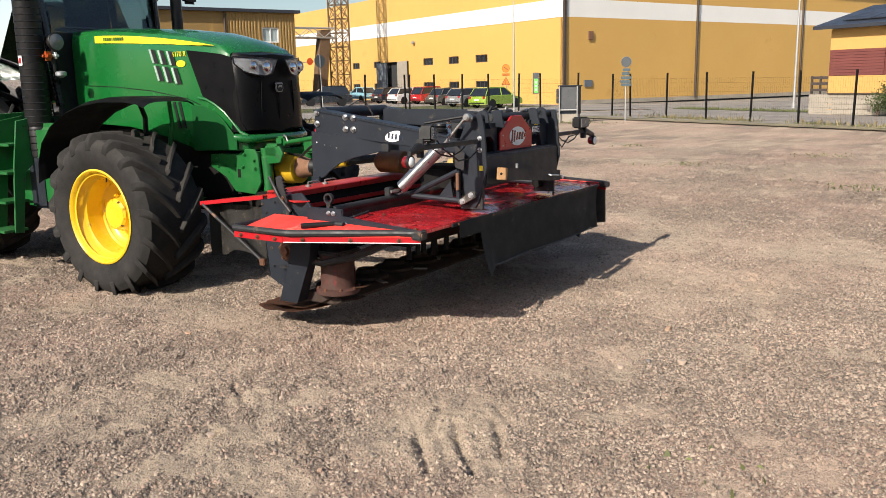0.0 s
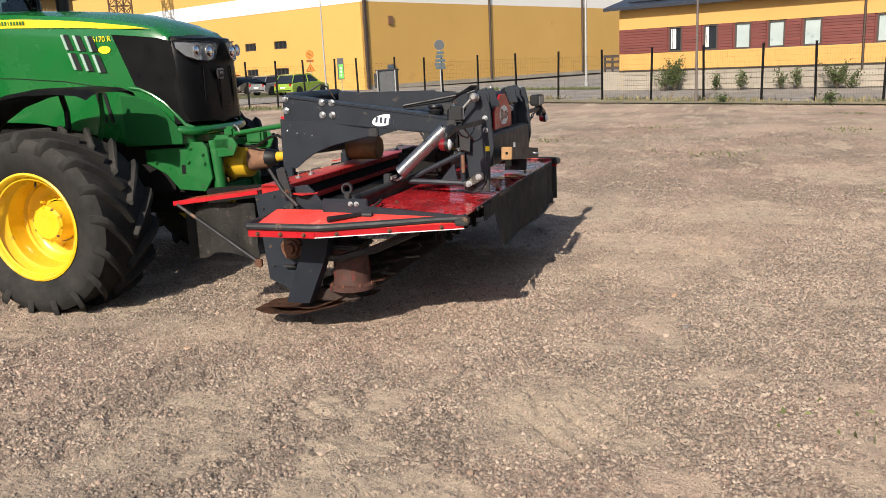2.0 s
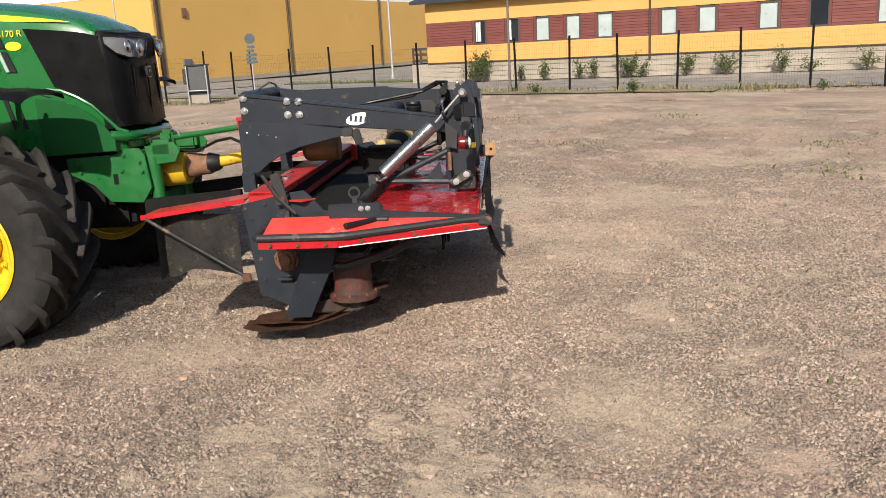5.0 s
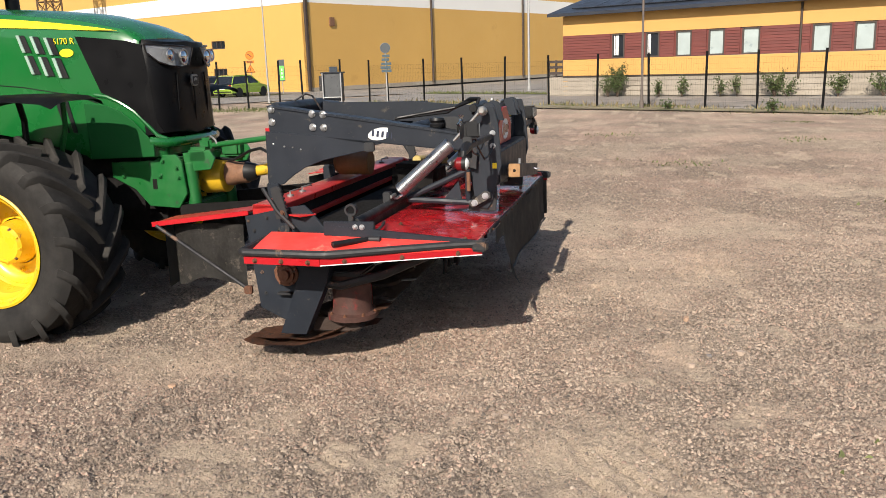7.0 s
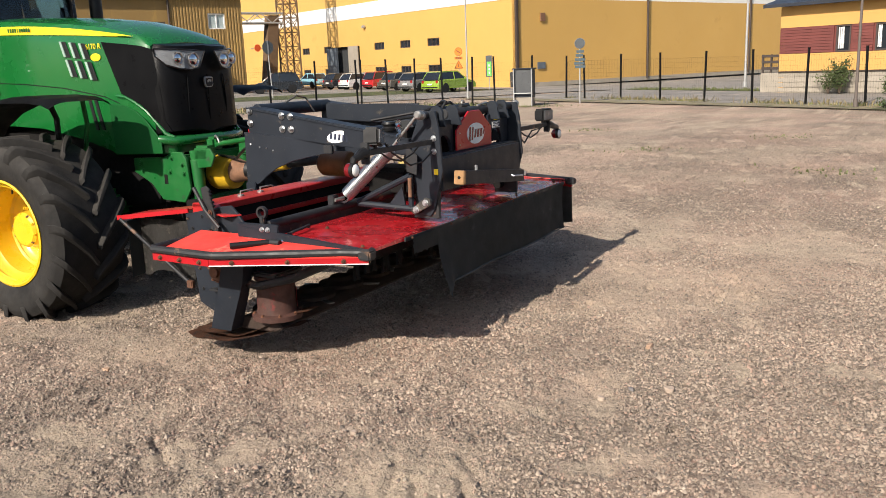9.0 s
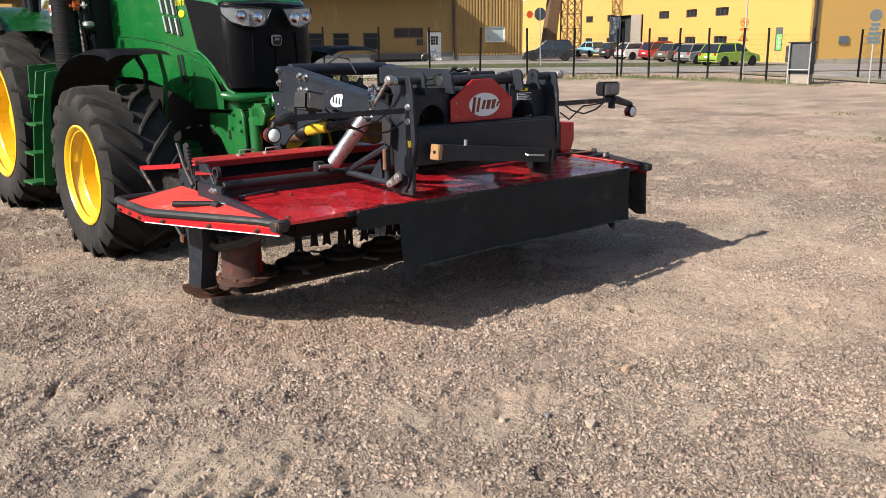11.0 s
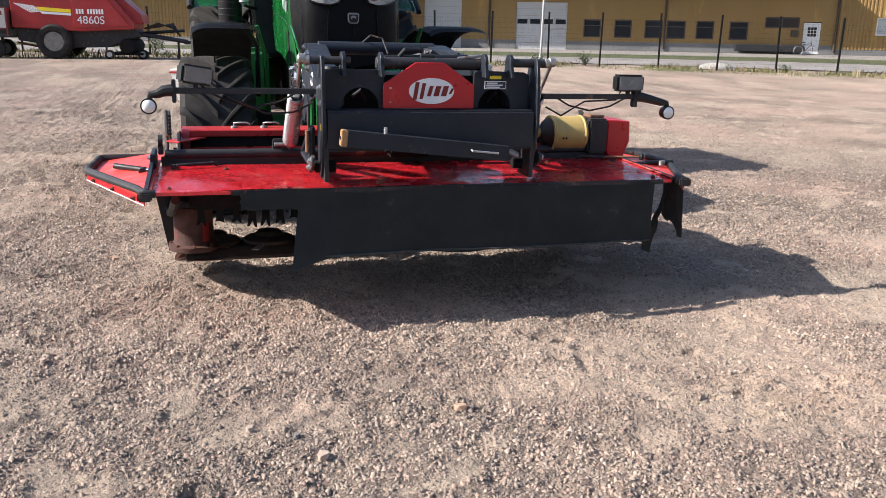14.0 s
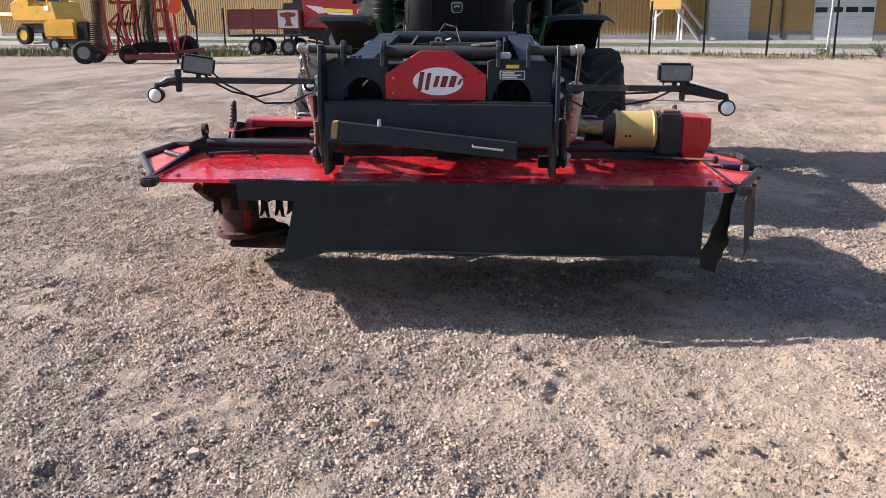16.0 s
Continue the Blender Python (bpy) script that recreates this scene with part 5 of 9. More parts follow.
# the two lifting arms
for sx in (-1, 1):
    arm = mower
    sec = lambda y, top, bot, x0, x1: [(sx * x0, y, bot), (sx * x1, y, bot), (sx * x1, y, top), (sx * x0, y, top)]
    bm = skin(B(), [sec(1.62, 1.50, 1.315, 0.36, 0.50), sec(0.45, 1.335, 1.205, 0.44, 0.585), sec(0.20, 1.29, 1.185, 0.47, 0.60), sec(0.10, 1.25, 1.20, 0.48, 0.605)])
    bmesh.ops.bevel(bm, geom=bm.edges[:], offset=0.006, segments=2, affect="EDGES", clamp_overlap=True)
    part("arm_beam", bm, frame_grey, arm, "dark grey box-section lifting arm")
    part("arm_edge", skin(B(), [[(sx * 0.505, 1.62, 1.497), (sx * 0.60, 0.22, 1.295), (sx * 0.60, 0.22, 1.285), (sx * 0.505, 1.62, 1.487)], [(sx * 0.512, 1.62, 1.497), (sx * 0.607, 0.22, 1.295), (sx * 0.607, 0.22, 1.285), (sx * 0.512, 1.62, 1.487)]]), frame_grey, arm)
    xo = lambda y: 0.50 + (1.62 - y) * 0.0725
    for y, z in ((1.59, 1.470), (1.59, 1.385), (1.285, 1.437), (1.285, 1.347), (1.205, 1.432), (1.205, 1.345)):
        part("arm_bolt", bolt(B(), (sx * (xo(y) + 0.003), y, z), "x" if sx > 0 else "-x", 0.019, 0.018), steel, arm)
    rear = [(1.635, 1.325), (1.64, 0.965), (1.575, 0.945), (1.52, 0.965), (1.45, 1.02), (1.36, 1.075), (1.22, 1.125), (1.0, 1.172), (0.90, 1.19), (0.90, 1.255), (1.25, 1.29)]
    part("arch_plate", plate(B(), rear, "x", sx * 0.53, sx * 0.515, 0.003), frame_grey, arm, "dark arched plate under the arm")
    part("arch_foot", box(B(), (sx * 0.52, 1.60, 0.90), (0.05, 0.09, 0.14), bevel=0.006), frame_grey, arm)
    for y, z in ((1.50, 1.22), (1.44, 1.215), (1.38, 1.20), (1.58, 1.24)):
        part("rivet", rod(B(), (sx * 0.525, y, z), (sx * 0.535, y, z), 0.006, seg=8), decal_white if y > 1.5 else steel, arm)
    part("arm_tab", box(B(), (sx * 0.56, 0.88, 1.215), (0.03, 0.07, 0.06), bevel=0.006), frame_dull, arm)
    ov = [(0.80 + 0.085 * math.cos(a), 1.300 + 0.040 * math.sin(a) - 0.012 * math.cos(a)) for a in np.linspace(0, 2 * math.pi, 25)[:-1]]
    mark = part("mark_oval", plate(B(), ov, "x", sx * 0.559, sx * 0.5635), decal_white, arm, "worn white oval mark")
    for k in range(5):
        y = 0.86 - k * 0.033
        part("mark_bar", plate(B(), [(y, 1.285 + k * -0.004), (y - 0.016, 1.285 + k * -0.004), (y - 0.022, 1.325 - k * 0.004), (y - 0.006, 1.325 - k * 0.004)], "x", sx * 0.5635, sx * 0.5655), decal_dark, mark)
    # spring with its rod
    b0, t0 = Vector((sx * 0.72, 0.657, 0.925)), Vector((sx * 0.715, 0.27, 1.262))
    w = (t0 - b0).normalized()
    ax = w.orthogonal().normalized()
    ay = w.cross(ax)
    turns = 36
    spr = part("coil_spring", pipe(B(), [b0.lerp(t0, 0.06 + 0.88 * k / (turns * 12)) + ax * (0.041 * math.cos(k * math.pi / 6)) + ay * (0.041 * math.sin(k * math.pi / 6)) for k in range(turns * 12 + 1)], 0.0062, 6), steel, arm, "bright steel tension spring", angle=60)
    part("spring_core", rod(B(), b0.lerp(t0, 0.05), b0.lerp(t0, 0.95), 0.020), steel_dull, spr)
    part("spring_hook", pipe(B(), [b0 + Vector((sx * 0.03, 0.03, 0.0)), b0 + Vector((sx * 0.02, 0.05, -0.02)), b0 + Vector((0, 0.0, -0.03)), b0 + Vector((0, -0.05, 0.0)), b0 + w * 0.05], 0.009, 8), steel, spr)
    part("spring_rod", rod(B(), t0, (sx * 0.71, 0.10, 1.44), 0.010), steel_dull, arm)
    part("rod_knob", lathe(B(), [(-0.025, 0.016), (-0.016, 0.026), (0.016, 0.026), (0.025, 0.016)], (sx * 0.705, 0.088, 1.447), "x", 16), steel_dull, arm)
    part("spring_anchor", box(B(), (sx * 0.79, 0.695, 0.90), (0.06, 0.05, 0.10), bevel=0.006), frame_dull, arm)
    part("anchor_hole", rod(B(), (sx * 0.79, 0.668, 0.915), (sx * 0.79, 0.672, 0.915), 0.014, seg=10), black_plastic, arm)
    part("anchor_bolt", rod(B(), (sx * 0.71, 0.67, 0.92), (sx * 0.81, 0.67, 0.92), 0.012), steel_dull, arm)
    # triangular stay and foot
    bm = B()
    rod(bm, (sx * 0.645, 0.60, 0.89), (sx * 0.645, 0.20, 1.07), 0.020, seg=8)
    rod(bm, (sx * 0.645, 0.60, 0.88), (sx * 0.645, 0.15, 0.862), 0.020, seg=8)
    rod(bm, (sx * 0.645, 0.20, 1.075), (sx * 0.645, 0.20, 0.86), 0.018, seg=8)
    part("stay", bm, frame_grey, arm, "triangular dark steel stay")
    part("stay_gusset", plate(B(), [(0.24, 0.88), (0.36, 0.885), (0.26, 1.0)], "x", sx * 0.652, sx * 0.64), frame_grey, arm)
    part("stay_pin", rod(B(), (sx * 0.67, 0.19, 0.94), (sx * 0.67, 0.19, 1.06), 0.013), rust_light, arm)
    foot = part("foot_link", plate(B(), [(0.20, 0.855), (0.17, 0.83), (0.05, 0.895), (0.055, 0.93), (0.09, 0.94)], "x", sx * 0.665, sx * 0.645, 0.003), worn_sheet, arm, "pale foot link with two bolts")
    for y, z in ((0.155, 0.862), (0.085, 0.908)):
        part("link_bolt", bolt(B(), (sx * 0.665, y, z), "x" if sx > 0 else "-x", 0.016), zinc, foot)
    part("pivot_roller", rod(B(), (sx * 0.52, 0.16, 0.865), (sx * 0.635, 0.16, 0.865), 0.034), dark_inside, arm)
    part("deck_bracket", plate(B(), [(0.03, 0.80), (0.21, 0.80), (0.19, 0.97), (0.02, 0.99)], "x", sx * 0.60, sx * 0.575, 0.003), frame_dull, arm)
    part("stay_bracket", plate(B(), [(0.13, 1.20), (0.21, 1.26), (0.21, 1.10), (0.14, 1.08)], "x", sx * 0.67, sx * 0.66), frame_dull, arm)

def crumple(u, v):
    return (-0.725 + 0.05 * (u - 0.5) + 0.03 * noise.noise((u * 5, v * 5, 3)), 0.22 + 0.03 * noise.noise((u * 6, v * 4, 7)), 1.29 + 0.13 * v + 0.02 * noise.noise((u * 4, v * 6, 1)))


part("foil_scrap", thick(sheet(B(), crumple, 5, 8), 0.002), chrome, mower, "crumpled silver foil tied over the spring", angle=10)
part("rear_tube", rod(B(), (-0.42, 1.60, 1.468), (0.42, 1.60, 1.468), 0.046, seg=20), frame_grey, mower, "round cross tube between the arms")
part("mid_tube", rod(B(), (-0.48, 0.62, 1.32), (0.48, 0.62, 1.32), 0.04), frame_grey, mower)
part("tube_loop", pipe(B(), [(-0.10, 1.6, 1.51), (-0.06, 1.52, 1.56), (0.02, 1.5, 1.54), (0.05, 1.45, 1.44)], 0.007, 8), frame_dull, mower)
part("rubber_stop", lathe(B(), [(0, 0.045), (0.02, 0.05), (0.03, 0.04), (0.045, 0.05), (0.06, 0.045), (0.062, 0.001)], (-0.50, 0.43, 1.335), "z", 18), black_plastic, mower)
part("inner_plate", plate(B(), [(0.15, 1.42), (0.78, 1.475), (0.82, 1.30), (0.35, 1.20), (0.15, 1.22)], "x", 0.30, 0.285, 0.003), frame_grey, mower)
part("inner_plate", plate(B(), [(0.70, 1.475), (1.55, 1.48), (1.55, 1.36), (0.75, 1.32)], "x", 0.345, 0.33, 0.003), frame_grey, mower)
part("hanger_eye", plate(B(), [(0.24, 1.30), (0.42, 1.33), (0.42, 1.40), (0.30, 1.40)], "x", -0.46, -0.45, 0.003), frame_dull, mower)
part("red_bracket", plate(B(), [(1.56, 1.20), (1.66, 1.20), (1.68, 1.34), (1.58, 1.34)], "x", -0.44, -0.425, 0.003), red_fresh, mower)
part("gearbox", box(B(), (0.0, 0.70, 0.95), (0.30, 0.34, 0.20), bevel=0.03), dark_inside, mower)
part("gear_guard", lathe(B(), [(-0.13, 0.085), (-0.12, 0.092), (0.10, 0.09), (0.13, 0.07), (0.14, 0.05)], (-0.10, 1.16, 1.065), "y", 26), pto_orange, mower, "dusty orange shaft guard")
part("side_shaft", rod(B(), (0.16, 0.76, 1.05), (0.98, 0.73, 0.962), 0.034), pto_dirty, mower, "greenish yellow shaft tube")
part("shaft_cone", lathe(B(), [(0.0, 0.04), (0.03, 0.085), (0.06, 0.102), (0.075, 0.10)], (0.92, 0.73, 0.963), "x", 24), black_plastic, mower)
part("end_guard", lathe(B(), [(0.0, 0.116), (0.012, 0.122), (0.02, 0.114), (0.21, 0.114), (0.22, 0.121), (0.235, 0.115)], (0.985, 0.73, 0.965), "x", 32), pto_faded, mower, "worn yellow round shaft guard")
part("guard_mouth", rod(B(), (0.975, 0.73, 0.965), (0.990, 0.73, 0.965), 0.100), black_plastic, mower)
for dy in (0.0, 0.022):
    part("guard_hole", rod(B(), (1.045 + dy, 0.615, 0.945), (1.045 + dy, 0.62, 0.945), 0.008, seg=8), black_plastic, mower)
part("end_gearbox", box(B(), (1.295, 0.74, 0.955), (0.14, 0.24, 0.23), bevel=0.014), frame_dull, mower)
part("gearbox_top", box(B(), (1.31, 0.74, 1.078), (0.10, 0.12, 0.018), bevel=0.004), rust_light, mower)
part("red_end_cover", plate(B(), [(1.365, 0.845), (1.365, 1.062), (1.525, 1.052), (1.532, 0.92), (1.49, 0.81), (1.40, 0.81)], "y", 0.63, 0.87, 0.006), red_fresh, mower, "red end cover of the belt drive")

# lamp arms
for sx, z0, lamp_x, ball_z in ((-1, 1.283, -1.245, 1.205), (1, 1.262, 1.180, 1.168)):
    la = mower
    x1 = sx * 1.35 if sx < 0 else 1.22
    zz = 1.280 if sx < 0 else 1.258
    bx = sx * (1.474 if sx < 0 else 1.445)
    part("arm_bar", box(B(), ((sx * 0.64 + x1) / 2, 0.05, (z0 + zz) / 2), (abs(x1 - sx * 0.64), 0.03, 0.030), bevel=0.003), frame_dull, la, "thin dark lamp bar")
    part("arm_plate", box(B(), (x1, 0.045, zz), (0.020, 0.05, 0.115), bevel=0.004), frame_dull, la)
    part("hook_arm", pipe(B(), [(x1, 0.045, zz + 0.005), (x1 + sx * 0.05, 0.045, zz - 0.0), (bx - sx * 0.044, 0.045, zz - 0.015 if sx < 0 else zz - 0.030), (bx - sx * 0.009, 0.045, ball_z + 0.055), (bx - sx * 0.006, 0.045, ball_z + 0.035)], 0.02, 10, radii=[0.032, 0.028, 0.022, 0.017, 0.016]), black_plastic, la)
    cup = part("lamp_cup", lathe(B(), [(-0.008, 0.040), (0.012, 0.040), (0.014, 0.034)], (bx, 0.035, ball_z), "y", 22), black_plastic, la)
    part("tail_lens", lathe(B(), [(0.012, 0.037), (0.04, 0.036), (0.052, 0.024), (0.054, 0.001)], (bx, 0.035, ball_z), "y", 22), lens_red, cup, "red rear lens")
    part("lamp_lens", lathe(B(), [(-0.022, 0.001), (-0.020, 0.018), (-0.012, 0.030), (-0.004, 0.0355), (0.006, 0.036)], (bx, 0.035, ball_z), "y", 22), lens_white, cup, "round white lamp lens")
    rt = turn(22, "Z") @ turn(9, "Y") if sx < 0 else turn(-4, "Z")
    wl = part("work_lamp", box(B(), (lamp_x, 0.055, zz + 0.080), (0.165, 0.085, 0.095), rt, bevel=0.012), black_plastic, la, "square black work lamp")
    part("lamp_glass", box(B(), tuple(Vector((lamp_x, 0.055, zz + 0.080)) + rt @ Vector((0, -0.043, 0))), (0.145, 0.008, 0.078), rt, bevel=0.004), lamp_grey, wl)
    part("lamp_stem", rod(B(), (lamp_x, 0.05, zz + 0.01), (lamp_x, 0.05, zz + 0.04), 0.012), frame_dull, la)
    c = [(sx * 0.70, 0.07, z0 + 0.01), (sx * 0.82, 0.07, z0 - 0.055), (sx * 0.95, 0.07, z0 - 0.085), (sx * 1.08, 0.07, z0 - 0.06), (sx * 1.18, 0.07, z0 - 0.01), (lamp_x, 0.07, z0 + 0.05)]
    part("cable", pipe(B(), c, 0.0055, 6), black_plastic, la)
    c = [(sx * 0.66, 0.03, z0 - 0.06), (sx * 0.76, 0.04, z0 - 0.11), (sx * 0.90, 0.04, z0 - 0.115 if sx < 0 else z0 - 0.03), (sx * 1.10, 0.04, z0 - 0.02), (lamp_x - sx * 0.02, 0.04, z0 + 0.09)]
    part("cable", pipe(B(), c, 0.0055, 6), black_plastic, la)

# loose beam lashed before the headstock
drag = part("parking_beam", skin(B(), [[(-0.50, -0.11, 1.008), (-0.50, -0.05, 1.008), (-0.50, -0.05, 1.094), (-0.50, -0.11, 1.094)], [(0.40, -0.11, 0.916), (0.40, -0.05, 0.916), (0.40, -0.05, 0.998), (0.40, -0.11, 0.998)]]), frame_grey, mower, "dark square-section parking beam")
part("wood_plug", box(B(), (-0.513, -0.080, 1.052), (0.032, 0.072, 0.086), turn(6, "Y"), bevel=0.004), wood_end, drag, "bright split wooden plug")
part("plug_hole", rod(B(), (-0.5325, -0.082, 1.053), (-0.5275, -0.082, 1.053), 0.010, seg=10), dark_inside, drag)
part("beam_pin", rod(B(), (-0.29, -0.08, 1.05), (-0.29, -0.08, 1.105), 0.010), zinc, drag)
part("beam_handle", pipe(B(), [(0.18, -0.112, 0.985), (0.18, -0.13, 0.980), (0.33, -0.13, 0.965), (0.33, -0.112, 0.965)], 0.006, 6), zinc, drag)
part("beam_hanger", box(B(), (-0.32, -0.02, 1.02), (0.04, 0.10, 0.05), bevel=0.004), frame_dull, mower)
part("beam_hanger", box(B(), (0.25, -0.02, 0.975), (0.04, 0.10, 0.05), bevel=0.004), frame_dull, mower)
part("corner_block", box(B(), (1.562, -0.03, 0.757), (0.085, 0.03, 0.042), bevel=0.006), rust_light, mower, "rusty corner bracket")

# ---- the tractor ----
# pale green of the vent blades: their glint is put into the colour
vent_glint = surface("vent_glint", (0.30, 0.42, 0.34), 0.25, var=0.15, scale=6, coat=0.5)
LIFT = 0.042                               # the body rides this much above the wheels' marks
tractor = thing("tractor", M @ pose(-0.02, -0.02, LIFT), "green farm tractor with yellow rims and black bonnet grille", "tractor")


def casing_mesh(R, w, rim, flat):
    h = w / 2
    prof = [(-h * 0.78, rim - 0.01), (-h * 0.86, rim + 0.015), (-h * 0.97, rim + 0.35 * (R - rim)), (-h, rim + 0.6 * (R - rim)), (-h * 0.96, R - 0.105), (-h * 0.86, R - 0.063), (-h * 0.5, R - 0.055), (0, R - 0.053)]
    prof = prof + [(-a, r) for a, r in prof[-2::-1]]
    bm = lathe(B(), prof, seg=72, close=True)
    for v in bm.verts:                                                  # pressed flat where it stands
        if v.co.z < -flat:
            v.co.z = -flat + 0.15 * (v.co.z + flat)
    return bm


def lug_mesh(R, w, lug_w, advance, s):
    """One bar of the tread, from the middle of the tyre over its shoulder."""
    h, loops = w / 2, []
    for f in (0.0, 0.25, 0.5, 0.75, 0.92, 1.03):
        x = s * h * (0.02 + 0.98 * min(f, 1.0)) * (1.0 if f <= 1 else 1.012)
        a = advance * f ** 0.85
        top = R if f < 0.8 else (R - 0.014 if f < 1 else R - 0.075)
        base = R - 0.072 if f < 0.9 else R - 0.15
        wd = lug_w * (0.85 + 0.35 * f)
        wt, sk = wd * 0.70, 0.30 * wd / R
        loops.append([(x, -r * math.cos(g), r * math.sin(g)) for g, r in ((a - wd / 2 / R + sk, base), (a + wd / 2 / R + sk, base), (a + wt / 2 / R + sk, top), (a - wt / 2 / R + sk, top))])
    bm = skin(B(), loops)
    bmesh.ops.bevel(bm, geom=bm.edges[:], offset=0.005, segments=1, affect="EDGES", clamp_overlap=True)
    return mesh_of("tread_lug", bm, tyre_rubber, 40)


def wheel(name, x, y, z, R, w, rim, lugs, lug_w, advance, label):
    wh = node(name, tractor, pose(x, y, z - LIFT))
    tagged(wh, label)
    o = -1 if x < 0 else 1
    part("tyre", casing_mesh(R, w, rim, z + 0.012), tyre_rubber, wh, "dusty black farm tyre", angle=40)
    for s in (-1, 1):
        me = lug_mesh(R, w, lug_w, advance, s)
        for k in range(lugs):
            piece("tread_lug", me, wh, pose(0, 0, 0, -360 * (k + (0.5 if s > 0 else 0)) / lugs, 0, 0))
    e = w / 2
    prof = [(e * 0.80, rim - 0.03), (e * 0.84, rim + 0.018), (e * 0.90, rim + 0.024), (e * 0.92, rim + 0.010), (e * 0.86, rim - 0.012), (e * 0.60, rim - 0.030), (e * 0.52, rim - 0.055), (e * 0.05, rim - 0.062), (-e * 0.02, rim - 0.085), (-e * 0.10, rim - 0.10), (-e * 0.16, 0.62 * rim), (-e * 0.10, 0.45 * rim), (-e * 0.06, 0.42 * rim)]
    part("rim", lathe(B(), [(o * a, r) for a, r in prof], seg=64, close=True), yellow_rim, wh, "yellow steel rim", angle=40)
    part("rim_back", lathe(B(), [(-o * a, r) for a, r in prof[:9]], seg=48, close=True), yellow_rim, wh)
    hub = part("hub", lathe(B(), [(-o * e * 0.2, 0.40 * rim), (o * e * 0.02, 0.40 * rim), (o * e * 0.10, 0.37 * rim), (o * e * 0.36, 0.35 * rim), (o * e * 0.42, 0.30 * rim), (o * e * 0.44, 0.001)], seg=36), yellow_rim, wh)
    for k in range(8):
        a = 2 * math.pi * k / 8
        part("wheel_nut", bolt(B(), (-o * e * 0.08, 0.53 * rim * math.cos(a), 0.53 * rim * math.sin(a)), "x" if o > 0 else "-x", 0.016, 0.02), yellow_rim, hub)
    for k in range(10):
        a = 2 * math.pi * k / 10 + 0.2
        part("hub_bolt", bolt(B(), (o * e * 0.37, 0.315 * rim * math.cos(a), 0.315 * rim * math.sin(a)), "x" if o > 0 else "-x", 0.010, 0.012), rust_light if k % 3 == 0 else yellow_rim, hub)
    part("valve", rod(B(), (o * e * 0.5, 0.02, rim - 0.06), (o * e * 0.52, 0.02, rim - 0.10), 0.007, seg=8), black_plastic, hub)
    return wh


for sx in (-1, 1):
    wheel("front_wheel", sx * 1.07, 3.285, 0.648, 0.703, 0.605, 0.378, 17, 0.066, 0.46, "front wheel with yellow rim")
    wheel("rear_wheel", sx * 0.95, 6.00, 0.925, 0.945, 0.66, 0.575, 20, 0.066, 0.40, "large rear wheel with yellow rim")


def hood_loop(y, w, top, sh, bot):
    half = [(w * 0.96, bot), (w, bot + 0.3 * (sh - bot)), (w, sh - 0.10), (w * 0.985, sh), (w * 0.90, sh + 0.55 * (top - sh)), (w * 0.66, top - 0.022), (w * 0.33, top - 0.004)]
    return [(-x, y, z) for x, z in half] + [(0, y, top)] + [(x, y, z) for x, z in half[::-1]]


hood_rows = [(2.615, 0.400, 1.955, 1.925, 1.30), (2.66, 0.412, 2.000, 1.945, 1.22), (2.78, 0.422, 2.065, 1.965, 1.13), (3.10, 0.432, 2.145, 2.015, 1.09), (3.14, 0.433, 2.150, 2.02, 1.12), (3.5, 0.440, 2.190, 2.065, 1.22), (3.95, 0.448, 2.220, 2.115, 1.30), (4.35, 0.455, 2.240, 2.15, 1.32), (4.70, 0.455, 2.250, 2.16, 1.32)]
part("bonnet", skin(B(), [hood_loop(*r) for r in hood_rows]), green_paint, tractor, "glossy green bonnet", angle=40)


def hood_x(y):
    for a, b in zip(hood_rows, hood_rows[1:]):
        if y <= b[0]:
            return a[1] + (b[1] - a[1]) * (y - a[0]) / (b[0] - a[0])
    return 0.455


nose_rows = [(2.63, 0.408), (2.56, 0.395), (2.50, 0.355), (2.462, 0.27), (2.450, 0.12)]
nose = []
for y, w in nose_rows:
    k = (2.63 - y) / 0.18
    nose.append([(-w, y, 1.26 + 0.02 * k), (-w, y + 0.01, 1.60), (-w * 0.99, y + 0.02, 1.88 - 0.02 * k), (-w * 0.9, y + 0.025, 1.945 - 0.03 * k), (0, y + 0.015, 1.955 - 0.03 * k), (w * 0.9, y + 0.025, 1.945 - 0.03 * k), (w * 0.99, y + 0.02, 1.88 - 0.02 * k), (w, y + 0.01, 1.60), (w, y, 1.26 + 0.02 * k), (0, y - 0.006, 1.25)])
part("grille", skin(B(), nose), mesh_black, tractor, "black bonnet nose with fine mesh", angle=40)
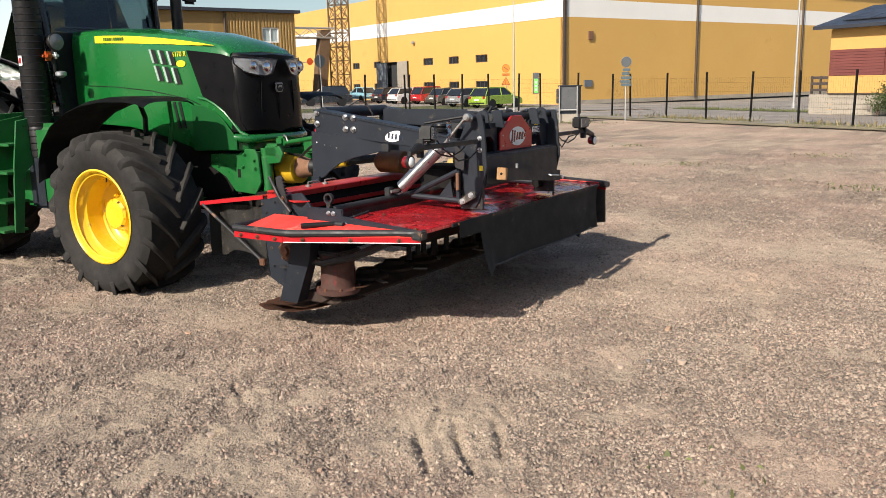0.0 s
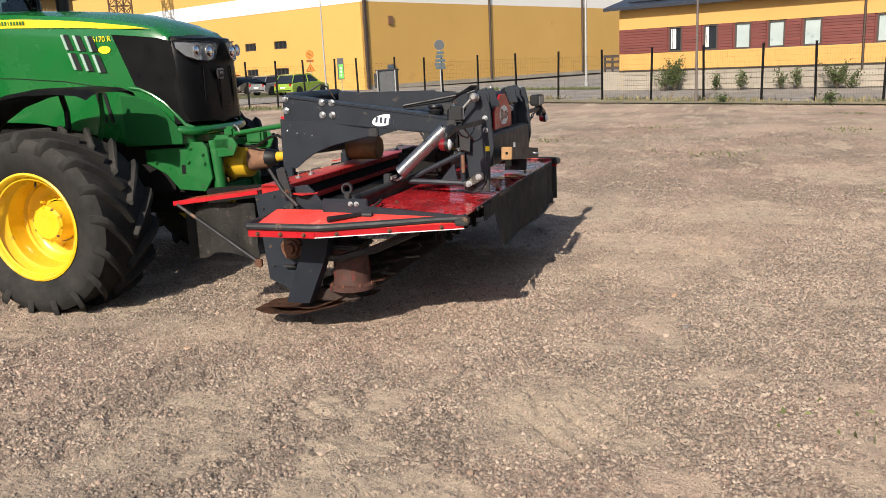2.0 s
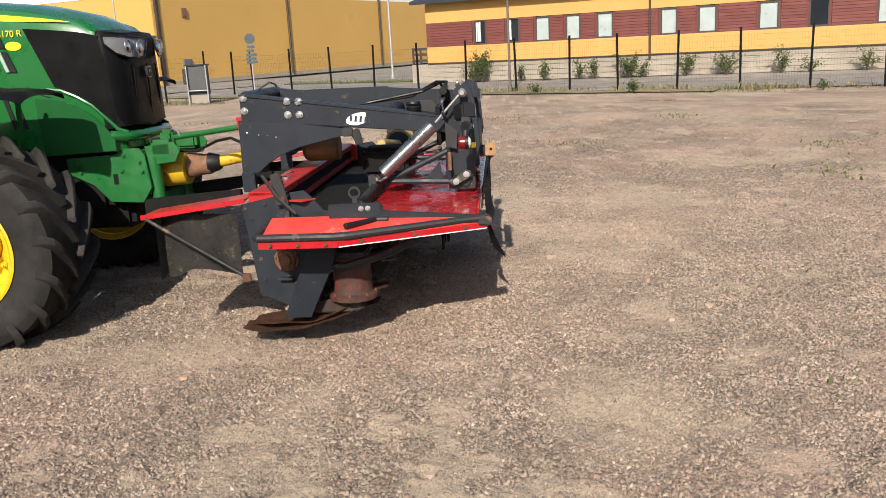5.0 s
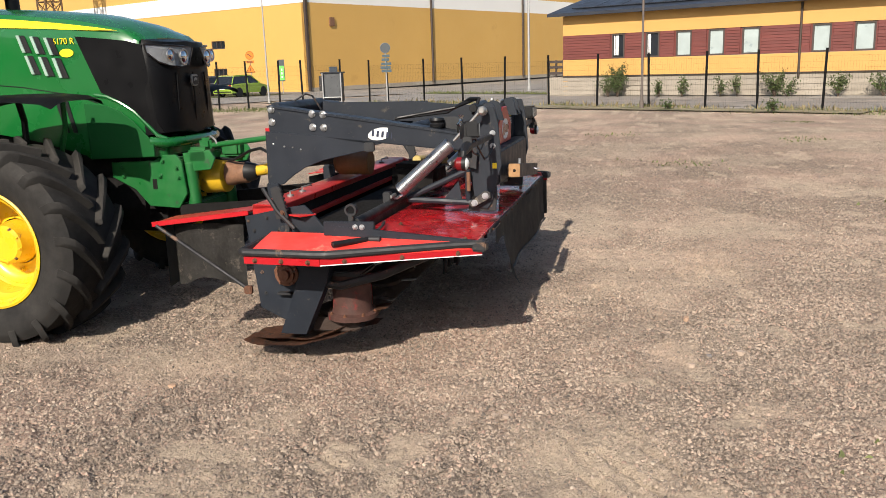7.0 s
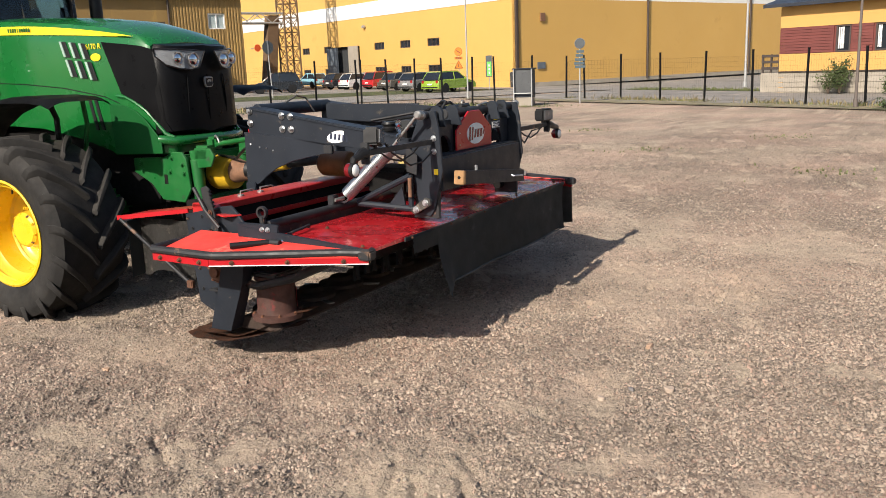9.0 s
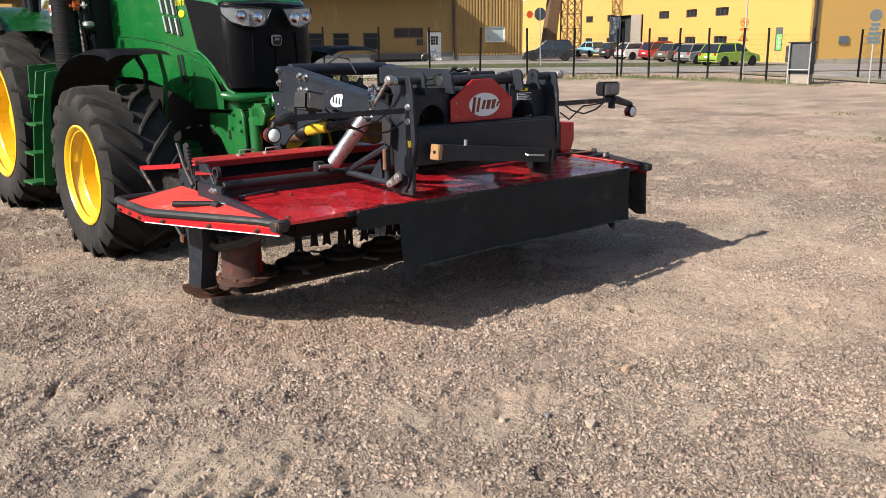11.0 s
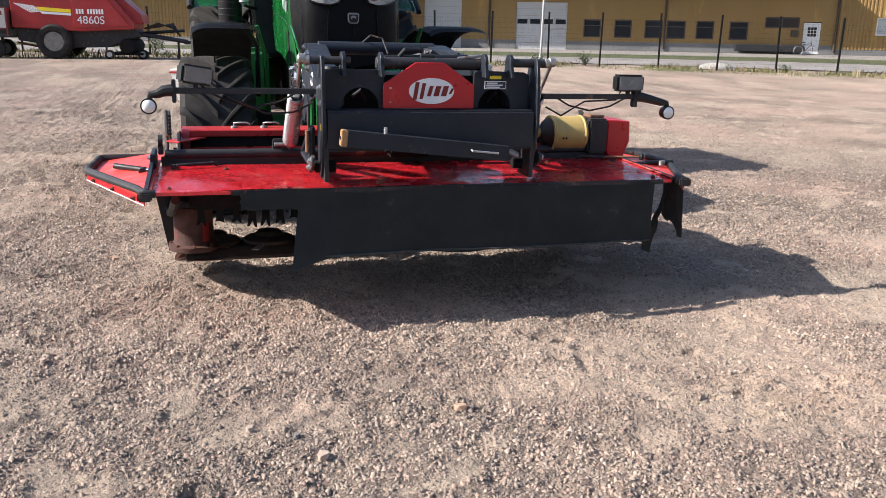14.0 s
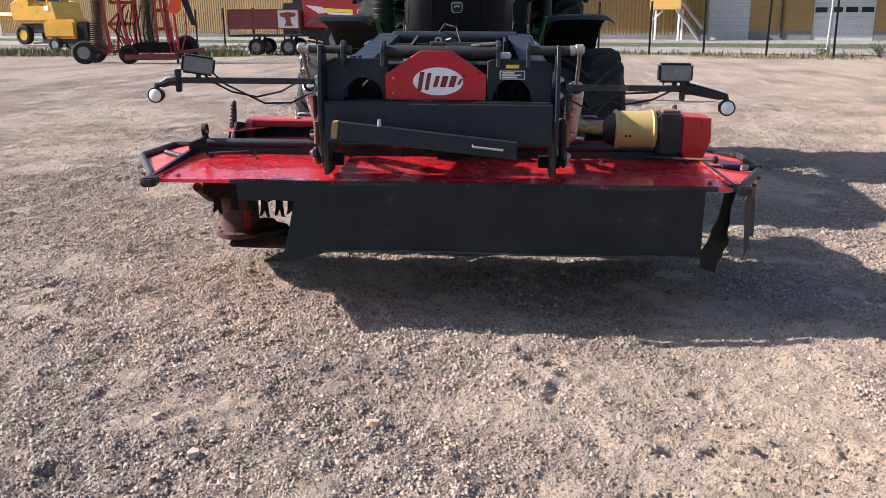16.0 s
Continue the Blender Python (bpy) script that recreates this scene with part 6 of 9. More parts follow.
for sx in (-1, 1):
    top = [(3.10, 1.975), (2.86, 1.950), (2.70, 1.93), (2.60, 1.90)]
    low = [(2.47, 1.35), (2.50, 1.275), (2.56, 1.285), (2.64, 1.38), (2.73, 1.475), (2.83, 1.53), (2.94, 1.575)]
    bm = B()
    ring_ = top[:] + [(2.56, 1.60), (2.545, 1.36)] + low[1:]
    lo = [bm.verts.new((sx * (hood_x(max(y, 2.615)) + (0.001 if y > 2.62 else -0.012 - 0.35 * max(0, 2.58 - y))), y, z)) for y, z in ring_]
    hi = [bm.verts.new((v.co.x + sx * 0.010, v.co.y, v.co.z)) for v in lo]
    bm.faces.new(lo), bm.faces.new(hi[::-1])
    for k in range(len(lo)):
        bm.faces.new((lo[k], lo[(k + 1) % len(lo)], hi[(k + 1) % len(lo)], hi[k]))
    part("side_grille", bm, mesh_black, tractor, "black mesh side screen")
    trim = [(3.0, 1.56), (2.9, 1.545), (2.80, 1.50), (2.70, 1.435), (2.62, 1.345), (2.55, 1.262), (2.49, 1.232)]
    part("grille_trim", pipe(B(), [(sx * (hood_x(max(y, 2.62)) + 0.004 - 0.5 * max(0, 2.58 - y)), y, z) for y, z in trim], 0.014, 8), green_paint, tractor)
    part("lower_panel", plate(B(), [(3.10, 1.50), (2.93, 1.485), (2.80, 1.435), (2.70, 1.36), (2.60, 1.255), (2.56, 1.20), (2.56, 1.11), (3.085, 1.092)], "x", sx * 0.437, sx * 0.425, 0.004), surface("green_mesh", (0.006, 0.080, 0.017), 0.55, spec=0.2, var=0.15, fine=350, bump=0.3, bump_size=0.002) if sx < 0 else green_paint, tractor, "dull green mesh panel")
    # side vents
    for k in range(3):
        y = 3.57 - k * 0.115
        for z0, z1, dy in ((2.0 - 0.012 * k, 1.872 - 0.012 * k, 0.045), (1.855 - 0.012 * k, 1.715 - 0.015 * k, 0.05)):
            yy = y - (0 if z0 > 1.9 else 0.05)
            pl = [(yy - 0.012, z0), (yy - 0.055, z0 - 0.004), (yy - 0.055 - dy, z1), (yy - 0.010 - dy * 0.9, z1 + 0.004)]
            v = part("vent", plate(B(), pl, "x", sx * (0.4445), sx * 0.4485, 0.002), black_plastic, tractor)
            part("vent_rib", plate(B(), [(yy + 0.014, z0), (yy - 0.012, z0), (yy - dy * 0.9 - 0.012, z1 + 0.004), (yy - dy * 0.9 + 0.014, z1 + 0.004)], "x", sx * 0.444, sx * 0.456, 0.002), vent_glint, v, "pale vent blade with its glint painted in")
    for k in range(2):
        y = 3.33 - 0.07 * k
        part("vent", plate(B(), [(y, 1.53), (y - 0.035, 1.53), (y - 0.085, 1.29), (y - 0.055, 1.29)], "x", sx * 0.430, sx * 0.444, 0.002), black_plastic, tractor)
    st = [(4.34, 2.152), (4.34, 2.086)] + [(4.34 - 1.58 * k / 10, 2.086 - 0.083 * (k / 10) ** 1.2) for k in range(1, 11)] + [(4.34 - 1.58 * k / 10, 2.152 - 0.145 * (k / 10) ** 1.7) for k in range(9, 0, -1)]
    bm = B()
    vs = [bm.verts.new((sx * (hood_x(y) * (1.0 if z < 2.02 + 0.085 * (y - 3.1) else 0.992) + 0.003), y, z)) for y, z in st]
    bm.faces.new(vs)
    bmesh.ops.triangulate(bm, faces=bm.faces[:])
    part("yellow_stripe", thick(bm, 0.003), yellow_decal, tractor, "yellow stripe along the bonnet")
    for k in range(10):
        part("stripe_bar", box(B(), (sx * 0.4585, 4.20 - k * 0.030, 2.115 - 0.0006 * k), (0.003, 0.016 if k != 4 else 0.006, 0.030)), green_chassis, tractor)
    part("badge_oval", plate(B(), [(3.185 + 0.058 * math.cos(a), 1.862 + 0.030 * math.sin(a)) for a in np.linspace(0, 2 * math.pi, 25)[:-1]], "x", sx * 0.436, sx * 0.440), yellow_decal, tractor)
    lettering("6170 R", 0.062, yellow_decal, tractor, pose(sx * 0.4405, 3.20, 1.925, 90, 0, -90 if sx < 0 else 90))
    part("hood_seam", pipe(B(), [(sx * (hood_x(y) + 0.001), y, z) for y, z in ((4.5, 1.69), (4.1, 1.673), (3.6, 1.63), (3.14, 1.555), (2.98, 1.50))], 0.004, 6), black_plastic, tractor)
    # headlamps
    tp = [(0.418, 2.612, 1.902), (0.34, 2.545, 1.898), (0.25, 2.495, 1.892), (0.16, 2.462, 1.886), (0.05, 2.445, 1.878)]
    bt = [(0.412, 2.605, 1.845), (0.36, 2.548, 1.778), (0.28, 2.500, 1.748), (0.19, 2.462, 1.738), (0.12, 2.446, 1.755)]
    hl = part("headlamp", thick(sheet(B(), lambda u, v, sx=sx: (lambda a, b: (sx * (a[0] + (b[0] - a[0]) * v), a[1] + (b[1] - a[1]) * v - 0.042, a[2] + (b[2] - a[2]) * v))(tp[round(u * 4)], bt[round(u * 4)]), 4, 4), 0.02), lamp_silver, tractor, "bright clear headlamp", angle=60)
    part("lamp_rim", pipe(B(), [(sx * p[0], p[1] - 0.048, p[2]) for p in tp + bt[::-1] + tp[:1]], 0.006, 6), black_gloss, hl)
    for cx, cy, cz, r in ((0.165, 2.408, 1.812, 0.058), (0.290, 2.442, 1.824, 0.050)):
        part("lamp_ring", lathe(B(), [(0.0, r), (-0.006, r), (-0.006, r * 0.86), (0.0, r * 0.78)], (sx * cx, cy, cz), "y", 24), steel, hl)
        part("lamp_bulb", lathe(B(), [(0.0, r * 0.75), (-0.008, r * 0.6), (-0.014, r * 0.3), (-0.016, 0.001)], (sx * cx, cy, cz), "y", 24), chrome, hl)
for k in range(3):
    x = -0.20 + k * 0.2
    part("grille_rib", pipe(B(), [(x, 2.455 + 0.35 * x * x, 1.30), (x * 1.02, 2.445 + 0.35 * x * x, 1.50), (x * 0.96, 2.446 + 0.35 * x * x, 1.70)], 0.006, 6), mesh_black, tractor)
part("badge", plate(B(), [(-0.045, 1.672), (-0.045, 1.62), (-0.03, 1.598), (0.03, 1.598), (0.045, 1.62), (0.045, 1.672), (0.03, 1.682), (-0.03, 1.682)], "y", 2.428, 2.446, 0.003), steel_dull, tractor, "shield-shaped badge")
part("badge_face", plate(B(), [(-0.036, 1.668), (-0.036, 1.624), (-0.024, 1.606), (0.024, 1.606), (0.036, 1.624), (0.036, 1.668)], "y", 2.4255, 2.4285), black_plastic, tractor)
part("badge_mark", plate(B(), [(-0.02, 1.632), (0.0, 1.645), (0.018, 1.635), (0.022, 1.655), (-0.005, 1.66), (-0.022, 1.65)], "y", 2.4235, 2.426), steel_dull, tractor)
part("nose_lip", pipe(B(), [(-0.41, 2.60, 1.215), (-0.37, 2.51, 1.205), (-0.25, 2.468, 1.20), (0, 2.455, 1.20), (0.25, 2.468, 1.20), (0.37, 2.51, 1.205), (0.41, 2.60, 1.215)], 0.038, 10), green_paint, tractor, "curved green bumper lip", angle=60)
part("nose_base", plate(B(), [(-0.40, 2.58), (-0.33, 2.52), (0.33, 2.52), (0.40, 2.58), (0.40, 3.0), (-0.40, 3.0)], "z", 1.10, 1.19, 0.01), green_paint, tractor)

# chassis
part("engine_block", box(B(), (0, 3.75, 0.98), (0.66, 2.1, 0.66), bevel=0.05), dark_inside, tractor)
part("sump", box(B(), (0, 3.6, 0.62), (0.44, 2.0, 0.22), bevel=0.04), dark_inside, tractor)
part("front_axle", box(B(), (0, 3.33, 0.69), (1.30, 0.22, 0.22), bevel=0.05), green_chassis, tractor)
for sx in (-1, 1):
    part("axle_end", rod(B(), (sx * 0.60, 3.33, 0.69), (sx * 0.92, 3.33, 0.69), 0.15, 0.17), dark_inside, tractor)
    part("front_bracket", plate(B(), [(2.98, 1.06), (2.62, 1.075), (2.56, 1.115), (2.44, 1.115), (2.40, 1.06), (2.375, 0.83), (2.45, 0.72), (2.69, 0.735), (2.80, 0.86), (2.98, 0.95)], "x", sx * 0.36, sx * 0.335, 0.004), green_chassis, tractor, "heavy green front linkage plate")
    for y, z in ((2.90, 1.02), (2.88, 0.96), (2.55, 1.07), (2.44, 1.02), (2.43, 0.95), (2.58, 0.96)):
        part("bracket_bolt", bolt(B(), (sx * 0.361, y, z), "x" if sx > 0 else "-x", 0.015), green_chassis, tractor)
    part("bracket_slot", box(B(), (sx * 0.362, 2.63, 0.90), (0.004, 0.035, 0.075), bevel=0.001), dark_inside, tractor)
    part("lift_cylinder", rod(B(), (sx * 0.27, 2.36, 0.62), (sx * 0.27, 2.38, 1.05), 0.05), green_chassis, tractor)
    part("lower_link", skin(B(), [[(sx * 0.30, 2.45, 0.62), (sx * 0.35, 2.45, 0.62), (sx * 0.35, 2.45, 0.74), (sx * 0.30, 2.45, 0.74)], [(sx * 0.40, 1.70, 0.72), (sx * 0.45, 1.70, 0.72), (sx * 0.45, 1.70, 0.80), (sx * 0.40, 1.70, 0.80)]]), dark_inside, tractor)
    part("hook_head", box(B(), (sx * 0.25, 2.30, 1.10), (0.10, 0.16, 0.12), bevel=0.02), green_chassis, tractor)
    part("side_ear", plate(B(), [(2.42, 1.12), (2.20, 1.14), (2.16, 1.08), (2.20, 1.0), (2.40, 0.98)], "x", sx * 0.30, sx * 0.28, 0.004), green_chassis, tractor)
part("cross_member", box(B(), (0, 2.46, 0.98), (0.68, 0.08, 0.22), bevel=0.015), green_chassis, tractor)
part("cross_member", box(B(), (0, 2.42, 0.70), (0.62, 0.10, 0.10), bevel=0.015), green_chassis, tractor)
link = part("top_link", rod(B(), (-0.14, 2.30, 1.155), (-0.40, 1.66, 1.235), 0.020), green_chassis, tractor, "green top link")
part("link_end", rod(B(), (-0.385, 1.70, 1.23), (-0.41, 1.62, 1.24), 0.014), steel, link)
part("link_knuckle", box(B(), (-0.14, 2.29, 1.17), (0.12, 0.10, 0.10), bevel=0.02), green_chassis, link)
part("link_chain", pipe(B(), [(-0.16, 2.28, 1.20), (-0.18, 2.24, 1.23), (-0.2, 2.2, 1.21), (-0.2, 2.18, 1.16)], 0.008, 6), steel_dull, link)
part("front_hose", pipe(B(), [(-0.05, 2.35, 1.06), (-0.12, 2.1, 1.05), (-0.25, 1.9, 1.13), (-0.38, 1.75, 1.16), (-0.44, 1.60, 1.10)], 0.011, 8), black_plastic, tractor)
part("shaft_guard", lathe(B(), [(-0.10, 0.105), (-0.09, 0.130), (0.08, 0.140), (0.10, 0.132)], (-0.03, 2.30, 0.925), "y", 28), pto_yellow, tractor, "yellow shaft guard")
for a in (150, 185):
    part("guard_slot", rod(B(), (-0.03 + 0.120 * math.cos(radians(a)), 2.27, 0.925 + 0.120 * math.sin(radians(a))), (-0.03 + 0.124 * math.cos(radians(a)), 2.27, 0.925 + 0.124 * math.sin(radians(a))), 0.02, seg=12), black_plastic, tractor)
part("shaft_cone", lathe(B(), [(-0.12, 0.055), (-0.10, 0.075), (-0.03, 0.080), (0.03, 0.095), (0.06, 0.095)], (-0.04, 2.13, 0.94), "y", 24), rust_light, tractor)
part("shaft_boot", lathe(B(), [(-0.05, 0.045), (-0.03, 0.062), (0.04, 0.078)], (-0.045, 2.00, 0.95), "y", 24), black_plastic, tractor)
part("drive_shaft", rod(B(), (-0.04, 2.0, 0.95), (-0.07, 1.62, 1.013), 0.042), pto_yellow, tractor, "yellow telescopic drive shaft")
# mower end of the same shaft, coloured dark to stand for shade
part("inner_shaft", rod(B(), (-0.07, 1.63, 1.012), (-0.10, 1.18, 1.065), 0.034), frame_dull, tractor)

# mudguards over the front wheels
gp = [(2.70, 1.545), (2.78, 1.575), (2.95, 1.590), (3.25, 1.590), (3.50, 1.560), (3.75, 1.490), (3.95, 1.385), (4.10, 1.24), (4.18, 1.06), (4.20, 0.88)]
for sx in (-1, 1):
    def guard(u, v, sx=sx):
        k = u * (len(gp) - 1)
        i = min(int(k), len(gp) - 2)
        y = gp[i][0] + (gp[i + 1][0] - gp[i][0]) * (k - i)
        z = gp[i][1] + (gp[i + 1][1] - gp[i][1]) * (k - i)
        e = abs(2 * v - 1) ** 6
        return (sx * (0.72 + 0.53 * v), y + 0.03 * e, z - 0.045 * e)
    part("mudguard", thick(sheet(B(), guard, 36, 14), 0.014), black_plastic, tractor, "black plastic front mudguard", angle=50)
    part("mudguard_stay", pipe(B(), [(sx * 0.70, 3.42, 0.95), (sx * 0.70, 3.40, 1.40), (sx * 0.80, 3.35, 1.56)], 0.022, 8), black_plastic, tractor)
    part("mudguard_stay", pipe(B(), [(sx * 0.62, 3.30, 0.80), (sx * 0.66, 3.10, 1.35), (sx * 0.72, 3.05, 1.57)], 0.018, 8), green_chassis, tractor)

# cab
part("cab_floor", box(B(), (0, 5.55, 1.33), (1.55, 1.75, 0.16), bevel=0.03), black_plastic, tractor)
part("firewall", plate(B(), [(-0.62, 1.35), (-0.62, 2.20), (0.62, 2.20), (0.62, 1.35)], "y", 4.72, 4.78, 0.01), black_plastic, tractor)
for sx in (-1, 1):
    part("cab_pillar", pipe(B(), [(sx * 0.60, 4.76, 1.50), (sx * 0.66, 4.80, 2.30), (sx * 0.70, 4.90, 2.95)], 0.045, 10), black_gloss, tractor)
    part("cab_pillar", pipe(B(), [(sx * 0.84, 5.72, 1.40), (sx * 0.86, 5.74, 2.30), (sx * 0.80, 5.78, 2.95)], 0.040, 10), black_gloss, tractor)
    part("cab_pillar", pipe(B(), [(sx * 0.70, 6.40, 1.60), (sx * 0.72, 6.42, 2.95)], 0.045, 10), black_gloss, tractor)
    gl = part("door_glass", skin(B(), [[(sx * 0.64, 4.82, 1.42), (sx * 0.84, 5.68, 1.42), (sx * 0.80, 5.72, 2.90), (sx * 0.70, 4.92, 2.90)], [(sx * 0.648, 4.82, 1.42), (sx * 0.848, 5.68, 1.42), (sx * 0.808, 5.72, 2.90), (sx * 0.708, 4.92, 2.90)]]), door_dark, tractor, "cab door glass, near-black for the unlit interior")
    gl.visible_shadow = False
    qg = part("quarter_glass", skin(B(), [[(sx * 0.85, 5.78, 1.50), (sx * 0.71, 6.38, 1.60), (sx * 0.72, 6.38, 2.92), (sx * 0.80, 5.80, 2.92)], [(sx * 0.858, 5.78, 1.50), (sx * 0.718, 6.38, 1.60), (sx * 0.728, 6.38, 2.92), (sx * 0.808, 5.80, 2.92)]]), door_dark, tractor, "rear side glass, near-black for the unlit interior")
    qg.visible_shadow = False
    part("door_frame", pipe(B(), [(sx * 0.655, 4.80, 1.40), (sx * 0.85, 5.70, 1.40), (sx * 0.87, 5.72, 2.2)], 0.022, 8), black_gloss, tractor)
    part("door_rail", pipe(B(), [(sx * 0.80, 5.0, 1.50), (sx * 0.83, 4.93, 1.9), (sx * 0.80, 4.95, 2.35)], 0.014, 8), black_plastic, tractor)
    # rear mudguard
    def rear_guard(u, v, sx=sx):
        a = radians(52 + 94 * u)
        r = 1.06 + 0.02 * math.sin(u * 3)
        return (sx * (0.66 + 0.60 * v), 6.00 - r * math.cos(a), 0.925 + r * math.sin(a) - 0.04 * (abs(2 * v - 1) ** 6))
    part("rear_mudguard", thick(sheet(B(), rear_guard, 26, 12), 0.02), green_paint, tractor, "green rear mudguard", angle=50)
    part("guard_side", plate(B(), [(4.98, 1.32), (5.05, 1.55), (5.25, 1.85), (5.60, 2.0), (6.4, 1.95), (6.4, 1.4)], "x", sx * 0.70, sx * 0.66, 0.01), black_plastic, tractor)
    part("guard_edge", pipe(B(), [(sx * 1.27, 6.00 - 1.07 * math.cos(radians(a)), 0.925 + 1.07 * math.sin(radians(a))) for a in range(50, 150, 8)], 0.03, 8), black_plastic, tractor)
    # steps
    x0, x1 = sx * 0.86, sx * 1.20
    for y in (4.74, 5.03):
        part("step_side", plate(B(), [(sx * 0.86, 1.42), (sx * 1.10, 1.38), (sx * 1.17, 0.95), (sx * 1.23, 0.34), (sx * 1.14, 0.33), (sx * 1.06, 0.9), (sx * 0.86, 1.05)][::sx], "y", y - 0.010, y + 0.010, 0.003), green_chassis, tractor)
    for k, z in enumerate((0.36, 0.63, 0.90, 1.16)):
        xx = 1.17 - 0.045 * k
        part("step_tread", box(B(), (sx * (xx + 0.04), 4.885, z), (0.24, 0.29, 0.025), bevel=0.005), green_chassis, tractor)
    part("step_back", plate(B(), [(sx * 0.70, 1.46), (sx * 1.16, 1.44), (sx * 1.18, 1.0), (sx * 1.06, 0.92), (sx * 0.70, 0.92)][::sx], "y", 5.030, 5.046, 0.003), green_chassis, tractor)
    part("side_tank", box(B(), (sx * 0.74, 4.72, 0.95), (0.44, 0.66, 0.80), bevel=0.06, seg=3), green_paint if sx > 0 else green_chassis, tractor)
part("windscreen", skin(B(), [[(-0.62, 4.75, 2.20), (0.62, 4.75, 2.20), (0.68, 4.88, 2.93), (-0.68, 4.88, 2.93)], [(-0.62, 4.743, 2.20), (0.62, 4.743, 2.20), (0.68, 4.873, 2.93), (-0.68, 4.873, 2.93)]]), cab_glass, tractor, "tinted windscreen").visible_shadow = False
part("rear_glass", skin(B(), [[(-0.70, 6.42, 1.70), (0.70, 6.42, 1.70), (0.70, 6.44, 2.93), (-0.70, 6.44, 2.93)], [(-0.70, 6.43, 1.70), (0.70, 6.43, 1.70), (0.70, 6.45, 2.93), (-0.70, 6.45, 2.93)]]), cab_glass, tractor).visible_shadow = False
part("cab_roof", box(B(), (0, 5.60, 3.05), (1.70, 1.95, 0.22), bevel=0.08, seg=3), green_paint, tractor, "green cab roof")
# added black panel that blocks the bright view through the cab
part("cab_rear_wall", box(B(), (0, 6.36, 1.85), (1.36, 0.06, 0.62), bevel=0.02), black_plastic, tractor)
part("head_lining", box(B(), (0, 5.60, 2.90), (1.36, 1.5, 0.06), bevel=0.02), black_plastic, tractor)
part("seat", box(B(), (0, 5.85, 1.85), (0.52, 0.52, 0.16), bevel=0.05), black_plastic, tractor)
part("seat_back", box(B(), (0, 6.10, 2.22), (0.50, 0.14, 0.72), bevel=0.05), black_plastic, tractor)
part("dashboard", box(B(), (0, 5.02, 2.0), (0.42, 0.30, 0.42), bevel=0.06), black_plastic, tractor)
part("steering_wheel", lathe(B(), [(-0.014, 0.19), (0, 0.205), (0.014, 0.19), (0, 0.176), (-0.014, 0.19)], (0, 5.28, 2.28), "z", 28, close=True), black_plastic, tractor)
part("side_console", box(B(), (0.42, 5.8, 1.95), (0.22, 0.7, 0.3), bevel=0.05), black_plastic, tractor)
part("rear_axle", box(B(), (0, 6.0, 0.95), (1.4, 0.5, 0.5), bevel=0.08), green_chassis, tractor)
part("gear_case", box(B(), (0, 5.3, 0.95), (0.7, 1.4, 0.7), bevel=0.08), dark_inside, tractor)
# exhaust stack, lamps and mirrors
part("exhaust_pipe", lathe(B(), [(0, 0.09), (0.02, 0.112), (0.28, 0.118), (0.30, 0.110), (0.32, 0.118), (2.1, 0.118)], (-0.87, 4.73, 1.02), "z", 24), black_plastic, tractor, "black perforated exhaust stack")
for k in range(26):
    part("stack_band", lathe(B(), [(0, 0.118), (0.006, 0.122), (0.012, 0.118)], (-0.87, 4.73, 1.10 + k * 0.062), "z", 20), black_gloss, tractor)
part("exhaust_box", box(B(), (-0.86, 4.70, 0.80), (0.22, 0.28, 0.52), bevel=0.03), frame_grey, tractor, "grey exhaust shield")
part("air_intake", rod(B(), (0.80, 4.62, 1.0), (0.80, 4.62, 2.9), 0.06), black_plastic, tractor)
for sx in (-1, 1):
    br = part("lamp_bracket", pipe(B(), [(sx * 0.56, 4.78, 1.72), (sx * 0.72, 4.62, 1.76), (sx * 0.74, 4.58, 2.0), (sx * 0.72, 4.60, 2.12)], 0.018, 8), black_plastic, tractor)
    part("work_lamp", lathe(B(), [(0.05, 0.04), (0.02, 0.074), (-0.02, 0.084), (-0.03, 0.080)], (sx * 0.73, 4.56, 2.10), "y", 24), black_plastic, br)
    part("lamp_glass", lathe(B(), [(-0.028, 0.079), (-0.036, 0.06), (-0.042, 0.001)], (sx * 0.73, 4.56, 2.10), "y", 24), lamp_grey, br)
    part("indicator", box(B(), (sx * 0.815, 4.56, 1.97), (0.11, 0.08, 0.085), bevel=0.03, seg=3), lens_orange, br)
    part("side_marker", box(B(), (sx * 0.755, 4.53, 1.975), (0.06, 0.05, 0.06), bevel=0.02), lens_white, br)
    part("side_lamp", lathe(B(), [(-0.03, 0.02), (-0.01, 0.05), (0.02, 0.05), (0.03, 0.03)], (sx * 0.74, 4.50, 1.80), "z", 20), zinc, br)
    part("mirror_arm", pipe(B(), [(sx * 0.70, 4.90, 2.55), (sx * 0.95, 4.75, 2.80), (sx * 1.05, 4.72, 2.80)], 0.014, 8), black_plastic, tractor)
    part("mirror", box(B(), (sx * 1.08, 4.72, 2.74), (0.20, 0.06, 0.34), bevel=0.03), black_plastic, tractor)
part("aerial", pipe(B(), [(0.60, 4.72, 2.15), (0.58, 4.70, 2.5), (0.55, 4.70, 2.95)], 0.012, 6), black_plastic, tractor)
part("pto_sticker", box(B(), (-0.992, 4.72, 1.93), (0.004, 0.05, 0.09)), decal_white, tractor)
part("pto_sticker_mark", box(B(), (-0.996, 4.72, 1.93), (0.003, 0.03, 0.05)), red_fresh, tractor)

# ---- wire fence ----
fence = thing("wire_fence", pose(36.6, 25.86, -0.14), "black steel post fence with welded wire panels", "fence")


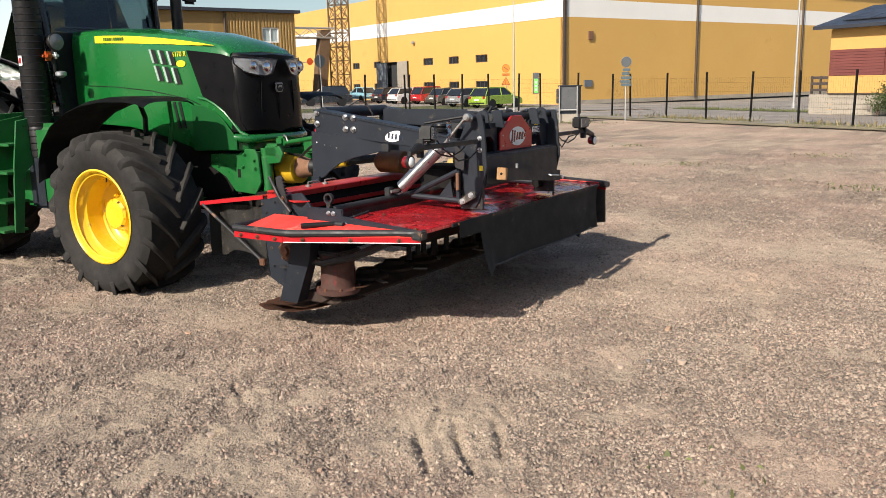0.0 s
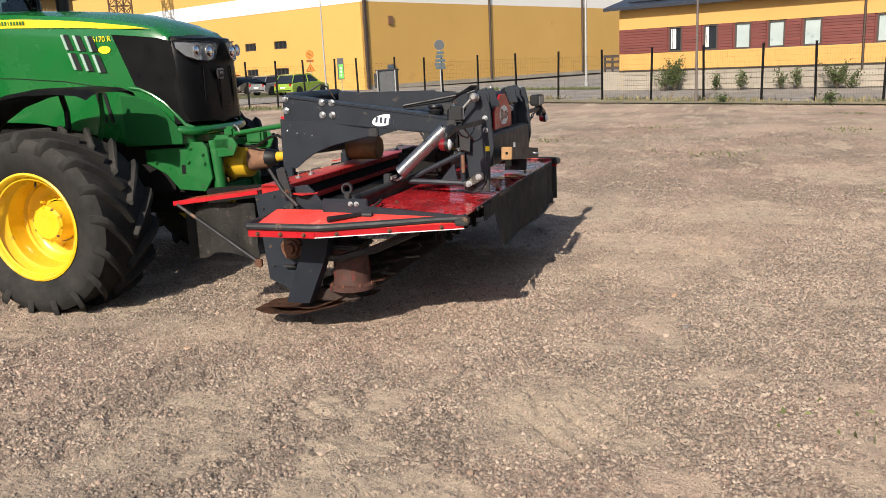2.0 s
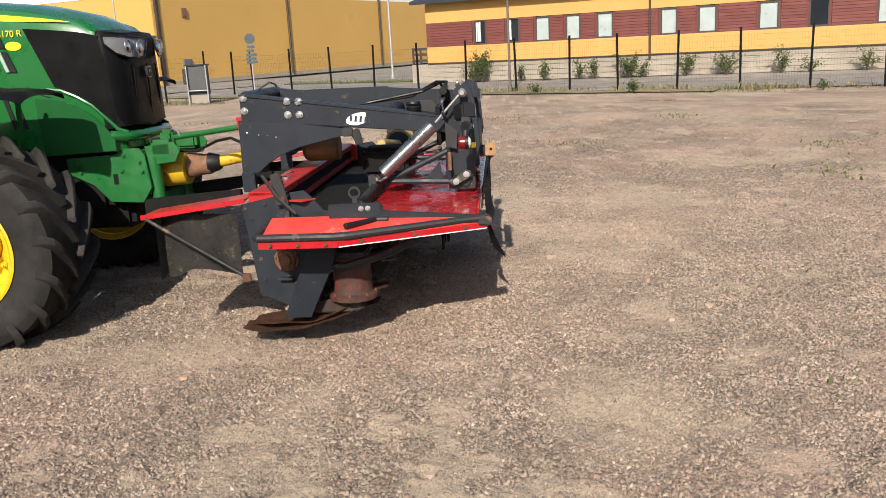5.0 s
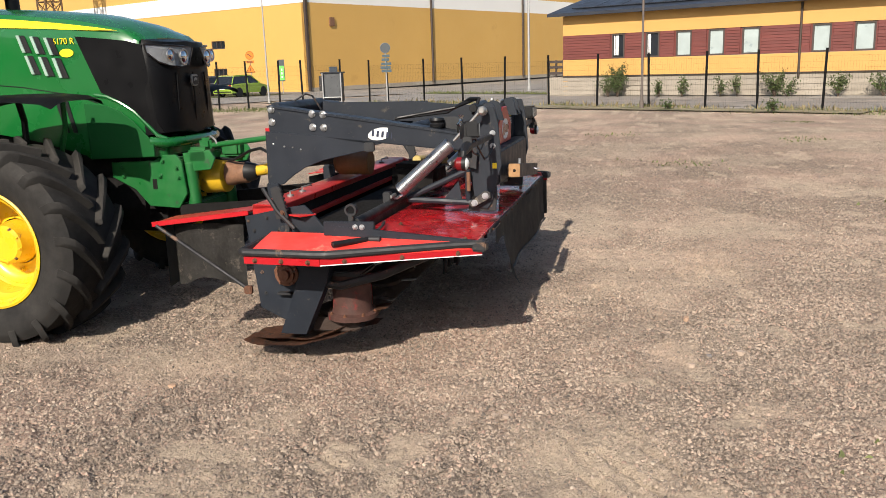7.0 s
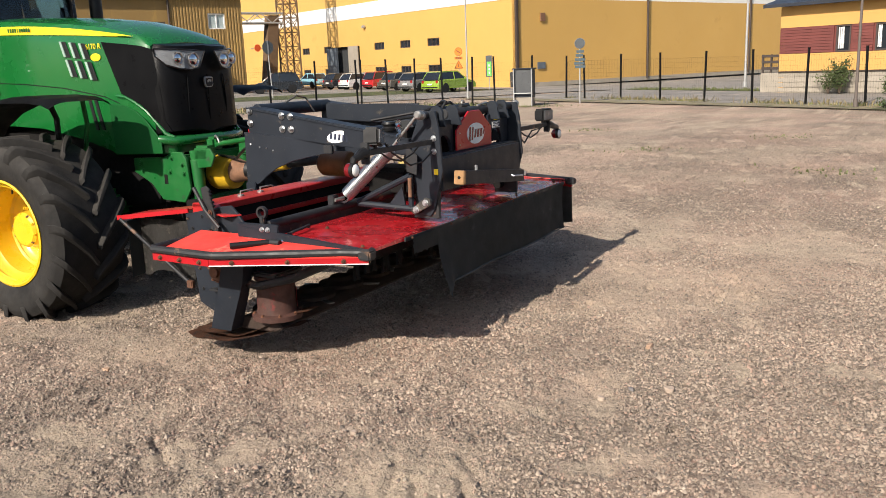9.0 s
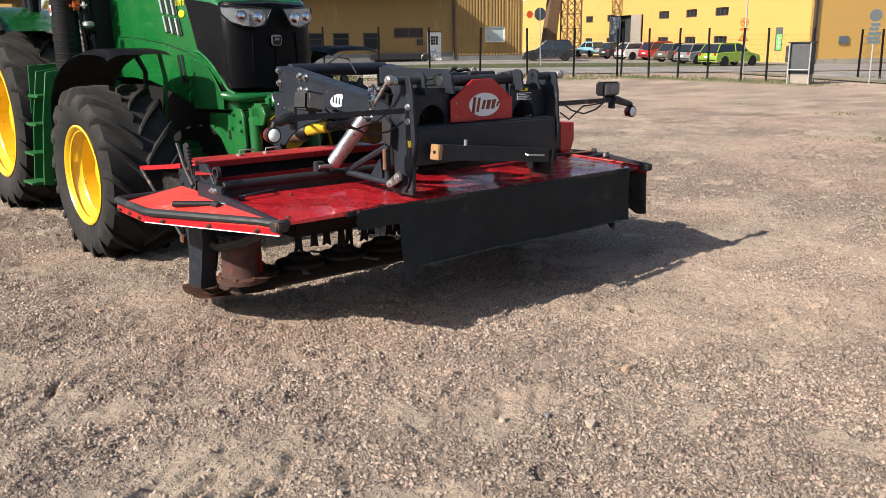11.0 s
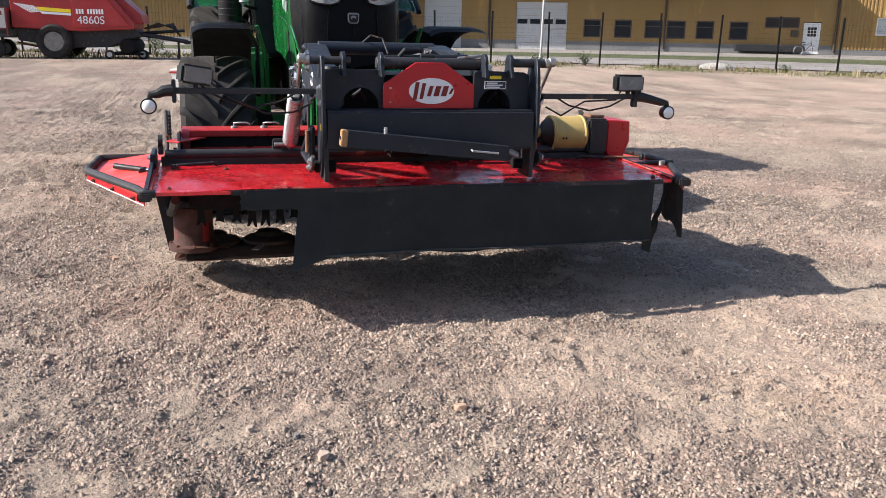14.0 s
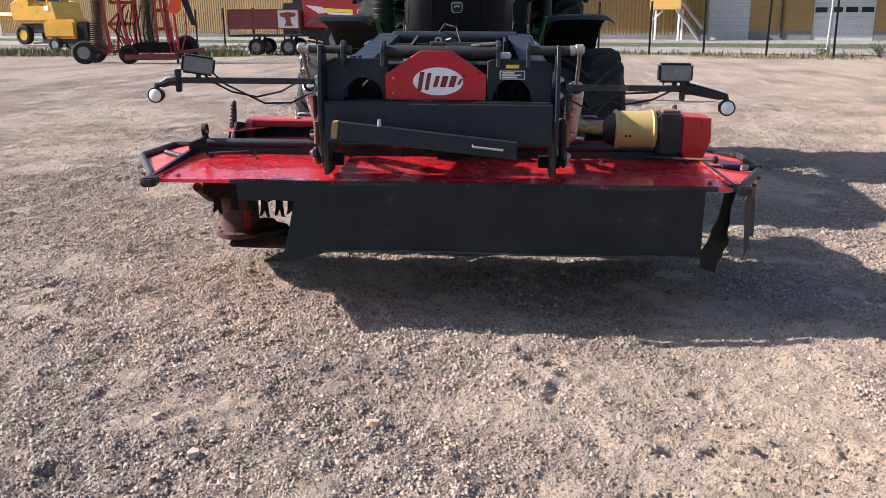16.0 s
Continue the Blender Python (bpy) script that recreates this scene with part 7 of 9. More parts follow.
def fence_post_mesh():
    bm = box(B(), (0, 0, 1.16), (0.078, 0.078, 2.34), bevel=0.006, seg=1)
    box(bm, (0, 0, 2.335), (0.086, 0.086, 0.02))
    return mesh_of("post", bm, post_black)


def fence_panel_mesh(length):
    bm = B()
    for k in range(10):
        box(bm, (length / 2, 0, 0.12 + k * 0.215), (length, 0.0035, 0.0035))
    for k in range(int(length / 0.1)):
        box(bm, (0.05 + k * 0.1, 0.005, 1.09), (0.0025, 0.0025, 1.95))
    return mesh_of("wire_panel", bm, post_black)


post_me = fence_post_mesh()
panel_me = fence_panel_mesh(2.31)
base = Vector((36.6, 25.86, 0))


def fence_run(start, way, marks):
    """Posts at uneven distances along a straight line, with a wire panel between each two."""
    w = Vector((*way, 0)).normalized()
    run = [Vector((*start, 0)) + w * k for k in marks]
    a = math.degrees(math.atan2(w.y, w.x))
    for k, p in enumerate(run):
        q = p - base
        z = float(level(p.x, p.y)) - fence.location.z
        piece("post", post_me, fence, pose(q.x, q.y, z, 0.8 * math.sin(k * 7.3), 0.9 * math.cos(k * 3.1), a))
        if k + 1 < len(run):
            e = run[k + 1] - p
            drop = math.degrees(math.asin((float(level(*run[k + 1][:2])) - float(level(*p[:2]))) / e.length))
            piece("wire_panel", panel_me, fence, pose(q.x, q.y, z, 0, 0, a) @ pose(0, 0, 0, 0, -drop, 0) @ Matrix.Diagonal((e.length / 2.375, 1, 1, 1)))


N_MARKS = [0.11, 2.44, 4.84, 7.23, 9.7, 12.15, 14.65, 17.23, 19.55, 22.19, 24.84] + [27.3 + 2.45 * k for k in range(14)]
E_MARKS = [-14.27, -12.8, -10.13, -7.47, -4.81, -2.23, 0.38, 2.94, 5.49, 7.65, 10.13, 12.58] + [15.1 + 2.5 * k for k in range(18)]
fence_run((36.6, 25.86), (-0.8885, 0.459), N_MARKS)
fence_run((36.6, 25.86), (0.1693, -0.9860), [0.11, 1.6, 3.11, 4.58, 6.14, 7.29, 9.15])
fence_run((38.9, 5.05), (-0.4411, -0.8976), E_MARKS)

# ---- machines standing farther back ----
machine_red = surface("machine_red", (0.33, 0.018, 0.017), 0.4, var=0.15, scale=1.5, fine=30, bump=0.05, wear=(0.24, 0.05, 0.035), wear_amount=0.08, wear_scale=2, dust=0.15)
wagon_red = surface("wagon_red", (0.20, 0.035, 0.030), 0.6, var=0.2, scale=1.5, wear=(0.13, 0.06, 0.045), wear_amount=0.12, wear_scale=3, dust=0.15)
cloth_white = surface("cloth_white", (0.66, 0.64, 0.58), 0.8, var=0.12, scale=3, fine=40, bump=0.1, dust=0.15)
cloth_grey = surface("cloth_grey", (0.20, 0.21, 0.215), 0.7, var=0.15, scale=3, fine=40, bump=0.1)
digger_yellow = surface("digger_yellow", (0.66, 0.36, 0.025), 0.45, var=0.15, scale=1.2, wear=(0.32, 0.2, 0.06), wear_amount=0.1, wear_scale=2, dust=0.15)
dull_orange = surface("dull_orange", (0.70, 0.09, 0.012), 0.5, var=0.08)


def plain_wheel(parent, p, r, w, axis="y", rim_mat=None):
    wh = node("wheel", parent)
    h = w / 2
    prof = [(-h * 0.7, r * 0.55), (-h, r * 0.68), (-h, r * 0.88), (-h * 0.75, r), (h * 0.75, r), (h, r * 0.88), (h, r * 0.68), (h * 0.7, r * 0.55)]
    part("tyre", lathe(B(), prof, p, axis, 28, close=True), tyre_rubber, wh)
    part("rim", lathe(B(), [(-h * 0.75, r * 0.56), (-h * 0.4, r * 0.5), (-h * 0.2, r * 0.2), (h * 0.2, r * 0.2), (h * 0.4, r * 0.5), (h * 0.75, r * 0.56)], p, axis, 24), rim_mat or zinc, wh)
    return wh


# red and white mower parked behind the tractor
pm = thing("mower_conditioner", pose(3.88, 15.85, 0.0, 0, 0, -16) @ Matrix.Scale(0.9, 4), "red mower with white and grey cloth guards, parked", "mower")
part("deck", plate(B(), [(0.0, 0.78), (0.75, 0.80), (0.80, 0.92), (3.4, 0.92), (3.4, 0.76)], "y", -0.1, 1.3, 0.02), machine_red, pm)
part("hood", plate(B(), [(0.05, 0.80), (0.12, 1.28), (0.5, 1.36), (1.2, 1.36), (1.25, 0.86)], "x", 0.95, 3.3, 0.04), machine_red, pm, "red sheet hood")
part("end_box", skin(B(), [[(0.62, -0.12, 0.84), (1.18, -0.12, 0.84), (1.18, 0.9, 0.84), (0.62, 0.9, 0.84)], [(0.58, -0.18, 1.18), (1.24, -0.14, 1.22), (1.24, 1.0, 1.26), (0.58, 1.0, 1.22)]]), cloth_white, pm, "white plastic end hood")
part("red_edge", plate(B(), [(-0.26, -0.14), (0.70, -0.22), (0.70, 0.9), (-0.26, 0.85)], "z", 0.745, 0.785, 0.006), machine_red, pm)
part("end_top", plate(B(), [(-0.24, -0.12), (0.56, -0.19), (0.56, 0.85), (-0.24, 0.8)], "z", 0.785, 0.835, 0.008), cloth_white, pm)
part("end_guard", skin(B(), [[(-0.22, -0.13, 0.75), (0.70, -0.21, 0.75), (0.70, 0.8, 0.75), (-0.22, 0.8, 0.75)], [(-0.10, -0.10, 0.17), (0.66, -0.17, 0.24), (0.66, 0.7, 0.24), (-0.10, 0.7, 0.17)]]), cloth_white, pm, "white cloth end guard")
part("front_guard", thick(sheet(B(), lambda u, v: (0.70 + 2.6 * u, -0.20 - 0.02 * math.sin(u * 30), 0.76 - 0.56 * v), 40, 4), 0.01), cloth_grey, pm, "grey cloth front guard")
part("arm_post", skin(B(), [[(0.30, 0.95, 0.6), (0.47, 0.95, 0.6), (0.47, 1.2, 0.6), (0.30, 1.2, 0.6)], [(0.22, 0.95, 1.35), (0.42, 0.95, 1.35), (0.42, 1.2, 1.35), (0.22, 1.2, 1.35)], [(0.38, 0.95, 2.2), (0.66, 0.95, 1.98), (0.66, 1.2, 1.98), (0.38, 1.2, 2.2)]]), machine_red, pm, "bent red carrier arm")
part("arm_beam", box(B(), (1.95, 1.08, 2.08), (3.1, 0.24, 0.24), bevel=0.02), machine_red, pm)
part("arm_gusset", plate(B(), [(0.46, 1.98), (0.84, 1.98), (0.50, 1.55)], "y", 0.97, 1.18, 0.01), machine_red, pm)
part("arm_stripe", box(B(), (1.05, 0.955, 2.10), (0.55, 0.01, 0.03)), decal_white, pm)
part("cutter", box(B(), (1.9, 0.35, 0.13), (2.6, 0.5, 0.10), bevel=0.02), dark_inside, pm)
for k in range(4):
    part("drum", lathe(B(), [(0.0, 0.26), (0.06, 0.28), (0.10, 0.2), (0.45, 0.16)], (0.95 + k * 0.62, 0.35, 0.03), "z", 20), dark_inside, pm)
part("mark_oval", plate(B(), [(1.62 + 0.09 * math.cos(a), 1.03 + 0.035 * math.sin(a)) for a in np.linspace(0, 6.283, 17)[:-1]], "y", 0.035, 0.045), decal_white, pm)
part("hose", pipe(B(), [(0.6, 0.9, 0.9), (0.5, 0.6, 1.3), (0.75, 0.5, 1.42), (0.9, 0.7, 1.3)], 0.02, 6), black_plastic, pm)

# big baler
bl = thing("baler", pose(-1.95, 39.6, float(level(-1.95, 39.6)), 0, 0, -6), "large red square baler with white and yellow stripes", "baler")
part("body", plate(B(), [(-1.6, 1.28), (-1.6, 2.62), (-0.9, 2.75), (0.25, 2.8), (0.3, 3.35), (1.5, 3.4), (2.25, 2.95), (3.35, 1.55), (3.35, 1.28), (1.2, 1.15)], "y", -1.25, 1.25, 0.03), machine_red, bl, "red sheet-steel body")
part("side_panel", plate(B(), [(0.9, 1.30), (0.9, 2.72), (2.15, 2.72), (2.85, 1.85), (3.2, 1.40)], "y", -1.31, -1.26, 0.01), machine_red, bl)
part("front_hood", plate(B(), [(2.1, 2.85), (2.5, 2.9), (3.6, 1.9), (3.7, 1.5), (3.2, 1.5)], "y", -0.8, 0.8, 0.03), machine_red, bl)
part("chamber", box(B(), (-2.2, 0, 1.65), (1.2, 1.2, 1.5), bevel=0.03), frame_dull, bl)
part("tailgate", box(B(), (-1.9, -0.9, 2.0), (0.5, 0.3, 1.6), bevel=0.03), frame_dull, bl)
part("lower_body", plate(B(), [(-1.5, 0.75), (-1.5, 1.3), (3.3, 1.3), (3.5, 1.0), (2.2, 0.5), (0.6, 0.45)], "y", -0.95, 0.95, 0.03), frame_dull, bl)
plain_wheel(bl, (0.05, -1.15, 0.72), 0.72, 0.55, "y", wheel_grey)
plain_wheel(bl, (0.05, 1.15, 0.72), 0.72, 0.55, "y", wheel_grey)
plain_wheel(bl, (2.25, -1.2, 0.20), 0.20, 0.14)
plain_wheel(bl, (3.55, -0.7, 0.20), 0.22, 0.14)
part("pickup", lathe(B(), [(-1.2, 0.28), (-1.1, 0.34), (1.1, 0.34), (1.2, 0.28)], (3.0, 0, 0.55), "y", 18), dark_inside, bl)
part("skid_plate", box(B(), (2.9, 0, 0.22), (1.4, 2.2, 0.10), bevel=0.02), dark_inside, bl)
for y in (-0.4, 0.4):
    part("drawbar", rod(B(), (3.2, y, 1.1), (5.4, y * 0.2, 0.75), 0.09), frame_dull, bl)
part("drawbar_stand", rod(B(), (5.0, 0, 0.0), (5.0, 0, 0.85), 0.05), frame_dull, bl)
part("hitch", box(B(), (5.5, 0, 0.72), (0.5, 0.2, 0.16), bevel=0.03), frame_dull, bl)
for k in range(5):
    part("hose", pipe(B(), [(3.6, -0.3 + 0.1 * k, 1.3), (4.2, -0.3 + 0.1 * k, 1.55 - 0.04 * k), (4.8, -0.2 + 0.1 * k, 1.35 + 0.05 * k), (5.1, 0.0, 1.0)], 0.03, 6), black_plastic, bl)
part("shaft", rod(B(), (3.5, 0, 1.1), (5.3, 0, 1.25), 0.07), black_plastic, bl)
part("yellow_stripe", plate(B(), [(-0.45, 1.98), (0.82, 1.92), (0.82, 2.06), (-0.55, 2.14)], "y", -1.262, -1.256), yellow_decal, bl)
part("white_stripe", plate(B(), [(-0.35, 1.86), (0.82, 1.80), (0.82, 1.90), (-0.42, 1.96)], "y", -1.262, -1.256), decal_white, bl)
for k in range(8):
    part("wing_stripe", plate(B(), [(-1.45 + 0.10 * k, 2.28 - 0.012 * k), (-1.38 + 0.10 * k, 2.28 - 0.012 * k), (-0.75 + 0.06 * k, 1.90 + 0.006 * k), (-0.80 + 0.06 * k, 1.90 + 0.006 * k)], "y", -1.262, -1.256), decal_white, bl)
for k in range(10):
    if k != 3:
        part("name_bar", box(B(), (1.08 + k * 0.115, -1.313, 1.98), (0.075, 0.008, 0.20)), decal_white, bl)
lettering("4860S", 0.46, decal_white, bl, pose(1.62, -1.316, 1.48, 90, 0, 0), depth=0.004)
part("beacon", rod(B(), (0.9, -0.6, 3.35), (0.9, -0.6, 3.6), 0.08), lens_orange, bl)

# red box trailer
wg = thing("farm_trailer", pose(-5.4, 39.3, float(level(-5.4, 39.3)), 0, 0, -4) @ Matrix.Scale(0.93, 4), "faded red box trailer on two axles", "trailer")
part("bed", box(B(), (0, 0, 0.98), (3.9, 2.0, 0.10), bevel=0.02), frame_dull, wg)
for k, x in enumerate((-1.28, -0.0)):
    part("side_board", box(B(), (x - 0.02, -1.0, 1.78), (1.24, 0.05, 0.90), bevel=0.012), wagon_red, wg)
part("side_board", box(B(), (1.22, -1.0, 1.78), (1.05, 0.05, 0.90), bevel=0.012), cloth_white, wg, "rusty board with peeling white paint")
part("peeled_patch", plate(B(), [(1.02, 1.46), (1.12, 1.62), (1.08, 1.84), (0.84, 1.92), (0.80, 2.06), (1.2, 2.12), (1.62, 2.08), (1.64, 1.92), (1.36, 1.86), (1.38, 1.62), (1.5, 1.44)], "y", -1.032, -1.026), wagon_red, wg)
part("side_board", box(B(), (0, 1.0, 1.78), (3.8, 0.05, 0.90), bevel=0.012), wagon_red, wg)
part("end_board", box(B(), (-1.93, 0, 1.78), (0.05, 2.0, 0.90), bevel=0.012), wagon_red, wg)
part("end_board", box(B(), (1.80, 0, 1.78), (0.05, 2.0, 0.90), bevel=0.012), wagon_red, wg)
for x in (-1.93, -0.65, 0.63, 1.80):
    part("stake", box(B(), (x, -1.03, 1.62), (0.06, 0.07, 1.28), bevel=0.01), wagon_red, wg)
for z in (1.32, 2.24):
    part("rail", box(B(), (-0.05, -1.035, z), (3.75, 0.05, 0.06), bevel=0.01), wagon_red, wg)
for x in (-0.55, 1.15):
    part("axle", rod(B(), (x, -0.85, 0.42), (x, 0.85, 0.42), 0.05), frame_dull, wg)
    for y in (-0.85, 0.85):
        plain_wheel(wg, (x, y, 0.42), 0.42, 0.30, "y", wheel_grey)
    for y in (-0.4, 0.4):
        part("bolster", box(B(), (x, y, 0.70), (0.12, 0.12, 0.50), bevel=0.01), frame_dull, wg)
part("tow_pole", rod(B(), (1.9, 0, 0.7), (2.9, 0, 0.5), 0.05), wagon_red, wg)

# folded ring roller
rl = thing("ring_roller", pose(-8.35, 31.4, float(level(-8.35, 31.4)) - 0.01, 0, 0, 10), "red folded ring roller with upright ring packs", "roller")
rings = surface("ring_iron", (0.13, 0.075, 0.045), 0.7, var=0.4, scale=4, wear=(0.30, 0.24, 0.18), wear_amount=0.2, wear_scale=8)
ring_shape = mesh_of("ring", lathe(B(), [(0.0, 0.22), (0.018, 0.33), (0.032, 0.33), (0.05, 0.22)], (0, 0, 0), "z", 18), rings)
for x, y, lean_x in ((-1.62, -0.3, 0.004), (0.26, -0.1, 0.001)):
    for k in range(38):
        piece("ring", ring_shape, rl, pose(x + lean_x * k, y, 0.50 + k * 0.073))
    part("ring_axle", rod(B(), (x, y, 0.35), (x + 38 * lean_x, y, 3.4), 0.09), frame_dull, rl)
# two upright frames, each a pair of posts with slanted braces
for x, dx, y, r in ((-1.15, -0.30, -0.45, 0.07), (-1.05, 0.28, 0.1, 0.06), (-0.42, -0.42, -0.45, 0.07), (-0.28, 0.02, -0.1, 0.075), (-0.15, -0.16, 0.2, 0.05),
                    (0.62, 0.02, -0.4, 0.05), (1.10, -0.38, -0.45, 0.05), (1.02, -0.22, 0.05, 0.05), (1.20, -0.30, -0.2, 0.055), (1.28, -0.16, 0.2, 0.05)):
    part("frame_post", pipe(B(), [(x, y, 0.45), (x + dx * 0.5, y, 1.7), (x + dx, y, 3.4)], r, 8), machine_red, rl)
for z, x0, x1 in ((0.45, -2.3, 1.3), (0.64, -0.7, 1.3), (1.5, -1.2, -0.3), (2.3, -1.1, -0.3), (1.3, 0.6, 1.2), (2.0, 0.62, 1.1), (2.7, 0.62, 1.0)):
    part("frame_beam", box(B(), ((x0 + x1) / 2, -0.2, z), (x1 - x0, 0.12, 0.12), bevel=0.015), machine_red, rl)
for x0, z0, x1, z1 in ((-1.2, 1.5, -0.4, 2.3), (-0.4, 0.6, -1.2, 1.5), (-1.1, 2.3, -0.35, 3.1)):
    part("brace", rod(B(), (x0, -0.3, z0), (x1, -0.3, z1), 0.04), machine_red, rl)
part("front_beam", box(B(), (0.35, -0.5, 0.25), (2.0, 0.3, 0.22), bevel=0.03), wagon_red, rl)
part("base_box", box(B(), (0.45, -0.25, 0.62), (1.4, 0.5, 0.36), bevel=0.05), dark_inside, rl)
part("drawbar", box(B(), (1.8, -0.2, 0.46), (1.1, 0.22, 0.13), turn(-6, "Y"), bevel=0.02), wagon_red, rl)
part("prop_stand", rod(B(), (1.3, -0.25, 0.0), (1.3, -0.25, 0.5), 0.05), frame_dull, rl)
for k in range(9):
    part("hose", pipe(B(), [(-0.75 + 0.15 * k, -0.3, 0.7), (-0.9 + 0.17 * k, -0.5, 1.2 + 0.12 * (k % 3)), (-0.7 + 0.16 * k, -0.4, 2.0 + 0.2 * (k % 2))], 0.028, 6), black_plastic, rl)
part("hub_box", box(B(), (-0.5, -0.55, 0.85), (0.3, 0.25, 0.25), bevel=0.04), machine_red, rl)
plain_wheel(rl, (-2.15, -0.45, 0.43), 0.43, 0.40, "y", wheel_grey)
plain_wheel(rl, (-2.15, 0.85, 0.43), 0.43, 0.40, "y", wheel_grey)
plain_wheel(rl, (-0.5, -0.45, 0.36), 0.36, 0.34, "y", dark_inside)
plain_wheel(rl, (1.45, 0.8, 0.55), 0.5, 0.3, "y", dark_inside)
part("marker_board", skin(B(), [[(1.95, -0.4, 1.45), (2.15, -0.4, 1.40), (2.15, -0.36, 1.40), (1.95, -0.36, 1.45)], [(1.60, -0.4, 2.45), (1.85, -0.4, 2.55), (1.85, -0.36, 2.55), (1.60, -0.36, 2.45)]]), black_plastic, rl, "dark tilted marker board")
part("marker_flag", plate(B(), [(1.05, 2.05), (1.3, 2.42), (1.66, 2.46), (1.6, 2.0), (1.35, 1.8)], "y", -0.46, -0.43), dull_orange, rl)
part("marker_post", pipe(B(), [(1.5, -0.4, 0.45), (1.75, -0.4, 1.2), (1.75, -0.4, 1.9)], 0.03, 6), machine_red, rl)

# yellow excavator and compressor beyond the fence
ex = thing("excavator", pose(-24.2, 54.0, float(level(-24.2, 54.0)) + 0.16, 0, 0, -18), "yellow wheeled excavator with folded boom", "excavator")
part("upper_body", plate(B(), [(-2.4, 1.5), (-2.5, 2.6), (-1.6, 3.0), (1.2, 2.7), (1.5, 1.5)], "y", -1.2, 1.2, 0.06), digger_yellow, ex)
part("cab", plate(B(), [(-0.9, 2.4), (-0.8, 4.1), (0.7, 4.1), (0.9, 2.4)], "y", -1.2, -0.1, 0.05), window_dark, ex)
part("cab_post", box(B(), (0.8, -1.15, 3.2), (0.14, 0.12, 1.7)), digger_yellow, ex)
part("boom", pipe(B(), [(0.6, 0.3, 2.2), (1.2, 0.3, 4.2), (0.2, 0.3, 5.6)], 0.25, 8), digger_yellow, ex)
part("stick", pipe(B(), [(-2.4, 0.2, 1.8), (-5.0, 0.2, 1.9), (-7.0, 0.2, 1.7)], 0.22, 8), digger_yellow, ex)
part("undercarriage", box(B(), (0, 0, 1.05), (4.2, 1.9, 0.6), bevel=0.08), frame_dull, ex)
for x in (-1.6, 1.5):
    for y in (-1.05, 1.05):
        plain_wheel(ex, (x, y, 0.62), 0.62, 0.45, "y", digger_yellow)
part("side_mark", box(B(), (0.7, -1.215, 2.3), (0.4, 0.02, 0.3)), decal_white, ex)
cp = thing("compressor", pose(-18.6, 45.0, float(level(-18.6, 45.0)), 0, 0, -12), "yellow towed compressor with rounded hood", "compressor")
part("hood", box(B(), (0, 0, 1.20), (2.2, 1.4, 1.05), bevel=0.16, seg=4), digger_yellow, cp)
part("rear_box", box(B(), (1.45, 0, 1.15), (0.8, 1.2, 0.9), bevel=0.05), dark_inside, cp)
part("chassis", box(B(), (0.2, 0, 0.55), (3.0, 1.1, 0.25), bevel=0.05), frame_dull, cp)
for y in (-0.65, 0.65):
    plain_wheel(cp, (-0.35, y, 0.38), 0.38, 0.25)
part("tow_bar", rod(B(), (-1.2, 0, 0.5), (-2.4, 0, 0.45), 0.06), frame_dull, cp)

# ---- parked cars ----
def car_paint(name, c):
    return surface(name, c, 0.25, var=0.05, coat=0.6, bump=0, dust=0.08)


car_lamp = surface("car_lamp", (0.35, 0.02, 0.02), 0.2, var=0.1)
plate_white = surface("plate_white", (0.7, 0.7, 0.68), 0.4, var=0.05)


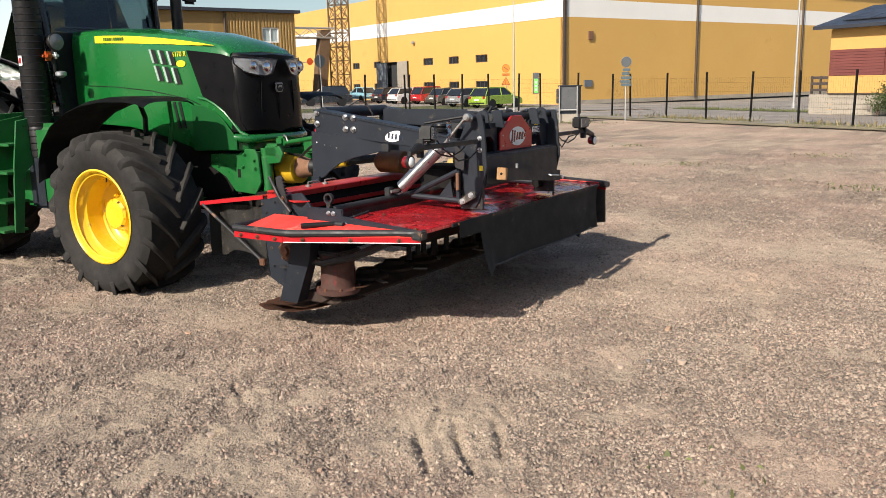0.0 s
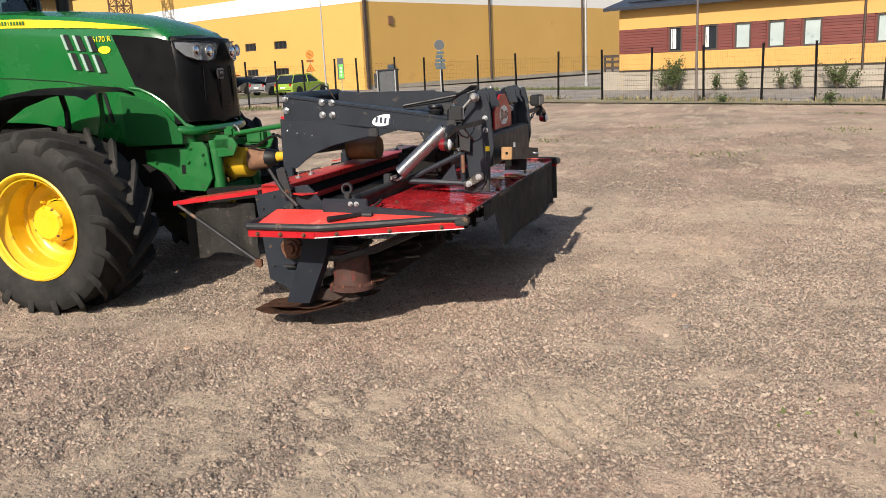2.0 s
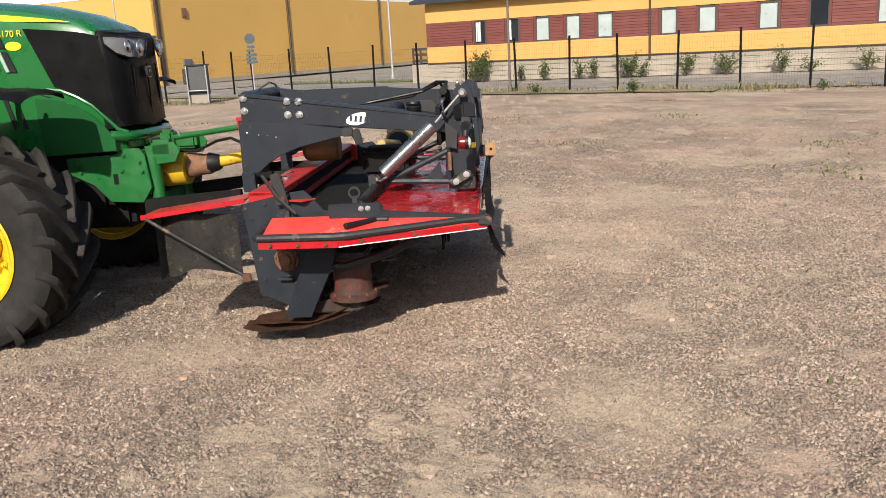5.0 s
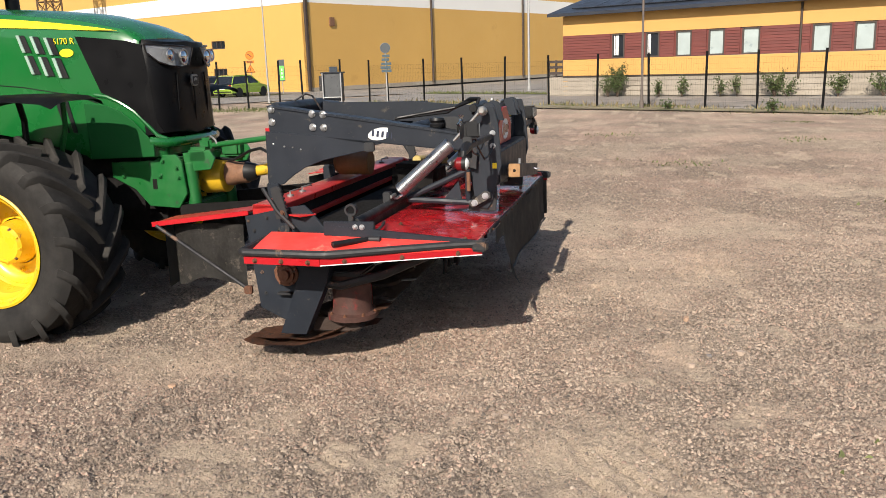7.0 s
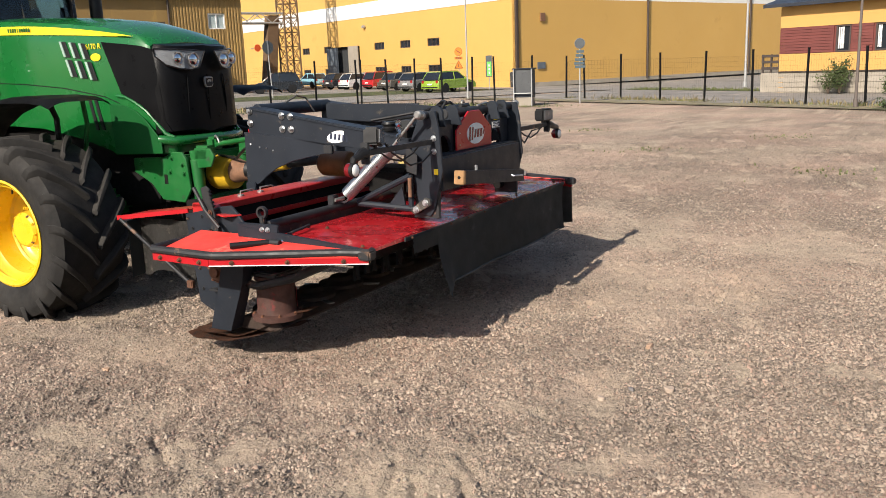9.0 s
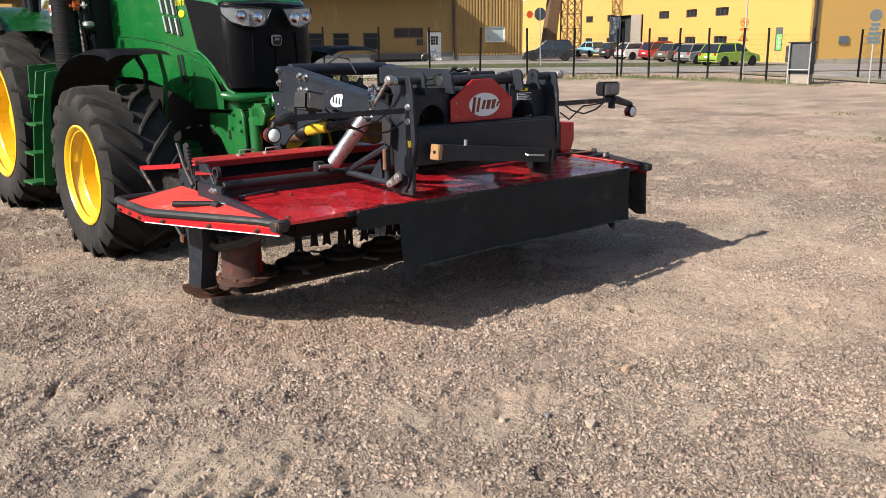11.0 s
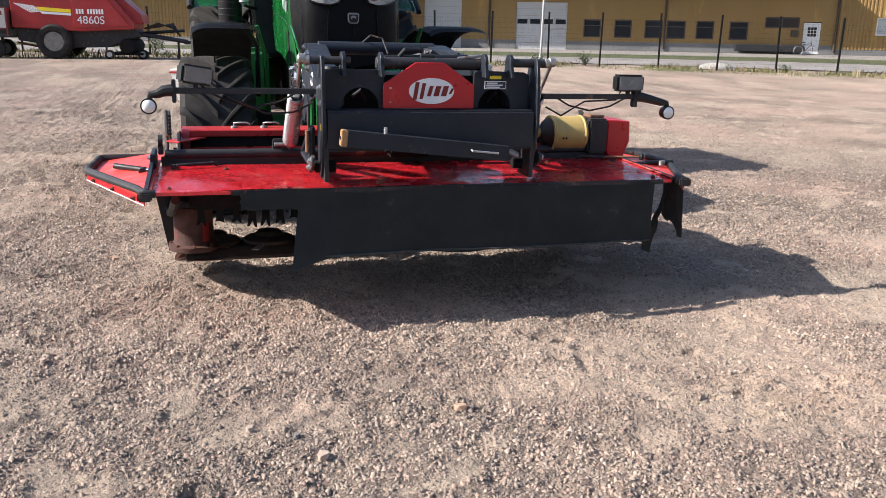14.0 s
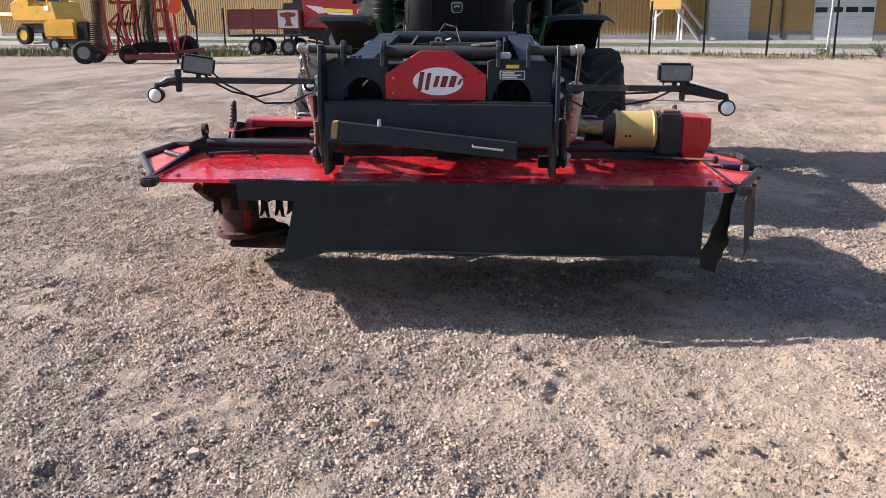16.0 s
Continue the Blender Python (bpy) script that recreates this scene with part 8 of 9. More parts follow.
def car(m, paint, label, length=4.2, width=1.76, tall=1.48, estate=True):
    """A car with its nose at +x."""
    c = thing("car", m, label, "car", "cars parked before the hall")
    L, W = length / 2, width / 2
    low = [(-L, 0.30), (-L - 0.02, 0.62), (-L + 0.05, 0.88), (-L * 0.55, 0.95), (L * 0.30, 0.96), (L * 0.62, 0.90), (L - 0.08, 0.72), (L + 0.02, 0.52), (L, 0.28)]
    bm = B()
    secs = []
    for y, k in ((-W, 0.93), (-W * 0.93, 1.0), (W * 0.93, 1.0), (W, 0.93)):
        secs.append([(x * (0.985 if k < 1 else 1), y, 0.30 + (z - 0.30) * k) for x, z in low])
    part("body", skin(bm, secs), paint, c, angle=50)
    rear = -L + 0.50 if estate else -L * 0.62
    cab = lambda y, s: [(-L + 0.08 if estate else -L * 0.80, y, 0.92), (rear, y * s, tall - 0.06), (rear + 0.3, y * s, tall), (L * 0.02, y * s, tall), (L * 0.12, y * s, tall - 0.05), (L * 0.52, y, 0.93)]
    part("glazing", skin(B(), [cab(-W * 0.92, 0.84), cab(W * 0.92, 0.84)]), window_dark, c, "dark car windows", angle=30)
    part("roof", skin(B(), [[(rear - 0.02, y, tall - 0.055), (rear + 0.28, y, tall + 0.012), (L * 0.03, y, tall + 0.012), (L * 0.13, y, tall - 0.045), (L * 0.13, y, tall - 0.08), (rear, y, tall - 0.09)] for y in (-W * 0.80, W * 0.80)]), paint, c, angle=50)
    for y in (-1, 1):
        for x0, x1, z1 in ((L * 0.10, L * 0.50, 0.94), (-L * 0.12, -L * 0.12, 0.94), (rear, -L + 0.12 if estate else -L * 0.78, 0.94)):
            part("pillar", pipe(B(), [(x0, y * W * 0.79, tall - 0.04), (x1, y * W * 0.93, z1)], 0.035, 6), paint, c)
        for x in (-L * 0.62, L * 0.64):
            plain_wheel(c, (x, y * (W - 0.10), 0.31), 0.31, 0.20, "y", zinc)
            part("wheel_arch", lathe(B(), [(-0.012, 0.36), (0.012, 0.36)], (x, y * (W - 0.01), 0.33), "y", 20), black_plastic, c)
        part("tail_lamp", box(B(), (-L + 0.02, y * W * 0.80, 0.78), (0.08, 0.22, 0.22), bevel=0.03), car_lamp, c)
        part("head_lamp", box(B(), (L - 0.08, y * W * 0.76, 0.66), (0.16, 0.32, 0.14), bevel=0.04), chrome, c)
        part("mirror", box(B(), (L * 0.38, y * (W + 0.08), 0.98), (0.10, 0.18, 0.12), bevel=0.03), paint, c)
    part("number_plate", box(B(), (-L - 0.03, 0, 0.62), (0.02, 0.5, 0.11)), plate_white, c)
    part("bumper", box(B(), (-L + 0.02, 0, 0.40), (0.10, width * 0.94, 0.16), bevel=0.04), black_plastic, c)
    return c


A0 = math.degrees(math.atan2(UY, UX))
for x, y, rz, col, label, kw in (
    (66.3, 48.2, A0 + 3, (0.03, 0.03, 0.035), "black estate car with red tail lamps", dict(length=4.6)),
    (65.0, 45.6, A0 + 2, (0.62, 0.62, 0.60), "white hatchback car with dark windows", dict()),
    (65.2, 43.2, A0 + 4, (0.40, 0.02, 0.025), "red family car with pale headlamps", dict(tall=1.58)),
    (61.8, 39.2, A0 + 6, (0.11, 0.10, 0.085), "dark bronze saloon car", dict(estate=False)),
    (58.4, 35.0, A0 + 8, (0.20, 0.20, 0.20), "silver-grey car parked in the row", dict()),
    (56.3, 31.6, A0 + 10, (0.24, 0.36, 0.035), "lime green hatchback car", dict(tall=1.54)),
    (70.5, 55.8, A0 + 95, (0.26, 0.50, 0.60), "pale blue small retro car", dict(length=3.5, width=1.62)),
    (55.3, 47.6, A0 + 158, (0.014, 0.018, 0.024), "dark blue-grey off-road car", dict(tall=1.68)),
):
    car(pose(x, y, float(level(x, y)) + 0.045, 0, 0, rz), car_paint("paint", col), label, **kw)

# ---- poles, signs, cabinet ----
sign_grey = surface("sign_grey", (0.062, 0.072, 0.078), 0.6, var=0.1)
sign_orange = surface("sign_orange", (0.62, 0.175, 0.010), 0.5, var=0.06)
sign_green = surface("sign_green", (0.16, 0.62, 0.10), 0.5, var=0.1)
sign_blue = surface("sign_blue", (0.055, 0.085, 0.10), 0.5, var=0.1)
A0 = math.degrees(math.atan2(UY, UX))


def lamp_pole(x, y, h, r, label, lean=0.0, metal_of=None):
    p = thing("light_pole", pose(x, y, float(level(x, y)), 0, lean, 0), label, "pole", "poles round the yard")
    part("shaft", rod(B(), (0, 0, 0), (0, 0, h), r, r * 0.6), metal_of or pole_grey, p)
    part("base_collar", rod(B(), (0, 0, 0), (0, 0, 0.35), r * 1.5), metal_of or pole_grey, p)
    return p


lamp_pole(44.9, 23.93, 6.6, 0.055, "slim pale flag pole by the fence")
lamp_pole(62.3, 11.4, 9.0, 0.10, "white steel lamp post beside the road")
lamp_pole(36.69, 2.69, 8.0, 0.06, "dull brown steel pole beside the wire fence", 0.0, surface("pole_dull", (0.13, 0.105, 0.09), 0.7, var=0.25, scale=2))
lamp_pole(19.8, 37.2, 8.0, 0.065, "grey steel pole beside the wire fence", 1.0)
lamp_pole(4.4, 62.0, 9.0, 0.13, "leaning pale pole before the shed", -3.0)


def disc(c, r, a, b, n=24, start=0.0):
    return plate(B(), [(c[0] + r * math.cos(start + 2 * math.pi * k / n), c[1] + r * math.sin(start + 2 * math.pi * k / n)) for k in range(n)], "y", a, b, 0.004)


s = thing("stop_sign", pose(45.39, 39.36, float(level(45.39, 39.36)), 0, -2.0, A0 + 4), "grey back of an octagonal road sign on a leaning post", "road sign")
part("post", rod(B(), (0, 0, 0), (0, 0, 3.9), 0.035), pole_grey, s)
part("sign_board", disc((0.0, 3.45), 0.45, -0.06, -0.035, 8, math.pi / 8), sign_grey, s)
part("clip_rail", box(B(), (0, -0.07, 3.45), (0.10, 0.02, 0.8)), zinc, s)
part("round_board", disc((-0.78, 3.45), 0.24, -0.06, -0.035), dull_orange, s, "orange round sign")
part("side_arm", rod(B(), (-1.3, -0.02, 3.42), (0, -0.02, 3.42), 0.025), pole_grey, s)

s = thing("parking_sign", pose(40.0, 15.1, float(level(40.0, 15.1)), 0, 0, A0 - 50), "round grey road sign with plates on a post", "road sign")
part("post", rod(B(), (0, 0, 0), (0, 0, 3.1), 0.035), pole_grey, s)
part("sign_board", disc((0.0, 2.86), 0.24, -0.06, -0.04), sign_grey, s)
part("sign_rim", lathe(B(), [(-0.045, 0.225), (-0.065, 0.24), (-0.045, 0.255), (-0.03, 0.24), (-0.045, 0.225)], (0, 0, 2.86), "y", 28, close=True), zinc, s)
for k, (z, w) in enumerate(((2.48, 0.36), (2.30, 0.36), (2.10, 0.5), (1.92, 0.5), (1.76, 0.5))):
    part("sub_plate", box(B(), (0.02 * (-1) ** k, -0.05, z), (w, 0.02, 0.13), bevel=0.004), sign_blue, s)

s = thing("warning_sign", pose(58.7, 32.0, float(level(58.7, 32.0)), 0, 0, A0 - 62), "orange round and triangular warning signs on a post", "road sign")
part("post", rod(B(), (0, 0, 0), (0, 0, 3.3), 0.03), pole_grey, s)
part("round_board", disc((0.0, 3.0), 0.33, -0.06, -0.04), sign_orange, s)
part("round_rim", lathe(B(), [(-0.05, 0.27), (-0.066, 0.30), (-0.05, 0.33), (-0.045, 0.30), (-0.05, 0.27)], (0, 0, 3.0), "y", 28, close=True), rust, s)
part("round_mark", box(B(), (0, -0.068, 3.0), (0.36, 0.01, 0.07), turn(35, "Y")), rust, s)
part("middle_plate", box(B(), (0, -0.05, 2.52), (0.66, 0.02, 0.20), bevel=0.004), sign_orange, s)
for z in (2.56, 2.48):
    part("text_bar", box(B(), (0, -0.064, z), (0.52, 0.008, 0.04)), rust, s)
part("triangle_board", plate(B(), [(-0.38, 1.72), (0.38, 1.72), (0.0, 2.36)], "y", -0.06, -0.04, 0.004), sign_orange, s)
part("triangle_rim", pipe(B(), [(-0.34, -0.064, 1.75), (0.34, -0.064, 1.75), (0.0, -0.064, 2.31), (-0.34, -0.064, 1.75)], 0.022, 6), rust, s)
part("triangle_mark", box(B(), (0, -0.066, 1.96), (0.06, 0.01, 0.24)), rust, s)

s = thing("banner_board", pose(61.1, 30.6, float(level(61.1, 30.6)), 0, 0, A0 - 62), "grey and green upright banner board", "sign")
part("post", rod(B(), (0, 0, 0), (0, 0, 2.6), 0.03), pole_grey, s)
part("board", box(B(), (0, -0.05, 1.85), (0.52, 0.03, 1.65), bevel=0.008), sign_grey, s)
part("green_field", box(B(), (0.03, -0.072, 1.65), (0.36, 0.015, 1.10)), sign_green, s)
for k in range(3):
    part("text_bar", box(B(), (0.03, -0.084, 1.35 + 0.28 * k), (0.10, 0.008, 0.16)), decal_white, s)

kb = thing("control_cabinet", pose(37.55, 16.95, float(level(37.55, 16.95)), 0, 0, A0 - 58), "dark steel control cabinet between white posts", "cabinet")
part("body", box(B(), (0.0, 0, 1.05), (0.92, 0.5, 1.30), bevel=0.02), frame_grey, kb)
part("front_panel", box(B(), (0.0, -0.262, 1.12), (0.80, 0.02, 1.10), bevel=0.006), surface("panel_grey", (0.10, 0.105, 0.11), 0.35, metal=0.4, var=0.2, scale=3), kb)
part("base", box(B(), (0.0, 0, 0.22), (0.86, 0.46, 0.44), bevel=0.02), plinth_grey, kb)
part("roof", box(B(), (0.0, -0.02, 1.73), (1.05, 0.6, 0.07), bevel=0.015), frame_grey, kb)
for x in (-0.42, 0.45):
    part("guard_post", rod(B(), (x, -0.40, 0.0), (x, -0.40, 1.72), 0.03), pole_grey, kb)
part("guard_bar", rod(B(), (-0.42, -0.40, 0.60), (0.45, -0.40, 0.60), 0.025), pole_grey, kb)
part("side_box", box(B(), (-0.55, -0.1, 1.25), (0.16, 0.3, 0.7), bevel=0.02), frame_dull, kb)

# lattice mast with its bridge
mast = thing("lattice_tower", pose(70.4, 58.4, float(level(70.4, 58.4)), 0, 0, A0), "brown steel lattice tower carrying a conveyor bridge", "tower")
H, W2 = 20.0, 0.78
for sx in (-1, 1):
    for sy in (-1, 1):
        part("corner_post", box(B(), (sx * W2, sy * W2, H / 2), (0.13, 0.13, H)), tower_brown, mast)
for k in range(14):
    z0, z1 = k * H / 14, (k + 1) * H / 14
    for sx, sy, ex_, ey in ((-1, -1, 1, -1), (-1, -1, -1, 1), (1, -1, 1, 1), (-1, 1, 1, 1)):
        a, b = (sx * W2, sy * W2), (ex_ * W2, ey * W2)
        part("brace", rod(B(), (*a, z0), (*b, z1), 0.045, seg=6), tower_brown, mast)
        part("brace", rod(B(), (*b, z0), (*a, z1), 0.045, seg=6), tower_brown, mast)
        part("girt", rod(B(), (*a, z1), (*b, z1), 0.045, seg=6), tower_brown, mast)
br = part("bridge_floor", box(B(), (-8.4, 0.0, 6.6), (15.2, 1.2, 0.12)), pole_grey, mast, "grey conveyor bridge")
for y in (-0.6, 0.6):
    for z in (6.65, 7.6):
        part("bridge_chord", rod(B(), (-16, y, z), (-0.8, y, z), 0.07, seg=6), pole_grey, mast)
    for k in range(12):
        part("bridge_web", rod(B(), (-16 + k * 1.27, y, 6.65 if k % 2 else 7.6), (-16 + (k + 1) * 1.27, y, 7.6 if k % 2 else 6.65), 0.045, seg=6), pole_grey, mast)
part("inclined_duct", skin(B(), [[(-1.2, -0.5, 7.4), (-2.3, -0.5, 7.4), (-2.3, 0.5, 7.4), (-1.2, 0.5, 7.4)], [(-2.0, -0.5, 0.0), (-3.3, -0.5, 0.0), (-3.3, 0.5, 0.0), (-2.0, 0.5, 0.0)]]), tower_brown, mast)

# outside stair with its yellow box
st = thing("stair_tower", pose(17.3, 64.9, float(level(17.3, 64.9)), 0, 0, A0), "yellow raised box on white legs with an outside stair", "stair")
part("box_room", box(B(), (0.5, 0, 3.35), (2.3, 1.6, 2.2), bevel=0.03), hall_yellow, st)
for x in (-0.5, 1.5):
    for y in (-0.6, 0.6):
        part("leg", box(B(), (x, y, 1.15), (0.14, 0.14, 2.3)), decal_white, st)
part("leg_brace", rod(B(), (-0.45, -0.6, 1.5), (0.3, -0.6, 2.2), 0.05), decal_white, st)
for y in (-1.0, -0.2):
    part("stringer", rod(B(), (1.3, y, 2.3), (3.1, y, 0.05), 0.06), pole_grey, st)
    part("hand_rail", rod(B(), (1.6, y, 2.9), (3.3, y, 0.85), 0.03), pole_grey, st)
for k in range(10):
    part("stair_tread", box(B(), (1.45 + k * 0.17, -0.6, 2.1 - k * 0.212), (0.24, 0.8, 0.04)), pole_grey, st)

# bicycle at the wall
bk = thing("bicycle", pose(46.9, 53.6, float(level(46.9, 53.6)), 0, 0, A0), "grey bicycle leaning at the shed wall", "bicycle")
for x in (0.0, 1.05):
    part("wheel", lathe(B(), [(-0.02, 0.33), (0, 0.35), (0.02, 0.33), (0, 0.31), (-0.02, 0.33)], (x, 0, 0.35), "y", 26, close=True), steel_dull, bk)
for a, b in (((0, 0, 0.35), (0.35, 0, 0.85)), ((0.35, 0, 0.85), (0.48, 0, 0.32)), ((0, 0, 0.35), (0.48, 0, 0.32)), ((0.48, 0, 0.32), (0.90, 0, 0.80)), ((0.37, 0, 0.80), (0.88, 0, 0.88)), ((1.05, 0, 0.35), (0.86, 0, 1.0))):
    part("frame_tube", rod(B(), a, b, 0.02, seg=8), frame_grey, bk)
part("saddle", box(B(), (0.32, 0, 0.95), (0.26, 0.14, 0.06), bevel=0.02), black_plastic, bk)
part("handlebar", rod(B(), (0.84, -0.28, 1.04), (0.84, 0.28, 1.04), 0.015), steel_dull, bk)
solid("feed_bag", thick(sheet(B(), lambda u, v: (1.5 * u + 0.05 * noise.noise((u * 4, v * 4, 2)), 0.5 * v, 0.04 + 0.26 * math.sin(math.pi * u) ** 0.4 * math.sin(math.pi * v) ** 0.5 + 0.04 * noise.noise((u * 6, v * 6, 2))), 20, 10), 0.01), cloth_white, pose(25.2, 31.9, float(level(25.2, 31.9)), 0, 0, -24), "crumpled white sack lying by the fence", "sack", angle=60)

# loose half bricks and larger stones in the gravel
clod = surface("clod", (0.46, 0.36, 0.28), 0.9, var=0.3, scale=20, bump=0.4)
brick_chip = surface("brick_chip", (0.50, 0.33, 0.22), 0.9, var=0.3, scale=20, bump=0.4)
slate_chip = surface("slate_chip", (0.20, 0.18, 0.17), 0.85, var=0.3, scale=20, bump=0.4)
rs = random.Random(5)
for x, y, r, material, lab in ((5.43, 1.65, 0.036, brick_chip, "flat orange brick chip lying in the gravel"), (4.785, 1.355, 0.042, clod, "pale half brick lying in the gravel"),
                               (4.70, 1.535, 0.022, slate_chip, "grey stone lying in the gravel"), (4.543, 2.219, 0.024, clod, "rounded sandy stone lying in the gravel"),
                               (3.635, 2.615, 0.024, clod, "pale stone lying in the gravel"), (2.56, 2.98, 0.034, clod, "broken pale stone half buried in the gravel"),
                               (2.575, 2.30, 0.024, brick_chip, "yellowish stone lying in the gravel"), (3.58, 2.55, 0.026, clod, "grey angular stone lying in the gravel"),
                               (3.16, 2.63, 0.022, clod, "pale angular stone lying in the gravel"), (3.712, 4.496, 0.032, brick_chip, "flat yellow stone lying in the gravel"),
                               (4.27, 3.75, 0.026, clod, "pale stone lying in the gravel"), (4.52, 1.64, 0.030, clod, "flat pale stone half buried in the gravel")):
    bm = B()
    bmesh.ops.create_icosphere(bm, subdivisions=1, radius=0.85 * r)
    for v in bm.verts:
        v.co *= rs.uniform(0.72, 1.2)
        v.co.y *= 0.7
        v.co.z = max(-0.4 * r, min(0.36 * r, v.co.z))
    solid("stone", bm, material, pose(x, y, height(x, y) + 0.3 * r, 0, 0, rs.uniform(0, 360)), lab, "stone", "larger stones in the yard", angle=12)

# ---- weeds, grass and shrubs ----
leaf_green = surface("leaf_green", (0.060, 0.085, 0.022), 0.6, var=0.35, scale=4, fine=20, bump=0, random_value=0.35, island=True)
grass_green = surface("grass_green", (0.125, 0.140, 0.042), 0.7, var=0.3, scale=1, bump=0, random_value=0.4, island=True)
grass_dry = surface("grass_dry", (0.24, 0.19, 0.095), 0.8, var=0.3, scale=1, bump=0, random_value=0.4, island=True)
twig_brown = surface("twig_brown", (0.09, 0.06, 0.04), 0.8, var=0.3)


def from_arrays(name, co, fi, size, material):
    me = bpy.data.meshes.new(name)
    me.vertices.add(len(co))
    me.vertices.foreach_set("co", np.asarray(co, float).ravel())
    me.loops.add(len(fi))
    me.loops.foreach_set("vertex_index", fi)
    me.polygons.add(len(fi) // size)
    me.polygons.foreach_set("loop_start", np.arange(0, len(fi), size))
    me.update(calc_edges=True)
    me.materials.append(material)
    return me


def blades(name, places, lo, hi, material, label, seed, spread=0.12, lift=0.01):
    """Grass blades: bent three-cornered strips standing round the given places."""
    rs = np.random.RandomState(seed)
    p = np.asarray(places, float)
    n = len(p)
    a = rs.uniform(0, 2 * np.pi, n)
    h = rs.uniform(lo, hi, n) * rs.uniform(0.4, 1.0, n)
    w = 0.010 + 0.012 * rs.rand(n) + h * 0.012
    lean = h * rs.uniform(0.1, 0.6, n)
    q = p + rs.normal(0, spread, (n, 2))
    dx, dy = np.cos(a), np.sin(a)
    zz = height(q[:, 0], q[:, 1]) + lift
    co = np.stack([np.stack([q[:, 0] - dy * w, q[:, 1] + dx * w, zz], -1), np.stack([q[:, 0] + dy * w, q[:, 1] - dx * w, zz], -1),
                   np.stack([q[:, 0] + dx * lean * 0.35 + dy * w * 0.7, q[:, 1] + dy * lean * 0.35 - dx * w * 0.7, zz + h * 0.6], -1), np.stack([q[:, 0] + dx * lean, q[:, 1] + dy * lean, zz + h], -1)], 1).reshape(-1, 3)
    fi = (np.arange(n * 4)).astype(int)
    return tagged(new(name, from_arrays(name, co, fi, 4, material)), label, "grass", kind="stuff")


rs = np.random.RandomState(3)


def strip(p, q, n, wide):
    t = rs.rand(n)
    # uneven growth: thick patches and bare ones
    keep = np.array([noise.noise((k * 31.0, 4.0, p[0])) > -0.25 + 0.5 * rs.rand() for k in t])
    t = t[keep]
    a = np.outer(1 - t, p) + np.outer(t, q)
    return a + rs.normal(0, wide, a.shape)


n_line = [(36.6 - 0.8885 * 58, 25.86 + 0.459 * 58), (36.6, 25.86)]
e_line = [(45.2, 17.86), (38.9 - 0.4411 * 55, 5.05 - 0.8976 * 55)]
m_line = [(36.6, 25.86), (38.2, 16.8)]
pts = np.concatenate([strip(*n_line, 9000, 0.30), strip(*e_line, 7000, 0.28), strip(*m_line, 2500, 0.5)])
blades("weed_strip", pts, 0.05, 0.24, grass_green, "green weeds growing along the fence foot", 1)
pts = np.concatenate([strip(*n_line, 5000, 0.5), strip(*e_line, 6000, 0.5)])
blades("dry_grass", pts, 0.06, 0.38, grass_dry, "dry straw-coloured grass along the fence foot", 2)
# low growth on the yard's edge before the fence
edge = np.concatenate([strip((14.5, 35.6), (35.5, 24.6), 7000, 0.55), strip((36.0, 24.0), (37.2, 15.0), 2600, 0.6), strip((40.3, 10.5), (31.6, -7.0), 1800, 0.6)])
blades("low_grass", edge, 0.03, 0.10, grass_green, "short patchy grass at the edge of the gravel", 4, 0.25)
edge = np.concatenate([strip((-20, 39.6), (-14.2, 38.4), 4200, 0.7), strip((-9.0, 37.9), (-6.6, 37.7), 3200, 0.4), strip((-14, 39.0), (3, 40.5), 2200, 0.9)])
blades("tall_weeds", edge, 0.12, 0.5, grass_green, "tall green weeds by the parked machines", 5, 0.25)
verge = np.stack([rs.uniform(-70, 44, 9000), rs.uniform(50.8, 58.2, 9000)], -1)
verge = np.stack([verge[:, 0] * UX - verge[:, 1] * UY, verge[:, 0] * UY + verge[:, 1] * UX], -1)
blades("verge_grass", verge, 0.05, 0.14, grass_green, "mown grass of the verge", 6, 0.1, 0.025)
hv = np.stack([rs.uniform(46.2, 48.4, 3500), rs.uniform(16, 40, 3500)], -1)
hv = np.stack([hv[:, 0] * UX - hv[:, 1] * UY, hv[:, 0] * UY + hv[:, 1] * UX], -1)
blades("verge_grass", hv, 0.08, 0.3, grass_green, "rough grass along the hall", 7, 0.1, 0.025)
yard = np.concatenate([np.asarray(c) + rs.normal(0, 0.28, (70, 2)) for c in ((9.9, -1.2), (12.5, -2.2), (14.0, 1.5), (16.5, 5.0), (18.0, -1.0), (20.0, 3.0), (13.2, -3.6), (22.0, 8.0), (24.0, 12.0), (26.0, -2.0))] + [np.asarray((3.394, 0.722)) + rs.normal(0, 0.03, (14, 2))])
blades("yard_weeds", yard, 0.02, 0.07, grass_green, "small weeds scattered on the gravel", 8, 0.15, 0.0)


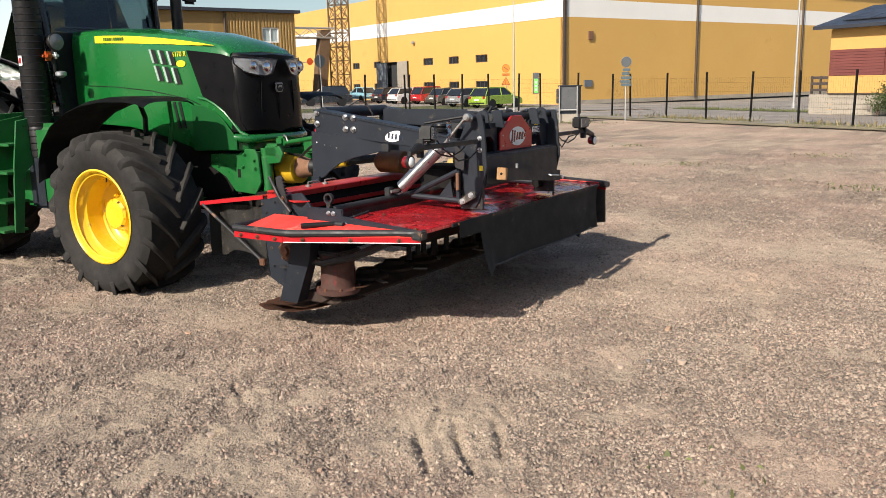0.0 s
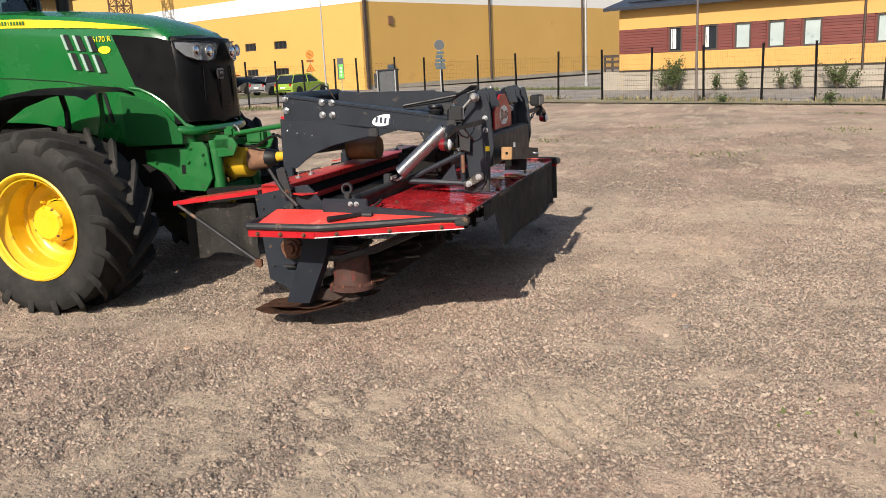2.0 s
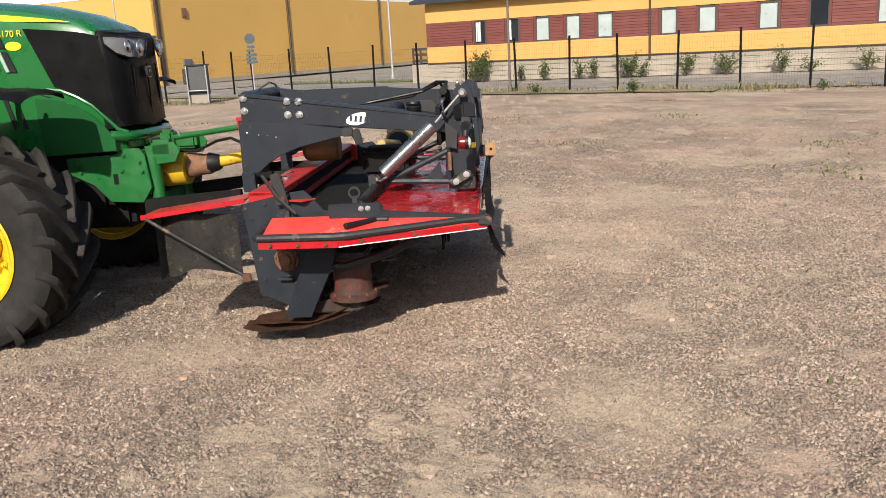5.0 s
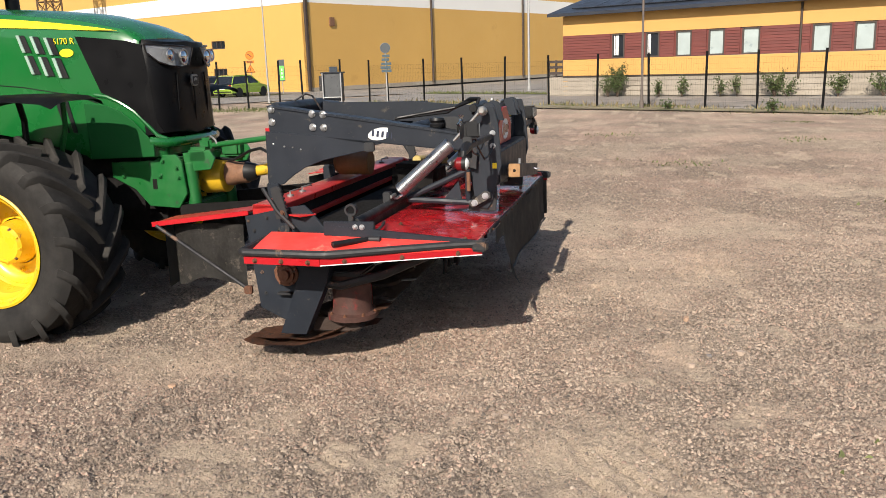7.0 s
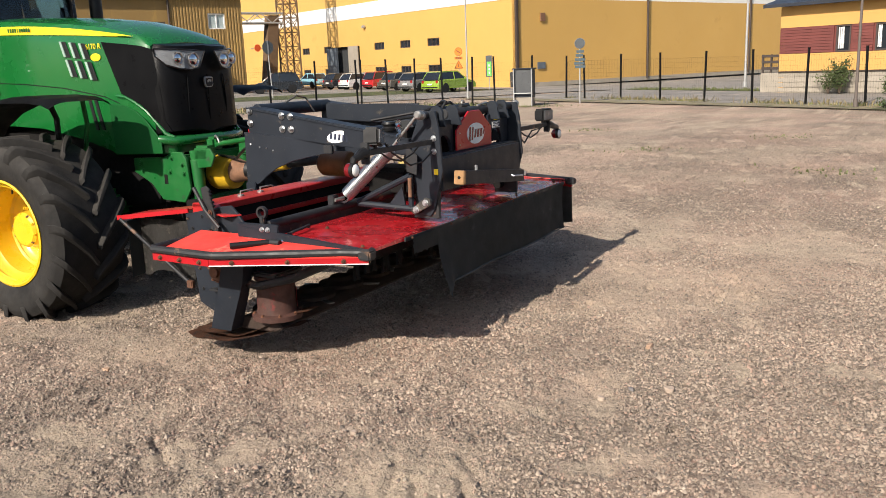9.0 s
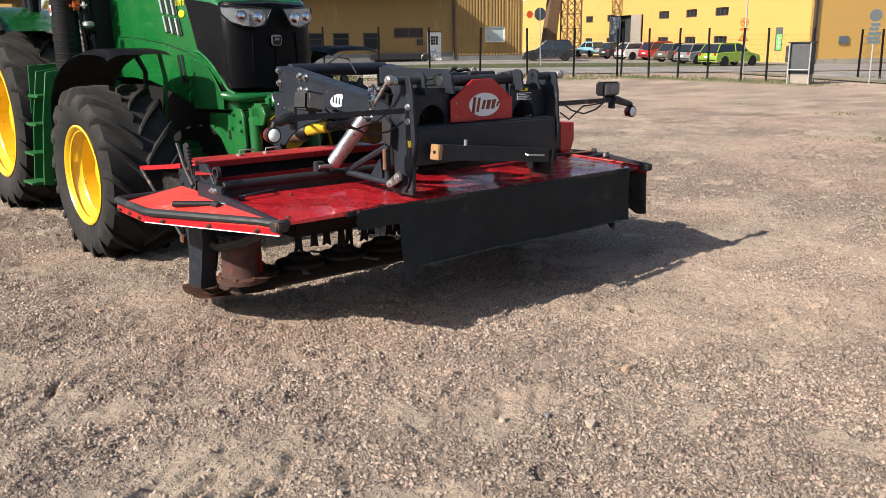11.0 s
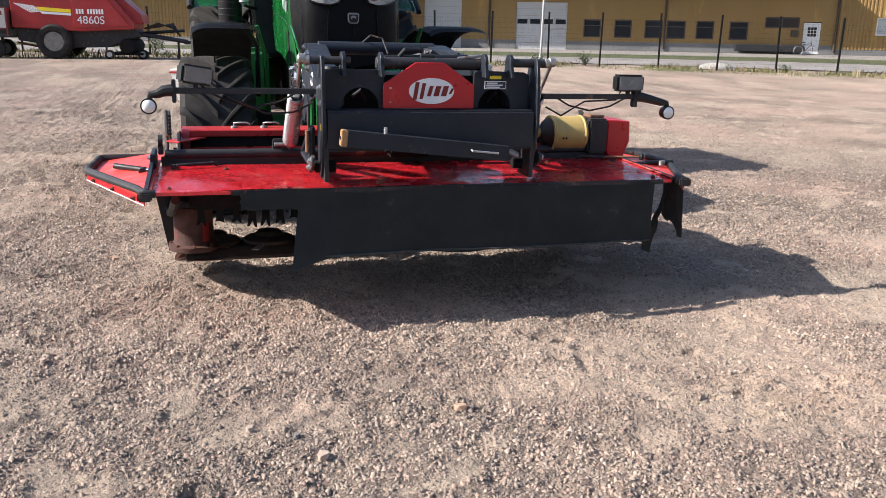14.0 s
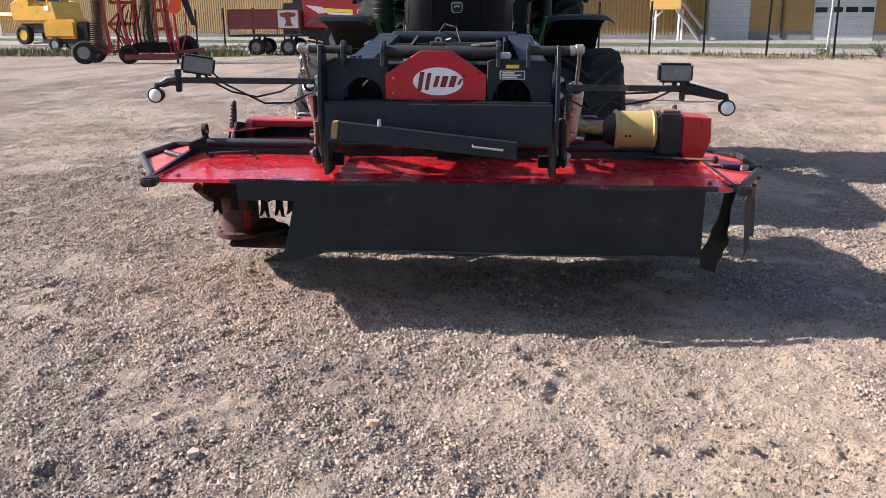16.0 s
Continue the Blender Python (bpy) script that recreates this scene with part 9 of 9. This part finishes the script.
def shrub(m, h, w, n, seed, label):
    """A loose bush: a few stems with twigs, and small leaves in clumps round them."""
    r = random.Random(seed)
    s = thing("shrub", m, label, "shrub", "shrubs along the low building")
    co = []
    bm = B()
    for k in range(5 + n // 120):
        a, l = r.uniform(0, 6.28), r.uniform(0.5, 1.0)
        tip = Vector((math.cos(a) * w * l * r.uniform(0.3, 1.0), math.sin(a) * w * 0.6 * l, h * r.uniform(0.5, 1.0)))
        mid = tip * 0.5 + Vector((r.uniform(-0.1, 0.1), r.uniform(-0.1, 0.1), 0.1 * h))
        pipe(bm, [(0, 0, 0), mid, tip], 0.012, 5, radii=[0.018, 0.012, 0.005])
        for j in range(n // (5 + n // 120)):
            t = r.uniform(0.25, 1.05)
            c = (mid * (2 * t) if t < 0.5 else mid.lerp(tip, 2 * t - 1)) + Vector((r.gauss(0, 0.10), r.gauss(0, 0.10), r.gauss(0, 0.08)))
            u = Vector((r.gauss(0, 1), r.gauss(0, 1), r.gauss(0, 1))).normalized()
            v = u.orthogonal().normalized()
            ll = r.uniform(0.035, 0.075)
            co += [c - u * ll, c + v * ll * 0.5, c + u * ll, c - v * ll * 0.5]
    part("stem_cluster", bm, twig_brown, s)
    me = from_arrays("foliage", [tuple(c) for c in co], np.arange(len(co)), 4, leaf_green)
    piece("foliage", me, s)
    return s


for k, (sa, h, w, n) in enumerate(((3.9, 1.55, 0.75, 800), (3.3, 1.1, 0.7, 200), (6.4, 0.75, 0.4, 140), (7.7, 0.95, 0.4, 150), (9.8, 0.85, 0.35, 130), (10.7, 1.0, 0.35, 140), (12.6, 1.1, 0.8, 380), (13.2, 0.8, 0.6, 160), (15.6, 1.1, 0.7, 260), (17.6, 0.95, 0.7, 260), (20.2, 1.15, 0.5, 190), (21.5, 0.6, 0.4, 90), (24.0, 0.9, 0.5, 160), (27.0, 1.0, 0.5, 160))):
    u = 44.4 - 0.75
    v = 7.6 * UX - 51.5 * UY - sa - 0.0
    x, y = site(u, v)
    shrub(pose(x, y, float(level(x, y)) + 0.03, 0, 0, A0 - 90), 1.2 * h, 1.25 * w, 2 * n, 20 + k, "green wild shrub at the foot of the plinth")
for k, (x, y, h, w, n) in enumerate(((33.4, -2.2, 0.55, 0.4, 170), (35.9, 1.6, 0.4, 0.3, 110), (30.8, -8.5, 0.35, 0.3, 90), (28.5, 30.4, 0.35, 0.3, 90), (20.9, 34.4, 0.5, 0.5, 180), (19.0, 35.6, 0.4, 0.4, 120), (-14.0, 40.0, 0.7, 0.9, 380), (-12.0, 39.6, 0.6, 0.7, 260), (1.9, 41.8, 0.9, 0.6, 200))):
    shrub(pose(x, y, float(level(x, y)) + 0.01), h, w, n, 60 + k, "low green weed bush by the wire fence")

# ---- loose stones, last ----
scatter_stones("gravel_stones", 335000, 0.0038, 0.0115, "loose crushed pinkish grey gravel stones over the yard")
